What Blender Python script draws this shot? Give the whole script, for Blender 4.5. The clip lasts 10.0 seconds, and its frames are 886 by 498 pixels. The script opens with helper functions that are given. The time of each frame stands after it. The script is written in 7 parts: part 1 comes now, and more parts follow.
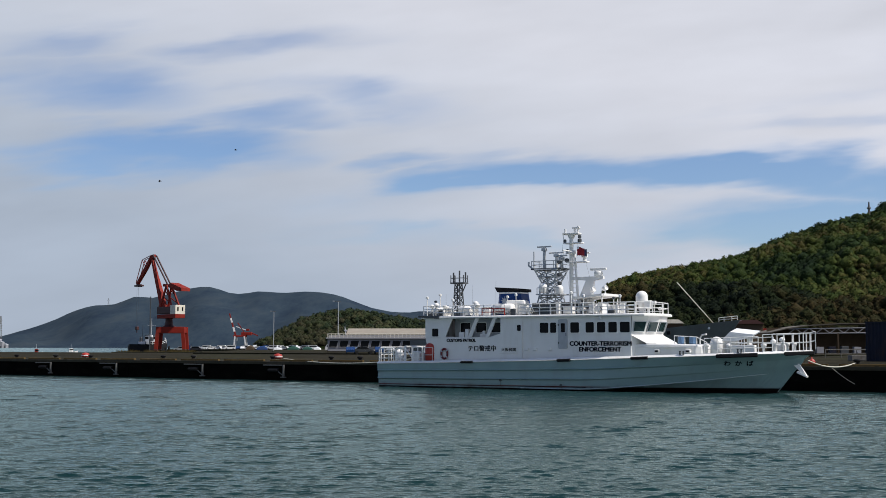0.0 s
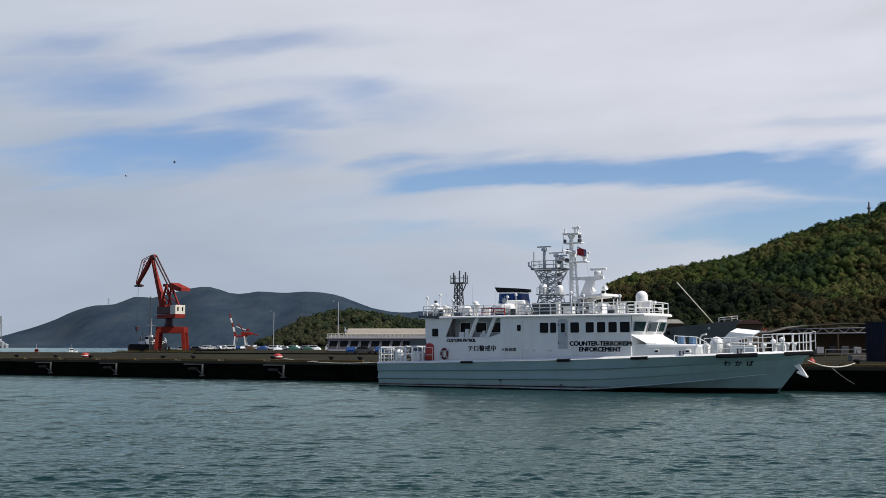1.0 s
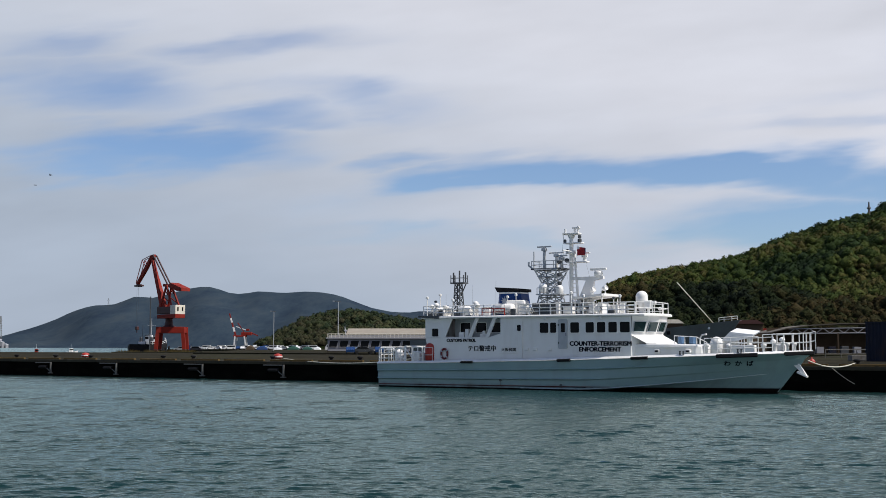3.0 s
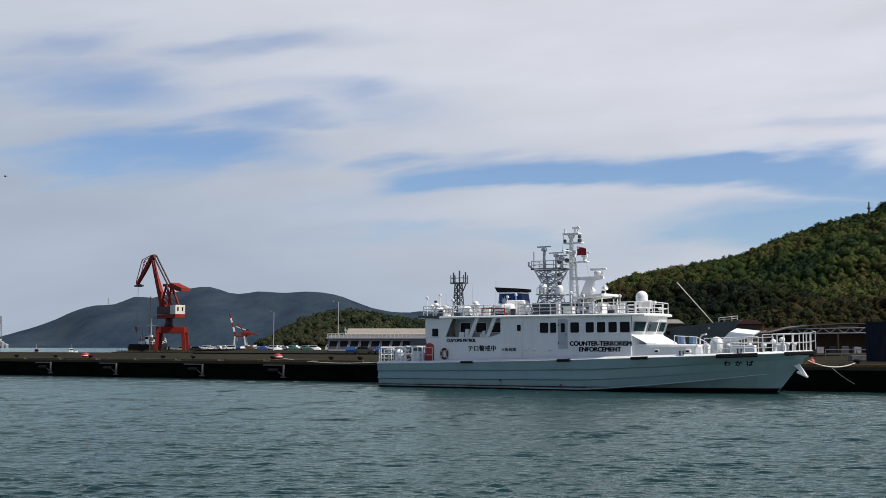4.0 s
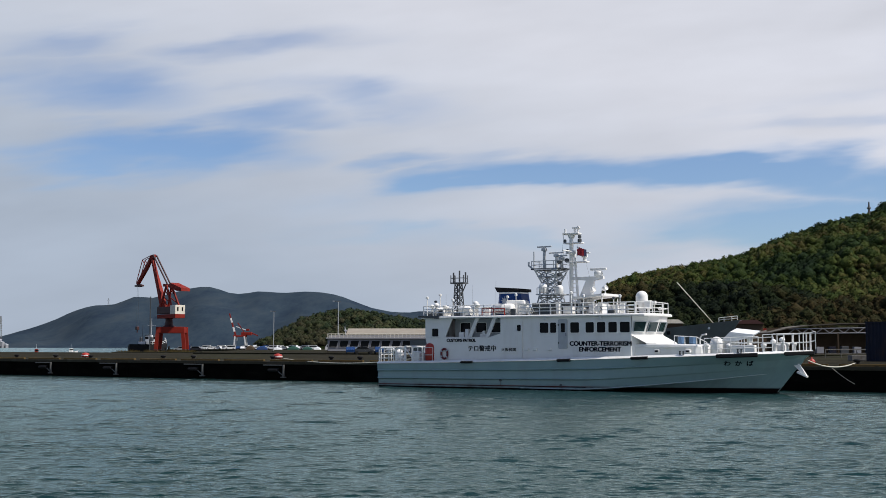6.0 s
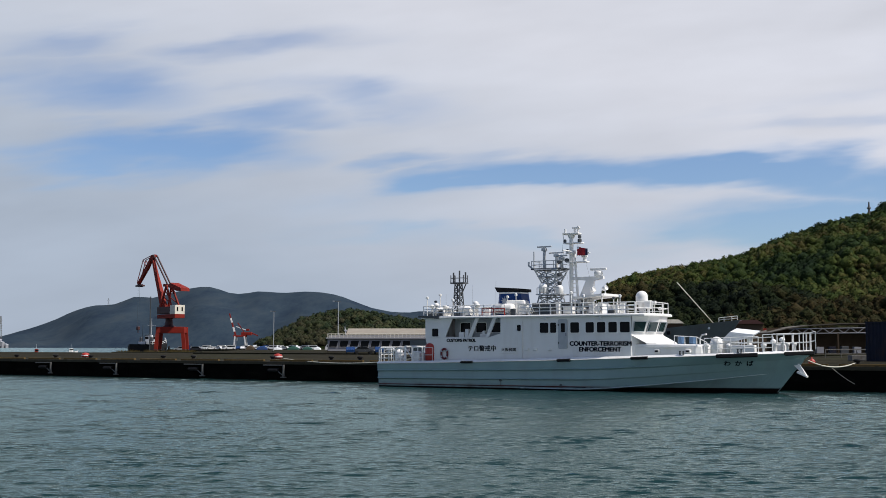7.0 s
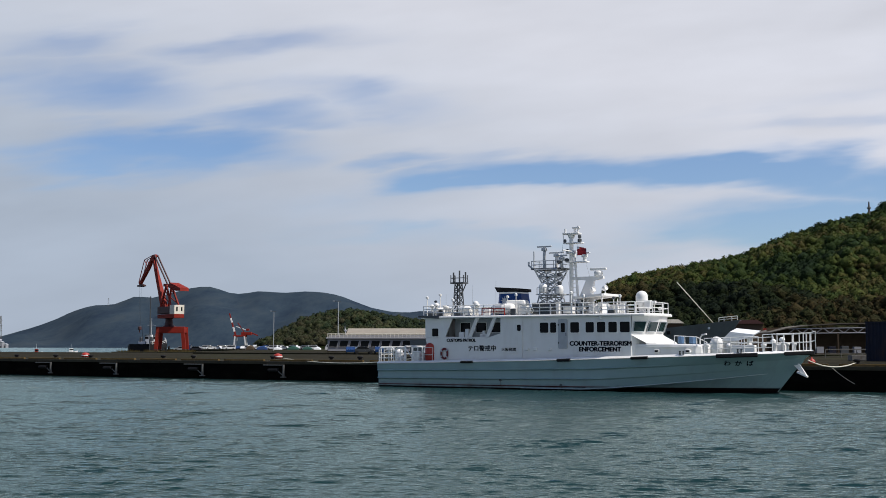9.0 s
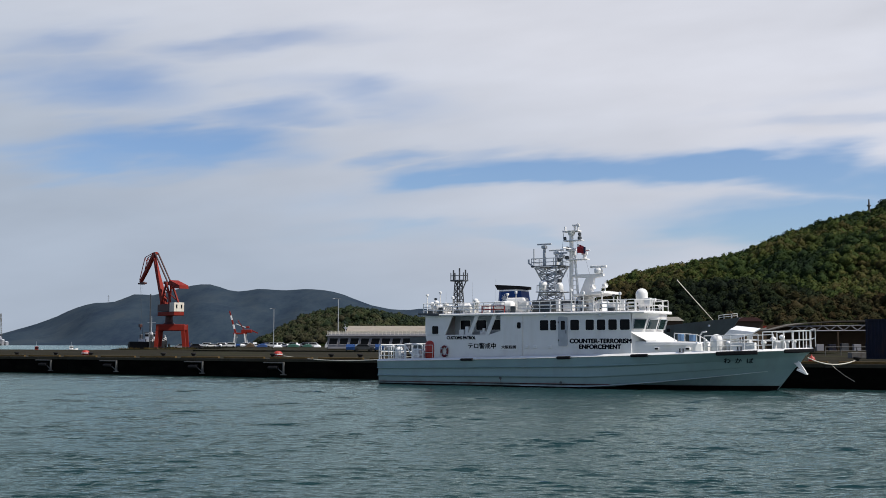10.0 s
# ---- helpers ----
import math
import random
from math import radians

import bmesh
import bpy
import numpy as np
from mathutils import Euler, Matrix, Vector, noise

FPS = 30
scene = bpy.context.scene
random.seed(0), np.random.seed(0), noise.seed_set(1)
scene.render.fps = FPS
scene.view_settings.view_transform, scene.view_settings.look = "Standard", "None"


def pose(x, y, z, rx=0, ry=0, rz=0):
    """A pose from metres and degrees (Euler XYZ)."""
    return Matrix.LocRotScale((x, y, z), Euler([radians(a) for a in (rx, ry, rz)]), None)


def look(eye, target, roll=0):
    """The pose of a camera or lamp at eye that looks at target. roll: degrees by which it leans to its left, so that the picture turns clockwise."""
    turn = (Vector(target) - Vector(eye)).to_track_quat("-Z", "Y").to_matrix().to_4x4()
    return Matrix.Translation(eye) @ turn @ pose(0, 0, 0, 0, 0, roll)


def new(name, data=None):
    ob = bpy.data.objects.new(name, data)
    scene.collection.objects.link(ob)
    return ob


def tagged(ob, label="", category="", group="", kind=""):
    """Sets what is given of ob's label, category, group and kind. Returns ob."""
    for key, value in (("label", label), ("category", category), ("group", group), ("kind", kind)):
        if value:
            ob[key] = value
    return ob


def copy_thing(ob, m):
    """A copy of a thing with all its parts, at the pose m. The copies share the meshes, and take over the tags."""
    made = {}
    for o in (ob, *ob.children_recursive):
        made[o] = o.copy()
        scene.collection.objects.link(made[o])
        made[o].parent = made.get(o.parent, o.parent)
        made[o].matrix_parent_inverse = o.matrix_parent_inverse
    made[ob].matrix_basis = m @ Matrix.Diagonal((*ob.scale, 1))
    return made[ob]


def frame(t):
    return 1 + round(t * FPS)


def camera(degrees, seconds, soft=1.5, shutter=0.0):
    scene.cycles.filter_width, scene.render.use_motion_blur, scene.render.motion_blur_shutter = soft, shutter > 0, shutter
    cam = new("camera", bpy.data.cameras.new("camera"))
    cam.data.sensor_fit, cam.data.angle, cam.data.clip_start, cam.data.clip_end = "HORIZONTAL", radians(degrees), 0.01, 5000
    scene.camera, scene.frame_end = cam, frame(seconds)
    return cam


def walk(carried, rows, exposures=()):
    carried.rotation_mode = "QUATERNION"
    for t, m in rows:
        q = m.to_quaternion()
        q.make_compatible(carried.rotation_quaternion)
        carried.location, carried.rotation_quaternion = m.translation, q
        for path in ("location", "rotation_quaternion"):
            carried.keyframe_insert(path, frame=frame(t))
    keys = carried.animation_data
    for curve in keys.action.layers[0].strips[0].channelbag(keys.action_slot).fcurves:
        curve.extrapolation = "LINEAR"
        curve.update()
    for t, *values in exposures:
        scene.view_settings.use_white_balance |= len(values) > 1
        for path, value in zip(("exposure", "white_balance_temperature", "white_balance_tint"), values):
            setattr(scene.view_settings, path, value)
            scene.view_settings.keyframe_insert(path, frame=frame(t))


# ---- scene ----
cam = camera(42, 10.0, soft=0.85)
PITCH = 94.814
walk(cam, [
    (0.0, pose(0, 0, 3.4, PITCH, 0, 0)),
    (8.6, pose(0, 0, 3.4, PITCH, 0, 0)),
    (9.0, pose(0, 0, 3.4, PITCH - 0.005, 0, 0)),
    (9.5, pose(0, 0, 3.4, PITCH - 0.045, 0, 0)),
    (10.0, pose(0, 0, 3.4, PITCH - 0.125, 0, 0)),
])

# ---- sky, sun ----
SUN_ELEV, SUN_AZ = 52.0, 110.0          # degrees; azimuth clockwise from +Y


def make_world():
    w = bpy.data.worlds.new("sky")
    scene.world = w
    w.use_nodes = True
    nt = w.node_tree
    nt.nodes.clear()
    N, L = nt.nodes.new, nt.links.new

    def math_node(op, a, b=None, c=None):
        n = N("ShaderNodeMath")
        n.operation = op
        for i, v in enumerate((a, b, c)):
            if v is None:
                continue
            if isinstance(v, (int, float)):
                n.inputs[i].default_value = v
            else:
                L(v, n.inputs[i])
        return n.outputs[0]

    def mixc(f, a, b):
        n = N("ShaderNodeMix")
        n.data_type = "RGBA"
        for sock, v in ((n.inputs[0], f), (n.inputs[6], a), (n.inputs[7], b)):
            if isinstance(v, (int, float, tuple)):
                sock.default_value = v
            else:
                L(v, sock)
        return n.outputs[2]

    sky = N("ShaderNodeTexSky")
    sky.sky_type, sky.sun_disc = "NISHITA", False
    sky.sun_elevation, sky.sun_rotation = radians(SUN_ELEV), radians(SUN_AZ)
    sky.air_density, sky.dust_density, sky.ozone_density = 1.0, 0.6, 1.5
    co = N("ShaderNodeTexCoord").outputs["Generated"]
    sep = N("ShaderNodeSeparateXYZ")
    L(co, sep.inputs[0])
    x, y, z = sep.outputs
    yy = math_node("MAXIMUM", math_node("ABSOLUTE", y), 0.25)
    u0 = math_node("DIVIDE", x, yy)
    v0 = math_node("DIVIDE", z, yy)

    def noise_tex(sx, sy, scale, detail, rough, off):
        c = N("ShaderNodeCombineXYZ")
        L(math_node("MULTIPLY", u0, sx), c.inputs[0])
        L(math_node("MULTIPLY_ADD", u0, -0.10 * sy, math_node("MULTIPLY", v0, sy)), c.inputs[1])
        c.inputs[2].default_value = off
        n = N("ShaderNodeTexNoise")
        n.inputs["Scale"].default_value, n.inputs["Detail"].default_value = scale, detail
        n.inputs["Roughness"].default_value = rough
        L(c.outputs[0], n.inputs["Vector"])
        return n.outputs["Fac"]

    n1 = noise_tex(1.0, 4.5, 4.0, 4, 0.5, 3.1)
    n2 = noise_tex(1.0, 3.6, 9.0, 3, 0.5, 7.7)
    n3 = noise_tex(1.0, 5.0, 2.2, 3, 0.5, 11.3)
    n4 = noise_tex(1.0, 5.5, 6.0, 4, 0.5, 5.9)
    # wind-bent coordinates, so that the gaps have feathered, uneven outlines
    u = math_node("ADD", u0, math_node("MULTIPLY", math_node("SUBTRACT", n1, 0.5), 0.24))
    v = math_node("ADD", v0, math_node("MULTIPLY", math_node("SUBTRACT", n4, 0.5), 0.055))

    def gap(cu, cv, wu, wv, slope, amount):
        a = math_node("DIVIDE", math_node("SUBTRACT", u, cu), wu)
        dv = math_node("SUBTRACT", v, math_node("MULTIPLY_ADD", math_node("SUBTRACT", u, cu), slope, cv))
        b = math_node("DIVIDE", dv, wv)
        r2 = math_node("ADD", math_node("MULTIPLY", a, a), math_node("MULTIPLY", b, b))
        g = math_node("POWER", 2.718, math_node("MULTIPLY", math_node("POWER", r2, 1.15), -1.0))
        return math_node("MULTIPLY", g, amount)

    g = None
    for spec in GAPS:
        q = gap(*spec)
        g = q if g is None else math_node("MAXIMUM", g, q)
    # thin places everywhere
    thin = math_node("MULTIPLY", math_node("SUBTRACT", n1, 0.50), 2.4)
    thin = math_node("MAXIMUM", thin, 0.0)
    g = math_node("ADD", g, math_node("MULTIPLY", thin, 0.55))
    g = math_node("MULTIPLY", g, math_node("MULTIPLY_ADD", n2, 1.5, 0.25))
    # overhead, above the view, the cloud is thinned to cut the ambient light
    over = N("ShaderNodeMapRange")
    over.interpolation_type = "SMOOTHSTEP"
    over.inputs["From Min"].default_value, over.inputs["From Max"].default_value = 0.34, 0.9
    over.inputs["To Max"].default_value = 0.85
    L(v0, over.inputs["Value"])
    g = math_node("ADD", g, over.outputs[0])
    clear = N("ShaderNodeMapRange")
    clear.interpolation_type = "SMOOTHSTEP"
    clear.inputs["From Min"].default_value, clear.inputs["From Max"].default_value = 0.06, 1.0
    L(g, clear.inputs["Value"])
    # cloud: brighter high up, greyer and bluer low down, streaked
    hi = N("ShaderNodeMapRange")
    hi.inputs["From Min"].default_value, hi.inputs["From Max"].default_value = 0.0, 0.30
    L(math_node("ADD", v0, math_node("MULTIPLY", u0, 0.40)), hi.inputs["Value"])
    cloud = mixc(hi.outputs[0], (0.43, 0.50, 0.61, 1), (0.71, 0.73, 0.81, 1))
    streak = math_node("MULTIPLY_ADD", math_node("ADD", math_node("MULTIPLY", n3, 0.65), math_node("MULTIPLY", n2, 0.35)), 0.50, 0.73)
    # unseen cloud behind the camera is dimmed to deepen shade on near sides
    rear_dim = N("ShaderNodeMapRange")
    rear_dim.interpolation_type = "SMOOTHSTEP"
    rear_dim.inputs["From Min"].default_value, rear_dim.inputs["From Max"].default_value = -0.55, 0.20
    rear_dim.inputs["To Min"].default_value, rear_dim.inputs["To Max"].default_value = 0.55, 1.0
    L(y, rear_dim.inputs["Value"])
    streak = math_node("MULTIPLY", streak, rear_dim.outputs[0])
    mul = N("ShaderNodeVectorMath")
    mul.operation = "SCALE"
    L(cloud, mul.inputs[0])
    L(streak, mul.inputs["Scale"])
    blue = N("ShaderNodeVectorMath")
    blue.operation = "MULTIPLY"
    L(sky.outputs[0], blue.inputs[0])
    blue.inputs[1].default_value = (SKY_STRENGTH * 0.95, SKY_STRENGTH * 1.06, SKY_STRENGTH * 1.30)
    bg = N("ShaderNodeBackground")
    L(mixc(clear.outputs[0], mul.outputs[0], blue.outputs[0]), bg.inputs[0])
    bg.inputs[1].default_value = 1.0
    out = N("ShaderNodeOutputWorld")
    L(bg.outputs[0], out.inputs[0])


SKY_STRENGTH = 0.092
# clear gaps between the clouds: azimuth tangent, height tangent, half sizes, slope, depth
GAPS = [
    (-0.262, 0.170, 0.130, 0.024, 0.02, 1.05),
    (-0.335, 0.158, 0.070, 0.014, 0.06, 0.80),
    (0.085, 0.149, 0.110, 0.010, -0.02, 0.95),
    (0.215, 0.150, 0.200, 0.016, -0.03, 1.10),
    (0.350, 0.143, 0.140, 0.024, -0.04, 1.15),
    (-0.045, 0.159, 0.060, 0.008, 0.05, 0.70),
    (0.320, 0.108, 0.150, 0.024, 0.02, 1.25),
    (-0.320, 0.230, 0.120, 0.032, -0.12, 0.60),
    (-0.075, 0.216, 0.110, 0.020, -0.05, 0.45),
    (-0.170, 0.196, 0.110, 0.012, 0.08, 0.60),
    (-0.360, 0.268, 0.090, 0.022, 0.00, 0.50),
    (0.030, 0.092, 0.130, 0.009, 0.00, 0.45),
    (0.340, 0.196, 0.110, 0.011, 0.05, 0.40),
    (-0.200, 0.262, 0.120, 0.016, 0.10, 0.45),
]
make_world()
sun = new("sun", bpy.data.lights.new("sun", "SUN"))
sun.data.energy, sun.data.angle, sun.data.color = 4.9, radians(0.6), (1.0, 0.95, 0.87)
_a, _e = radians(SUN_AZ), radians(SUN_ELEV)
sun.matrix_world = look((math.sin(_a) * math.cos(_e) * 300, math.cos(_a) * math.cos(_e) * 300, math.sin(_e) * 300), (0, 0, 0))
scene.view_settings.exposure = -0.05


# ---- materials ----
def mat(name, color, rough=0.5, metal=0.0, var=0.12, scale=3.0, bump=0.0, fine=40.0, spec=0.5, rnd=0.0, stain=None, coat=0.0, grime=None):
    """Paint, metal, concrete and the like: colour with variation at two scales, wear and relief."""
    m = bpy.data.materials.new(name)
    m.use_nodes = True
    nt = m.node_tree
    N, L = nt.nodes.new, nt.links.new
    b = nt.nodes["Principled BSDF"]
    b.inputs["Metallic"].default_value = metal
    b.inputs["Specular IOR Level"].default_value = spec
    b.inputs["Coat Weight"].default_value = coat
    co = N("ShaderNodeTexCoord").outputs["Object"]
    a, f = N("ShaderNodeTexNoise"), N("ShaderNodeTexNoise")
    for n, s, d in ((a, scale, 4), (f, fine, 3)):
        n.inputs["Scale"].default_value, n.inputs["Detail"].default_value = s, d
        L(co, n.inputs["Vector"])
    add = N("ShaderNodeMath")
    add.operation = "MULTIPLY_ADD"
    L(f.outputs["Fac"], add.inputs[0])
    add.inputs[1].default_value = 0.45
    L(a.outputs["Fac"], add.inputs[2])
    ramp = N("ShaderNodeMapRange")
    ramp.inputs["From Min"].default_value, ramp.inputs["From Max"].default_value = 0.40, 1.05
    ramp.inputs["To Min"].default_value, ramp.inputs["To Max"].default_value = 1 - var, 1 + var
    L(add.outputs[0], ramp.inputs["Value"])
    val = ramp.outputs[0]
    if rnd:
        o = N("ShaderNodeObjectInfo")
        r = N("ShaderNodeMath")
        r.operation = "MULTIPLY_ADD"
        L(o.outputs["Random"], r.inputs[0])
        r.inputs[1].default_value, r.inputs[2].default_value = 2 * rnd, 1 - rnd
        t = N("ShaderNodeMath")
        t.operation = "MULTIPLY"
        L(r.outputs[0], t.inputs[0])
        L(val, t.inputs[1])
        val = t.outputs[0]
    sc = N("ShaderNodeVectorMath")
    sc.operation = "SCALE"
    sc.inputs[0].default_value = color
    L(val, sc.inputs["Scale"])
    col = sc.outputs[0]
    if stain:
        sc_, amount, (sx, sy, sz) = stain[0], stain[1], stain[2]
        mp = N("ShaderNodeMapping")
        mp.inputs["Scale"].default_value = (sx, sy, sz)
        L(co, mp.inputs[0])
        n = N("ShaderNodeTexNoise")
        n.inputs["Scale"].default_value, n.inputs["Detail"].default_value = 1.0, 5
        L(mp.outputs[0], n.inputs["Vector"])
        k = N("ShaderNodeMapRange")
        k.inputs["From Min"].default_value, k.inputs["From Max"].default_value = 0.52, 0.80
        k.inputs["To Max"].default_value = amount
        L(n.outputs["Fac"], k.inputs["Value"])
        mx = N("ShaderNodeMix")
        mx.data_type = "RGBA"
        L(k.outputs[0], mx.inputs[0])
        L(col, mx.inputs[6])
        mx.inputs[7].default_value = (*sc_, 1)
        col = mx.outputs[2]
    if grime:
        # weed and rust that climb unevenly from the waterline
        sp = N("ShaderNodeSeparateXYZ")
        L(co, sp.inputs[0])
        gn = N("ShaderNodeTexNoise")
        gm = N("ShaderNodeMapping")
        gm.inputs["Scale"].default_value = (1.3, 1.3, 0.25)
        L(co, gm.inputs[0])
        gn.inputs["Scale"].default_value, gn.inputs["Detail"].default_value = 1.0, 6
        L(gm.outputs[0], gn.inputs["Vector"])
        gr = N("ShaderNodeMapRange")
        gr.inputs["From Min"].default_value, gr.inputs["From Max"].default_value = 0.75, 0.1
        L(sp.outputs[2], gr.inputs["Value"])
        gx = N("ShaderNodeMath")
        gx.operation = "MULTIPLY"
        L(gn.outputs["Fac"], gx.inputs[0])
        L(gr.outputs[0], gx.inputs[1])
        gs = N("ShaderNodeMapRange")
        gs.inputs["From Min"].default_value, gs.inputs["From Max"].default_value = 0.30, 0.75
        gs.inputs["To Max"].default_value = 0.85
        L(gx.outputs[0], gs.inputs["Value"])
        gmix = N("ShaderNodeMix")
        gmix.data_type = "RGBA"
        L(gs.outputs[0], gmix.inputs[0])
        L(col, gmix.inputs[6])
        gmix.inputs[7].default_value = (*grime, 1)
        col = gmix.outputs[2]
    L(col, b.inputs["Base Color"])
    rr = N("ShaderNodeMapRange")
    rr.inputs["To Min"].default_value, rr.inputs["To Max"].default_value = max(0.02, rough - 0.1), min(1, rough + 0.1)
    L(a.outputs["Fac"], rr.inputs["Value"])
    L(rr.outputs[0], b.inputs["Roughness"])
    if bump:
        bp = N("ShaderNodeBump")
        bp.inputs["Strength"].default_value, bp.inputs["Distance"].default_value = 0.6, bump
        L(add.outputs[0], bp.inputs["Height"])
        L(bp.outputs[0], b.inputs["Normal"])
    return m


def glass_mat(name, tint):
    """Tinted pane, dark from outside: glossy over a dark body."""
    m = mat(name, tint, 0.08, var=0.1, spec=0.16)
    return m


def foliage_mat(name, colors, bumpd=0.45, scale=2.0):
    m = bpy.data.materials.new(name)
    m.use_nodes = True
    nt = m.node_tree
    N, L = nt.nodes.new, nt.links.new
    b = nt.nodes["Principled BSDF"]
    b.inputs["Roughness"].default_value = 0.75
    b.inputs["Specular IOR Level"].default_value = 0.04
    g = N("ShaderNodeAttribute")
    g.attribute_name = "tint"
    co = N("ShaderNodeTexCoord").outputs["Object"]
    big, sm = N("ShaderNodeTexNoise"), N("ShaderNodeTexNoise")
    for n, s, d in ((big, 0.018, 3), (sm, scale, 3)):
        n.inputs["Scale"].default_value, n.inputs["Detail"].default_value = s, d
        L(co, n.inputs["Vector"])
    r = N("ShaderNodeMath")
    r.operation = "MULTIPLY_ADD"
    L(big.outputs["Fac"], r.inputs[0])
    r.inputs[1].default_value = 2.1
    h = N("ShaderNodeMath")
    h.operation = "MULTIPLY_ADD"
    L(g.outputs["Fac"], h.inputs[0])
    h.inputs[1].default_value, h.inputs[2].default_value = 0.46, -0.78
    L(h.outputs[0], r.inputs[2])
    cr = N("ShaderNodeValToRGB")
    e = cr.color_ramp.elements
    e[0].position, e[0].color = 0.05, (*colors[0], 1)
    e[1].position, e[1].color = 0.95, (*colors[-1], 1)
    for i, c in enumerate(colors[1:-1]):
        q = e.new(0.05 + 0.9 * (i + 1) / (len(colors) - 1))
        q.color = (*c, 1)
    L(r.outputs[0], cr.inputs[0])
    k = N("ShaderNodeMapRange")
    k.inputs["From Min"].default_value, k.inputs["From Max"].default_value = 0.3, 0.7
    k.inputs["To Min"].default_value, k.inputs["To Max"].default_value = 0.62, 1.35
    L(sm.outputs["Fac"], k.inputs["Value"])
    sc = N("ShaderNodeVectorMath")
    sc.operation = "SCALE"
    L(cr.outputs[0], sc.inputs[0])
    L(k.outputs[0], sc.inputs["Scale"])
    L(sc.outputs[0], b.inputs["Base Color"])
    bp = N("ShaderNodeBump")
    bp.inputs["Strength"].default_value, bp.inputs["Distance"].default_value = 1.0, bumpd
    L(sm.outputs["Fac"], bp.inputs["Height"])
    L(bp.outputs[0], b.inputs["Normal"])
    return m


def far_slope_mat():
    """Wooded mountainsides miles away: gullies and spurs run down the slope; the air's blue haze is painted into the
    colour.
    """
    m = bpy.data.materials.new("far_wooded_slopes_hazed")
    m.use_nodes = True
    nt = m.node_tree
    N, L = nt.nodes.new, nt.links.new
    b = nt.nodes["Principled BSDF"]
    b.inputs["Roughness"].default_value = 0.9
    b.inputs["Specular IOR Level"].default_value = 0.02
    co = N("ShaderNodeTexCoord").outputs["Object"]
    total = None
    for scale, sx, sy, sz, w in ((1.0, 0.009, 0.0022, 0.009, 1.0), (1.0, 0.05, 0.012, 0.05, 0.55), (1.0, 0.16, 0.05, 0.16, 0.35)):
        mp = N("ShaderNodeMapping")
        mp.inputs["Scale"].default_value = (sx, sy, sz)
        L(co, mp.inputs[0])
        n = N("ShaderNodeTexNoise")
        n.inputs["Scale"].default_value, n.inputs["Detail"].default_value = scale, 4
        L(mp.outputs[0], n.inputs["Vector"])
        q = N("ShaderNodeMath")
        q.operation = "MULTIPLY_ADD"
        L(n.outputs["Fac"], q.inputs[0])
        q.inputs[1].default_value = w
        if total is None:
            q.inputs[2].default_value = -0.45
        else:
            L(total, q.inputs[2])
        total = q.outputs[0]
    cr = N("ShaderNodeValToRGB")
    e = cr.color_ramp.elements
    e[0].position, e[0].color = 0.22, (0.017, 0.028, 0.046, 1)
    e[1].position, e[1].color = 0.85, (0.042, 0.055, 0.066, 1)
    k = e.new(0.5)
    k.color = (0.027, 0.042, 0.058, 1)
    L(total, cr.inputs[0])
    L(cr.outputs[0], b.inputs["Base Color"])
    return m


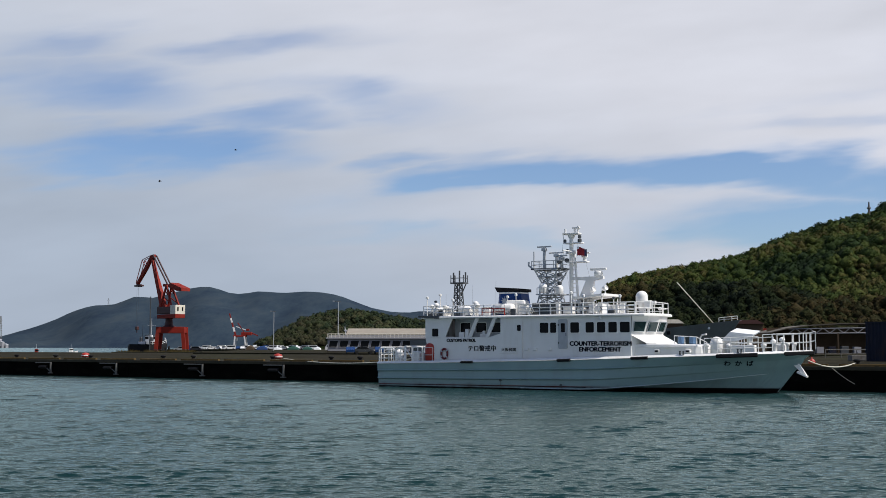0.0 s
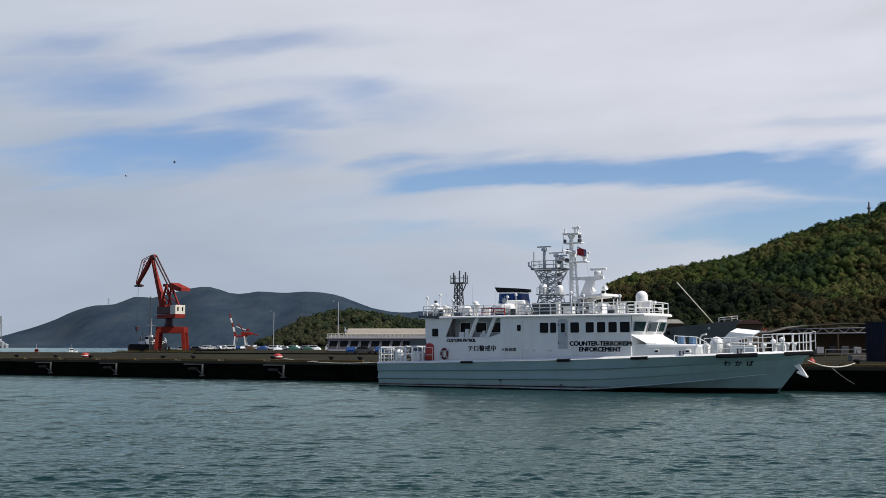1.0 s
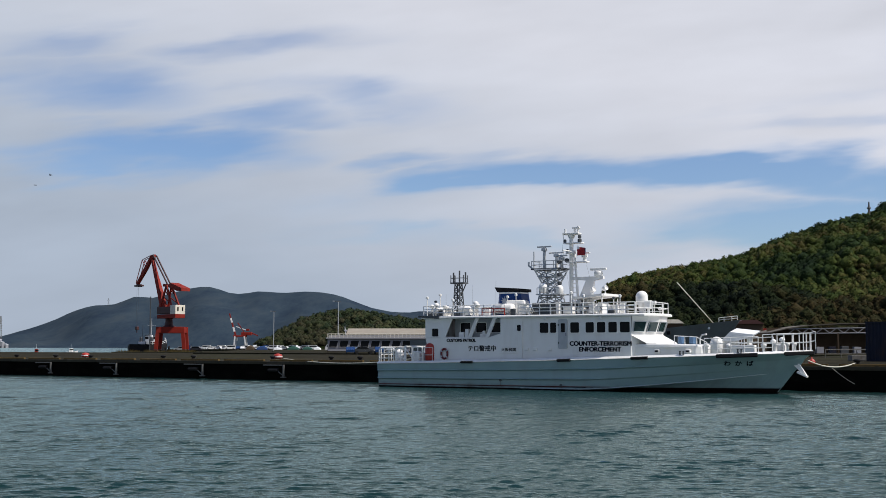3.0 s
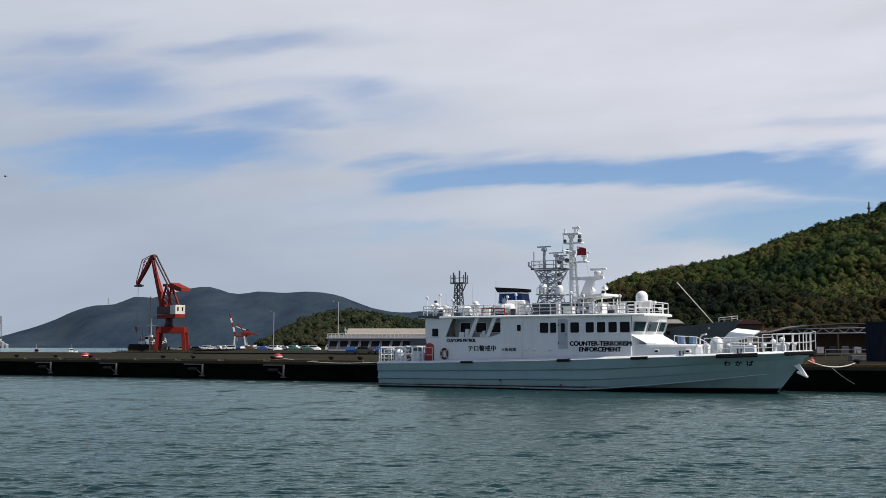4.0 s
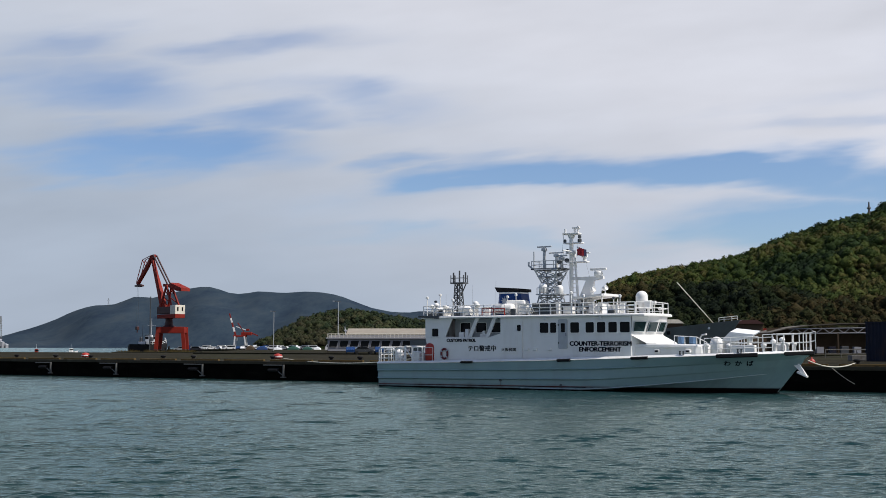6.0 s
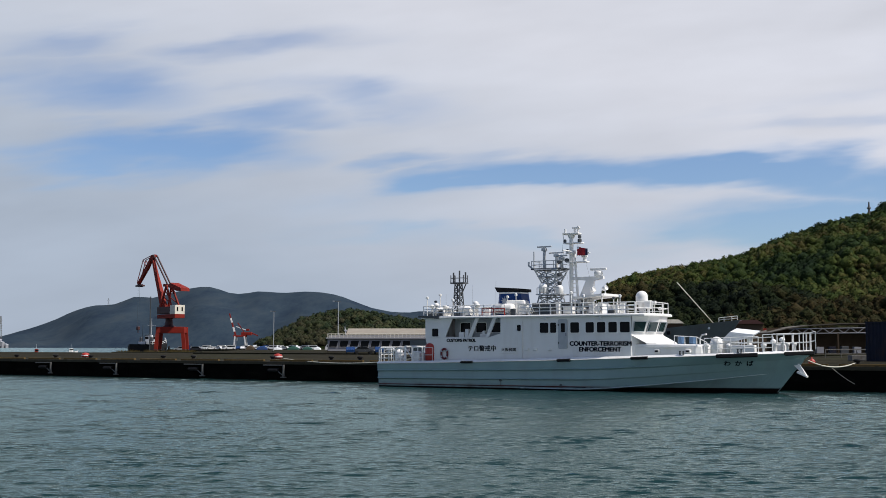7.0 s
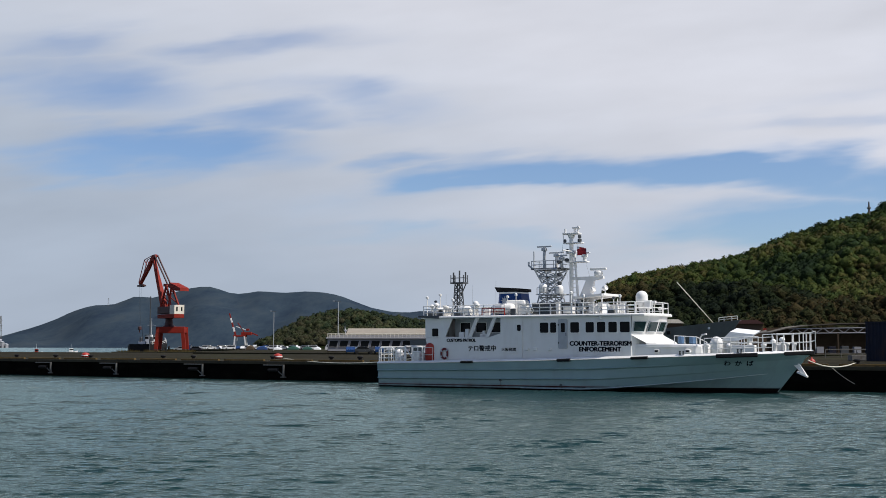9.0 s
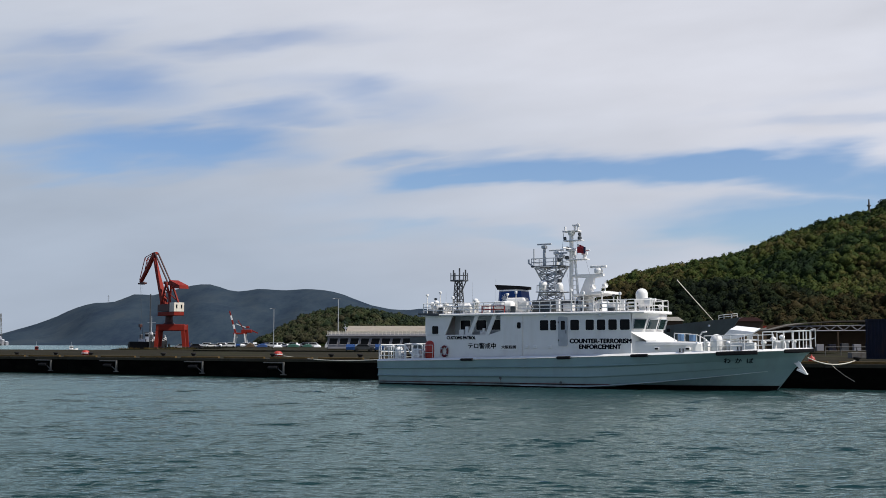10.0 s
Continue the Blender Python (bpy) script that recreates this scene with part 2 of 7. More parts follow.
def water_mat():
    m = bpy.data.materials.new("harbour_water")
    m.use_nodes = True
    nt = m.node_tree
    N, L = nt.nodes.new, nt.links.new
    nt.nodes.remove(nt.nodes["Principled BSDF"])
    body, gloss, fres, mixs = N("ShaderNodeBsdfDiffuse"), N("ShaderNodeBsdfGlossy"), N("ShaderNodeFresnel"), N("ShaderNodeMixShader")
    fres.inputs["IOR"].default_value = 1.333
    gloss.inputs["Roughness"].default_value = 0.14
    gloss.inputs["Color"].default_value = (0.775, 0.90, 0.85, 1)
    L(fres.outputs[0], mixs.inputs[0])
    L(body.outputs[0], mixs.inputs[1])
    L(gloss.outputs[0], mixs.inputs[2])
    L(mixs.outputs[0], nt.nodes["Material Output"].inputs["Surface"])
    co = N("ShaderNodeTexCoord").outputs["Object"]
    big = N("ShaderNodeTexNoise")
    big.inputs["Scale"].default_value = 0.04
    L(co, big.inputs["Vector"])
    mx = N("ShaderNodeMix")
    mx.data_type = "RGBA"
    L(big.outputs["Fac"], mx.inputs[0])
    mx.inputs[6].default_value, mx.inputs[7].default_value = (0.006, 0.024, 0.023, 1), (0.009, 0.032, 0.030, 1)
    L(mx.outputs[2], body.inputs["Color"])
    mp = N("ShaderNodeMapping")
    mp.inputs["Rotation"].default_value = (0, 0, radians(-8))
    mp.inputs["Scale"].default_value = (0.7, 1.6, 1)
    L(co, mp.inputs[0])
    n1, n2 = N("ShaderNodeTexNoise"), N("ShaderNodeTexNoise")
    for n, s, d in ((n1, 4.2, 4), (n2, 11.0, 3)):
        n.inputs["Scale"].default_value, n.inputs["Detail"].default_value = s, d
        L(mp.outputs[0], n.inputs["Vector"])
    n0, b0 = N("ShaderNodeTexNoise"), N("ShaderNodeBump")
    n0.inputs["Scale"].default_value, n0.inputs["Detail"].default_value = 0.9, 2
    L(mp.outputs[0], n0.inputs["Vector"])
    b0.inputs["Strength"].default_value, b0.inputs["Distance"].default_value = 1.0, 0.045
    L(n0.outputs["Fac"], b0.inputs["Height"])
    b1, b2 = N("ShaderNodeBump"), N("ShaderNodeBump")
    L(b0.outputs[0], b1.inputs["Normal"])
    b1.inputs["Strength"].default_value, b1.inputs["Distance"].default_value = 1.0, 0.055
    b2.inputs["Strength"].default_value, b2.inputs["Distance"].default_value = 1.0, 0.006
    L(n1.outputs["Fac"], b1.inputs["Height"])
    L(n2.outputs["Fac"], b2.inputs["Height"])
    L(b1.outputs[0], b2.inputs["Normal"])
    for n in (body, gloss, fres):
        L(b2.outputs[0], n.inputs["Normal"])
    return m


WHITE = mat("white_ship_paint", (0.79, 0.78, 0.755), 0.35, var=0.05, scale=0.8, stain=((0.55, 0.50, 0.43), 0.35, (1.2, 1.2, 0.25)))
HULLPAINT = mat("pale_hull_paint", (0.225, 0.335, 0.345), 0.35, var=0.08, scale=0.5, grime=(0.10, 0.075, 0.05), stain=((0.20, 0.25, 0.26), 0.5, (1.0, 1.0, 0.2)), bump=0.004)
# paler hull colour: a painted highlight for the chine's edge
LITEDGE = mat("hull_edge_highlight", (0.44, 0.52, 0.53), 0.5, var=0.15, scale=1.5)
BOOT = mat("dark_red_antifouling", (0.007, 0.005, 0.005), 0.85, var=0.3, scale=2, spec=0.05)
REDLINE = mat("dull_red_bottom_paint", (0.11, 0.022, 0.018), 0.7, var=0.3, scale=2)
MAROON = mat("faded_maroon_lifebuoy", (0.13, 0.012, 0.018), 0.6, var=0.15)
RUBBER = mat("black_rubber", (0.014, 0.014, 0.015), 0.8, var=0.3, spec=0.15)
DARKMETAL = mat("dark_grey_steel", (0.07, 0.075, 0.08), 0.5, 0.2)
GREYMETAL = mat("grey_painted_steel", (0.42, 0.44, 0.46), 0.45, 0.1)
GLASS = glass_mat("tinted_window_glass", (0.006, 0.007, 0.009))
BRIDGEGLASS = mat("green_tinted_bridge_glass", (0.012, 0.030, 0.032), 0.06, var=0.2, scale=2.5, spec=0.5)
DECK = mat("grey_green_deck_paint", (0.28, 0.32, 0.32), 0.7, var=0.12, bump=0.003)
BLUEFUN = mat("deep_blue_funnel_paint", (0.010, 0.045, 0.17), 0.45, spec=0.2, var=0.12)
LETTER = mat("dark_navy_lettering", (0.006, 0.007, 0.011), 0.7, spec=0.05, var=0.05)
ORANGE = mat("orange_red_plastic", (0.36, 0.03, 0.018), 0.5, var=0.12)
FLAGRED = mat("red_bunting_cloth", (0.33, 0.012, 0.02), 0.8, var=0.15, scale=6)
FLAGBLUE = mat("navy_bunting_cloth", (0.02, 0.025, 0.07), 0.8, var=0.15)
CLOTHWHITE = mat("white_canvas", (0.75, 0.76, 0.76), 0.8, var=0.08, bump=0.01)
CRANERED = mat("weathered_red_crane_paint", (0.22, 0.020, 0.012), 0.65, spec=0.15, var=0.25, scale=0.5, stain=((0.12, 0.04, 0.03), 0.5, (0.6, 0.6, 0.2)))
# darker copy of the crane red, with shade painted into the colour
CRANEDARK = mat("shaded_dark_red_machinery", (0.05, 0.012, 0.010), 0.6, var=0.3)
CREAM = mat("cream_cladding", (0.68, 0.64, 0.54), 0.6, var=0.12, stain=((0.3, 0.2, 0.12), 0.4, (0.8, 0.8, 0.2)))
CONCRETE = mat("stained_quay_concrete", (0.046, 0.041, 0.030), 0.9, spec=0.05, var=0.25, scale=0.35, fine=4, bump=0.02, stain=((0.07, 0.07, 0.06), 0.7, (0.3, 0.3, 0.3)))
# quay face: stained, and darkened in its colour for the shade on it
QUAYFACE = mat("shade_black_quay_wall", (0.0045, 0.0045, 0.004), 0.95, var=0.5, scale=0.6, fine=6, bump=0.05, stain=((0.013, 0.012, 0.009), 0.6, (0.5, 0.5, 2.0)), spec=0.0)
APRON = mat("apron_asphalt_and_dry_grass", (0.024, 0.0215, 0.014), 0.95, spec=0.02, var=0.6, scale=0.12, fine=1.0, bump=0.03, stain=((0.040, 0.046, 0.016), 0.8, (0.04, 0.02, 1)))
YELLOW = mat("worn_yellow_kerb_paint", (0.12, 0.078, 0.03), 0.8, spec=0.1, var=0.3, scale=1.2, stain=((0.12, 0.09, 0.05), 0.8, (0.8, 0.8, 0.8)))
GREYSHIP = mat("naval_grey_paint", (0.13, 0.145, 0.145), 0.5, var=0.12, scale=0.4, stain=((0.09, 0.08, 0.07), 0.5, (0.5, 0.5, 0.1)))
FENDERSTEEL = mat("weathered_grey_steel", (0.13, 0.125, 0.115), 0.7, 0.1, var=0.3, stain=((0.08, 0.05, 0.03), 0.7, (2, 2, 1)))
FERRYGREY = mat("light_grey_cladding", (0.27, 0.27, 0.29), 0.6, var=0.12, scale=0.5)
ROOFTIN = mat("weathered_tin_roof", (0.27, 0.235, 0.185), 0.7, 0.0, var=0.2, scale=0.4, stain=((0.2, 0.12, 0.07), 0.5, (0.3, 0.3, 0.3)))
SHEDROOF = mat("dull_brown_grey_roof", (0.125, 0.112, 0.094), 0.8, spec=0.15, var=0.25, scale=0.5, stain=((0.07, 0.05, 0.035), 0.6, (0.3, 0.3, 0.3)))
SHEDWALL = mat("brown_shed_cladding", (0.085, 0.062, 0.042), 0.85, spec=0.1, var=0.2, scale=0.4)
CONTAINER = mat("dark_blue_container_paint", (0.010, 0.014, 0.028), 0.6, spec=0.2, var=0.2, scale=0.8, stain=((0.06, 0.035, 0.025), 0.5, (1, 1, 0.3)))
ROPE = mat("pale_mooring_rope", (0.55, 0.52, 0.43), 0.9, var=0.15, fine=60)
FEATHER = mat("dark_brown_plumage", (0.035, 0.028, 0.024), 0.8)
TYRE = RUBBER
FOREST = foliage_mat("mixed_spring_foliage", [(0.014, 0.025, 0.011), (0.023, 0.039, 0.013), (0.038, 0.056, 0.014), (0.060, 0.072, 0.019), (0.066, 0.055, 0.020), (0.042, 0.056, 0.015)])
# greens greyed and blued: the knoll's distance haze is mixed into the leaf colours
KNOLLWOOD = foliage_mat("hazy_knoll_foliage", [(0.018, 0.027, 0.018), (0.024, 0.036, 0.019), (0.034, 0.045, 0.020), (0.046, 0.050, 0.024), (0.048, 0.044, 0.026), (0.032, 0.042, 0.020)])
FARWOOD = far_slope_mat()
DARKWOOD = foliage_mat("darker_foliage", [(0.009, 0.014, 0.008), (0.014, 0.021, 0.008), (0.023, 0.027, 0.010), (0.044, 0.031, 0.013), (0.018, 0.024, 0.010)], scale=2.0)
SOIL = mat("forest_floor", (0.014, 0.020, 0.006), 0.95, spec=0.02, var=0.3, scale=0.1)
WATER = water_mat()


# ---- mesh helpers ----
def part(name, bm, material, parent=None, label="", smooth=False):
    me = bpy.data.meshes.new(name)
    bm.to_mesh(me)
    bm.free()
    me.materials.append(material)
    if smooth:
        for p in me.polygons:
            p.use_smooth = True
    ob = new(name, me)
    if parent is not None:
        ob.parent = parent
    if label:
        tagged(ob, label)
    return ob


def thing(name, m, label, category, group="", kind=""):
    ob = new(name)
    ob.matrix_world = m
    return tagged(ob, label, category, group, kind)


def box(bm, x0, x1, y0, y1, z0, z1, bevel=0.0):
    vs = [bm.verts.new((x, y, z)) for x in (x0, x1) for y in (y0, y1) for z in (z0, z1)]
    f = [(0, 1, 3, 2), (4, 6, 7, 5), (0, 4, 5, 1), (2, 3, 7, 6), (0, 2, 6, 4), (1, 5, 7, 3)]
    fs = [bm.faces.new([vs[i] for i in q]) for q in f]
    if bevel:
        es = {e for q in fs for e in q.edges}
        bmesh.ops.bevel(bm, geom=list(es), offset=bevel, segments=2, profile=0.5, affect="EDGES")
    return bm


def tube(bm, p, q, r, n=8, r2=None, caps=True):
    p, q = Vector(p), Vector(q)
    d = (q - p).normalized()
    a = d.orthogonal().normalized()
    b = d.cross(a)
    r2 = r if r2 is None else r2
    r0s = [bm.verts.new(p + r * (math.cos(t) * a + math.sin(t) * b)) for t in [2 * math.pi * i / n for i in range(n)]]
    r1s = [bm.verts.new(q + r2 * (math.cos(t) * a + math.sin(t) * b)) for t in [2 * math.pi * i / n for i in range(n)]]
    for i in range(n):
        j = (i + 1) % n
        bm.faces.new((r0s[i], r0s[j], r1s[j], r1s[i]))
    if caps:
        bm.faces.new(r0s[::-1])
        bm.faces.new(r1s)
    return bm


def pipe(bm, pts, r, n=6):
    pts = [Vector(p) for p in pts]
    rings, up = [], None
    for i, p in enumerate(pts):
        d = (pts[min(i + 1, len(pts) - 1)] - pts[max(i - 1, 0)]).normalized()
        a = d.orthogonal().normalized() if up is None else (up - d * up.dot(d)).normalized()
        up = a
        b = d.cross(a)
        rings.append([p + r * (math.cos(2 * math.pi * k / n) * a + math.sin(2 * math.pi * k / n) * b) for k in range(n)])
    return ring_loft(bm, rings)


def prism(bm, pts, y0, y1, axis="y"):
    """Outline in (x, z), pulled from y0 to y1."""
    a = [bm.verts.new((x, y0, z) if axis == "y" else (y0, x, z)) for x, z in pts]
    b = [bm.verts.new((x, y1, z) if axis == "y" else (y1, x, z)) for x, z in pts]
    n = len(pts)
    bm.faces.new(a)
    bm.faces.new(b[::-1])
    for i in range(n):
        j = (i + 1) % n
        bm.faces.new((a[j], a[i], b[i], b[j]))
    bmesh.ops.recalc_face_normals(bm, faces=bm.faces[:])
    return bm


def ring_loft(bm, rings, close=True, ends=True):
    """Rings of equally many points, skinned one to the next."""
    vs = [[bm.verts.new(p) for p in r] for r in rings]
    n = len(vs[0])
    for a, b in zip(vs, vs[1:]):
        for i in range(n if close else n - 1):
            j = (i + 1) % n
            bm.faces.new((a[i], a[j], b[j], b[i]))
    if ends:
        bm.faces.new(vs[0][::-1])
        bm.faces.new(vs[-1])
    bmesh.ops.recalc_face_normals(bm, faces=bm.faces[:])
    return bm


def lathe(bm, prof, c=(0, 0, 0), n=20):
    """Profile of (radius, height) turned round a vertical axis through c."""
    return ring_loft(bm, [[(c[0] + r * math.cos(2 * math.pi * i / n), c[1] + r * math.sin(2 * math.pi * i / n), c[2] + z)
                           for i in range(n)] for r, z in prof])


def dome_prof(r, h, k=7):
    """A capsule-topped drum: straight side, round cap."""
    return [(r * 0.85, 0), (r, 0.06), (r, h - r)] + [(max(0.01, r * math.cos(a)), h - r + r * math.sin(a)) for a in [math.pi / 2 * i / k for i in range(1, k + 1)]]


def bm_new():
    return bmesh.new()


def lettering(name, text, size, m_local, parent, material, width=None, tall=None, bold=0.0):
    """Words in the built-in font as a thin raised mesh; width and tall give their true size."""
    cu = bpy.data.curves.new(name, "FONT")
    cu.body, cu.size, cu.extrude = text, size, 0.006
    cu.align_x, cu.align_y = "LEFT", "BOTTOM_BASELINE"
    tmp = new(name, cu)
    me = bpy.data.meshes.new_from_object(tmp.evaluated_get(bpy.context.evaluated_depsgraph_get()))
    bpy.data.objects.remove(tmp)
    n = len(me.vertices)
    if n:
        co = np.empty(n * 3)
        me.vertices.foreach_get("co", co)
        co = co.reshape(-1, 3)
        lo, hi = co.min(0), co.max(0)
        co[:, :2] -= lo[:2]
        if width:
            co[:, 0] *= width / (hi[0] - lo[0])
        if tall:
            co[:, 1] *= tall / (hi[1] - lo[1])
        me.vertices.foreach_set("co", co.ravel())
    if n and bold:
        # heavier strokes: the same letters again, shifted by a hair
        b2 = bmesh.new()
        for dx, dy, dz in ((-bold, 0, 0), (bold, 0, 0.001), (0, -bold * 0.7, 0.002), (0, bold * 0.7, 0.003)):
            k0 = len(b2.verts)
            b2.from_mesh(me)
            b2.verts.ensure_lookup_table()
            for v in b2.verts[k0:]:
                v.co += Vector((dx, dy, dz))
        b2.to_mesh(me)
        b2.free()
    me.name = name
    me.materials.clear()
    me.materials.append(material)
    ob = new(name, me)
    ob.parent = parent
    ob.matrix_basis = m_local
    return ob


# ---- water: one wave sheet to the horizon, drifting as a rigid whole ----
def make_water():
    # rows spread evenly in proportion to distance, so that near wavelets and far swell are both drawn
    ys = [21.0]
    while ys[-1] < 128:
        ys.append(ys[-1] * 1.0022)
    step = ys[-1] * 0.0022
    while ys[-1] < 4800:
        step *= 1.2
        ys.append(ys[-1] + step)
    near, step = [], 0.4
    x = ys[0]
    while x > -1500:
        step *= 1.3
        x -= step
        near.append(x)
    ys = np.array(near[::-1] + ys)
    core = np.linspace(-0.50, 0.46, 470)
    wide = 0.46 + np.cumsum(0.0016 * 1.32 ** np.arange(1, 30))
    us = np.concatenate([-wide[::-1] - 0.04, core, wide])
    U, Y = np.meshgrid(us, ys)
    reach = np.maximum(Y, 21.0)
    X = U * reach
    rng = np.random.RandomState(4)
    Z = np.zeros_like(X)
    DX, DY = np.zeros_like(X), np.zeros_like(X)
    fade = np.clip(1 - np.maximum(np.maximum(-0.50 - U, U - 0.46), 0) / 0.08, 0, 1)
    fade = fade * np.clip(1 - np.maximum(np.maximum(21 - Y, Y - 128), 0) / 12, 0, 1)
    n = 120
    for i in range(n):
        lam = 0.19 * (0.85 / 0.19) ** (rng.rand() ** 1.7)
        th = radians(264) + rng.normal(0, 0.30)          # towards the lens
        k = 2 * math.pi / lam
        a = WAVE_SLOPE / k / math.sqrt(n) * math.sqrt(2)
        ph = rng.rand() * 2 * math.pi
        arg = k * (math.cos(th) * X + math.sin(th) * Y) + ph
        keep = a * np.clip(lam / (0.0022 * reach) / 3.0 - 0.5, 0, 1)
        Z += keep * np.cos(arg)
        DX -= 0.95 * keep * math.cos(th) * np.sin(arg)
        DY -= 0.95 * keep * math.sin(th) * np.sin(arg)
    # longer wavelets in groups, which show farther out
    groups = np.clip(0.5 + 0.9 * np.sin(0.51 * X + 0.23 * Y) * np.sin(0.31 * X - 0.57 * Y + 1.3) + 0.7 * np.sin(1.1 * X + 0.37 * Y + 0.6) * np.cos(0.83 * Y - 0.2 * X), 0, 1.8)
    for i in range(40):
        lam = rng.uniform(0.5, 1.15)
        th = radians(264) + rng.normal(0, 0.20)
        k = 2 * math.pi / lam
        a = FAR_SLOPE / k / math.sqrt(40) * math.sqrt(2) * groups * np.clip((reach - 26) / 34, 0.1, 1)
        arg = k * (math.cos(th) * X + math.sin(th) * Y) + rng.rand() * 6.283
        Z += a * np.cos(arg)
        DX -= 0.9 * a * math.cos(th) * np.sin(arg)
        DY -= 0.9 * a * math.sin(th) * np.sin(arg)
    # gusts: patches of rougher and smoother water
    gust = 1.0 + 0.16 * np.sin(0.33 * X + 0.21 * Y + 1.0) * np.sin(0.17 * X - 0.41 * Y) + 0.14 * np.sin(0.09 * X + 0.7 * Y + 2.0) * np.cos(0.55 * X - 0.12 * Y)
    fade = fade * gust
    X2, Y2, Z2 = X + DX * fade, Y + DY * fade, Z * fade
    ny, nx = X.shape
    co = np.stack([X2, Y2, Z2], -1).reshape(-1, 3)
    i = np.arange(nx * ny).reshape(ny, nx)
    q = np.stack([i[:-1, :-1], i[:-1, 1:], i[1:, 1:], i[1:, :-1]], -1).reshape(-1, 4)
    me = bpy.data.meshes.new("water")
    me.vertices.add(len(co))
    me.vertices.foreach_set("co", co.ravel())
    me.loops.add(q.size)
    me.loops.foreach_set("vertex_index", q.ravel())
    me.polygons.add(len(q))
    me.polygons.foreach_set("loop_start", np.arange(0, q.size, 4))
    me.polygons.foreach_set("use_smooth", np.ones(len(q), dtype=bool))
    me.update()
    me.validate()
    me.materials.append(WATER)
    return tagged(new("water", me), "rippled grey-green harbour water under a cloudy sky", "water", kind="structure")


WAVE_SLOPE = 0.225
FAR_SLOPE = 0.13
water_sheet = make_water()

# ---- the pier ----
QUAY = pose(-3.66, 101.66, 0, 0, 0, -32.3)      # x along the quay towards the bow, y inland, from the ship's stern
QE = 5.4                                        # the quay's edge
GZ = 1.87                                       # the quay's height over the water


def quay_place(x, y, z=GZ, rz=0):
    return QUAY @ pose(x, y, z, 0, 0, rz)


def make_ground():
    bm = bm_new()
    outline = [(-420, QE + 0.6), (160, QE + 0.6), (520, 60), (620, 700), (120, 900), (-380, 900), (-380, 322), (-330, 290), (-260, 265), (-215, 210),
               (-191.5, 180), (-191.5, 138), (-150, 126), (-128, 118), (12, 118), (12, 86), (-110, 86), (-135, 112), (-420, 126)]
    lo = [bm.verts.new((x, y, -3)) for x, y in outline]
    hi = [bm.verts.new((x, y, GZ)) for x, y in outline]
    bm.faces.new(hi)
    for i in range(len(outline)):
        j = (i + 1) % len(outline)
        bm.faces.new((lo[i], lo[j], hi[j], hi[i]))
    bmesh.ops.recalc_face_normals(bm, faces=bm.faces[:])
    ob = part("ground", bm, APRON)
    ob.matrix_world = QUAY
    tagged(ob, "flat pier apron of worn asphalt with dry grass", "ground", kind="structure")
    # the wall towards the water, its shade painted in as near black, under a concrete cope
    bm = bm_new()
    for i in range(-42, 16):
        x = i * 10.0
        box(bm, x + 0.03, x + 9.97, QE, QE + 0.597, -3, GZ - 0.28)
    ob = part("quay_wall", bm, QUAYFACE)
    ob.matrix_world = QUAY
    tagged(ob, "stained quay wall painted near black for its shade", "quay wall", kind="structure")
    # cope slabs, laid end to end with open joints
    slab = part("cope_slab", box(bm_new(), 0.015, 4.985, QE - 0.12, QE + 1.3, GZ - 0.28, GZ + 0.012, 0.03), CONCRETE, ob)
    slab.matrix_basis = pose(-300, 0, 0)
    for i in range(1, 92):
        s = new("cope_slab", slab.data)
        s.parent = ob
        s.matrix_basis = pose(-300 + i * 5.0, 0.004 * (i % 3), 0.003 * ((i * 7) % 4))


make_ground()


def kerb_and_bollards():
    k0 = thing("kerb", quay_place(-150, QE + 0.05), "low worn yellow timber kerb along the quay edge", "kerb", "kerbs along the quay", "")
    bm = box(bm_new(), 0, 5.4, 0, 0.28, 0.0, 0.2, 0.03)
    part("beam", bm, YELLOW, k0)
    for sx in (0.5, 2.6, 4.6):
        part("foot", box(bm_new(), sx, sx + 0.3, -0.02, 0.26, -0.02, 0.05), CONCRETE, k0)
    for i in range(1, 34):
        copy_thing(k0, quay_place(-150 + i * 6.2, QE + 0.05))
    b0 = thing("bollard", quay_place(-96, QE + 0.75), "black iron mooring bollard on the quay", "bollard", "bollards on the quay")
    bm = lathe(bm_new(), [(0.3, 0), (0.32, 0.03), (0.2, 0.08), (0.17, 0.3), (0.19, 0.36), (0.3, 0.42), (0.3, 0.5), (0.2, 0.56), (0.02, 0.58)], n=14)
    part("post", bm, RUBBER, b0, smooth=True)
    part("base_plate", box(bm_new(), -0.4, 0.4, -0.4, 0.4, 0, 0.03, 0.01), DARKMETAL, b0)
    for x in (-84, -72, -60, -53, -47, -35.5, -31, -20, -12.5, -9, -6.5, -3.2, 30.5, 37.2, 45, 53):
        copy_thing(b0, quay_place(x, QE + 0.75))


kerb_and_bollards()


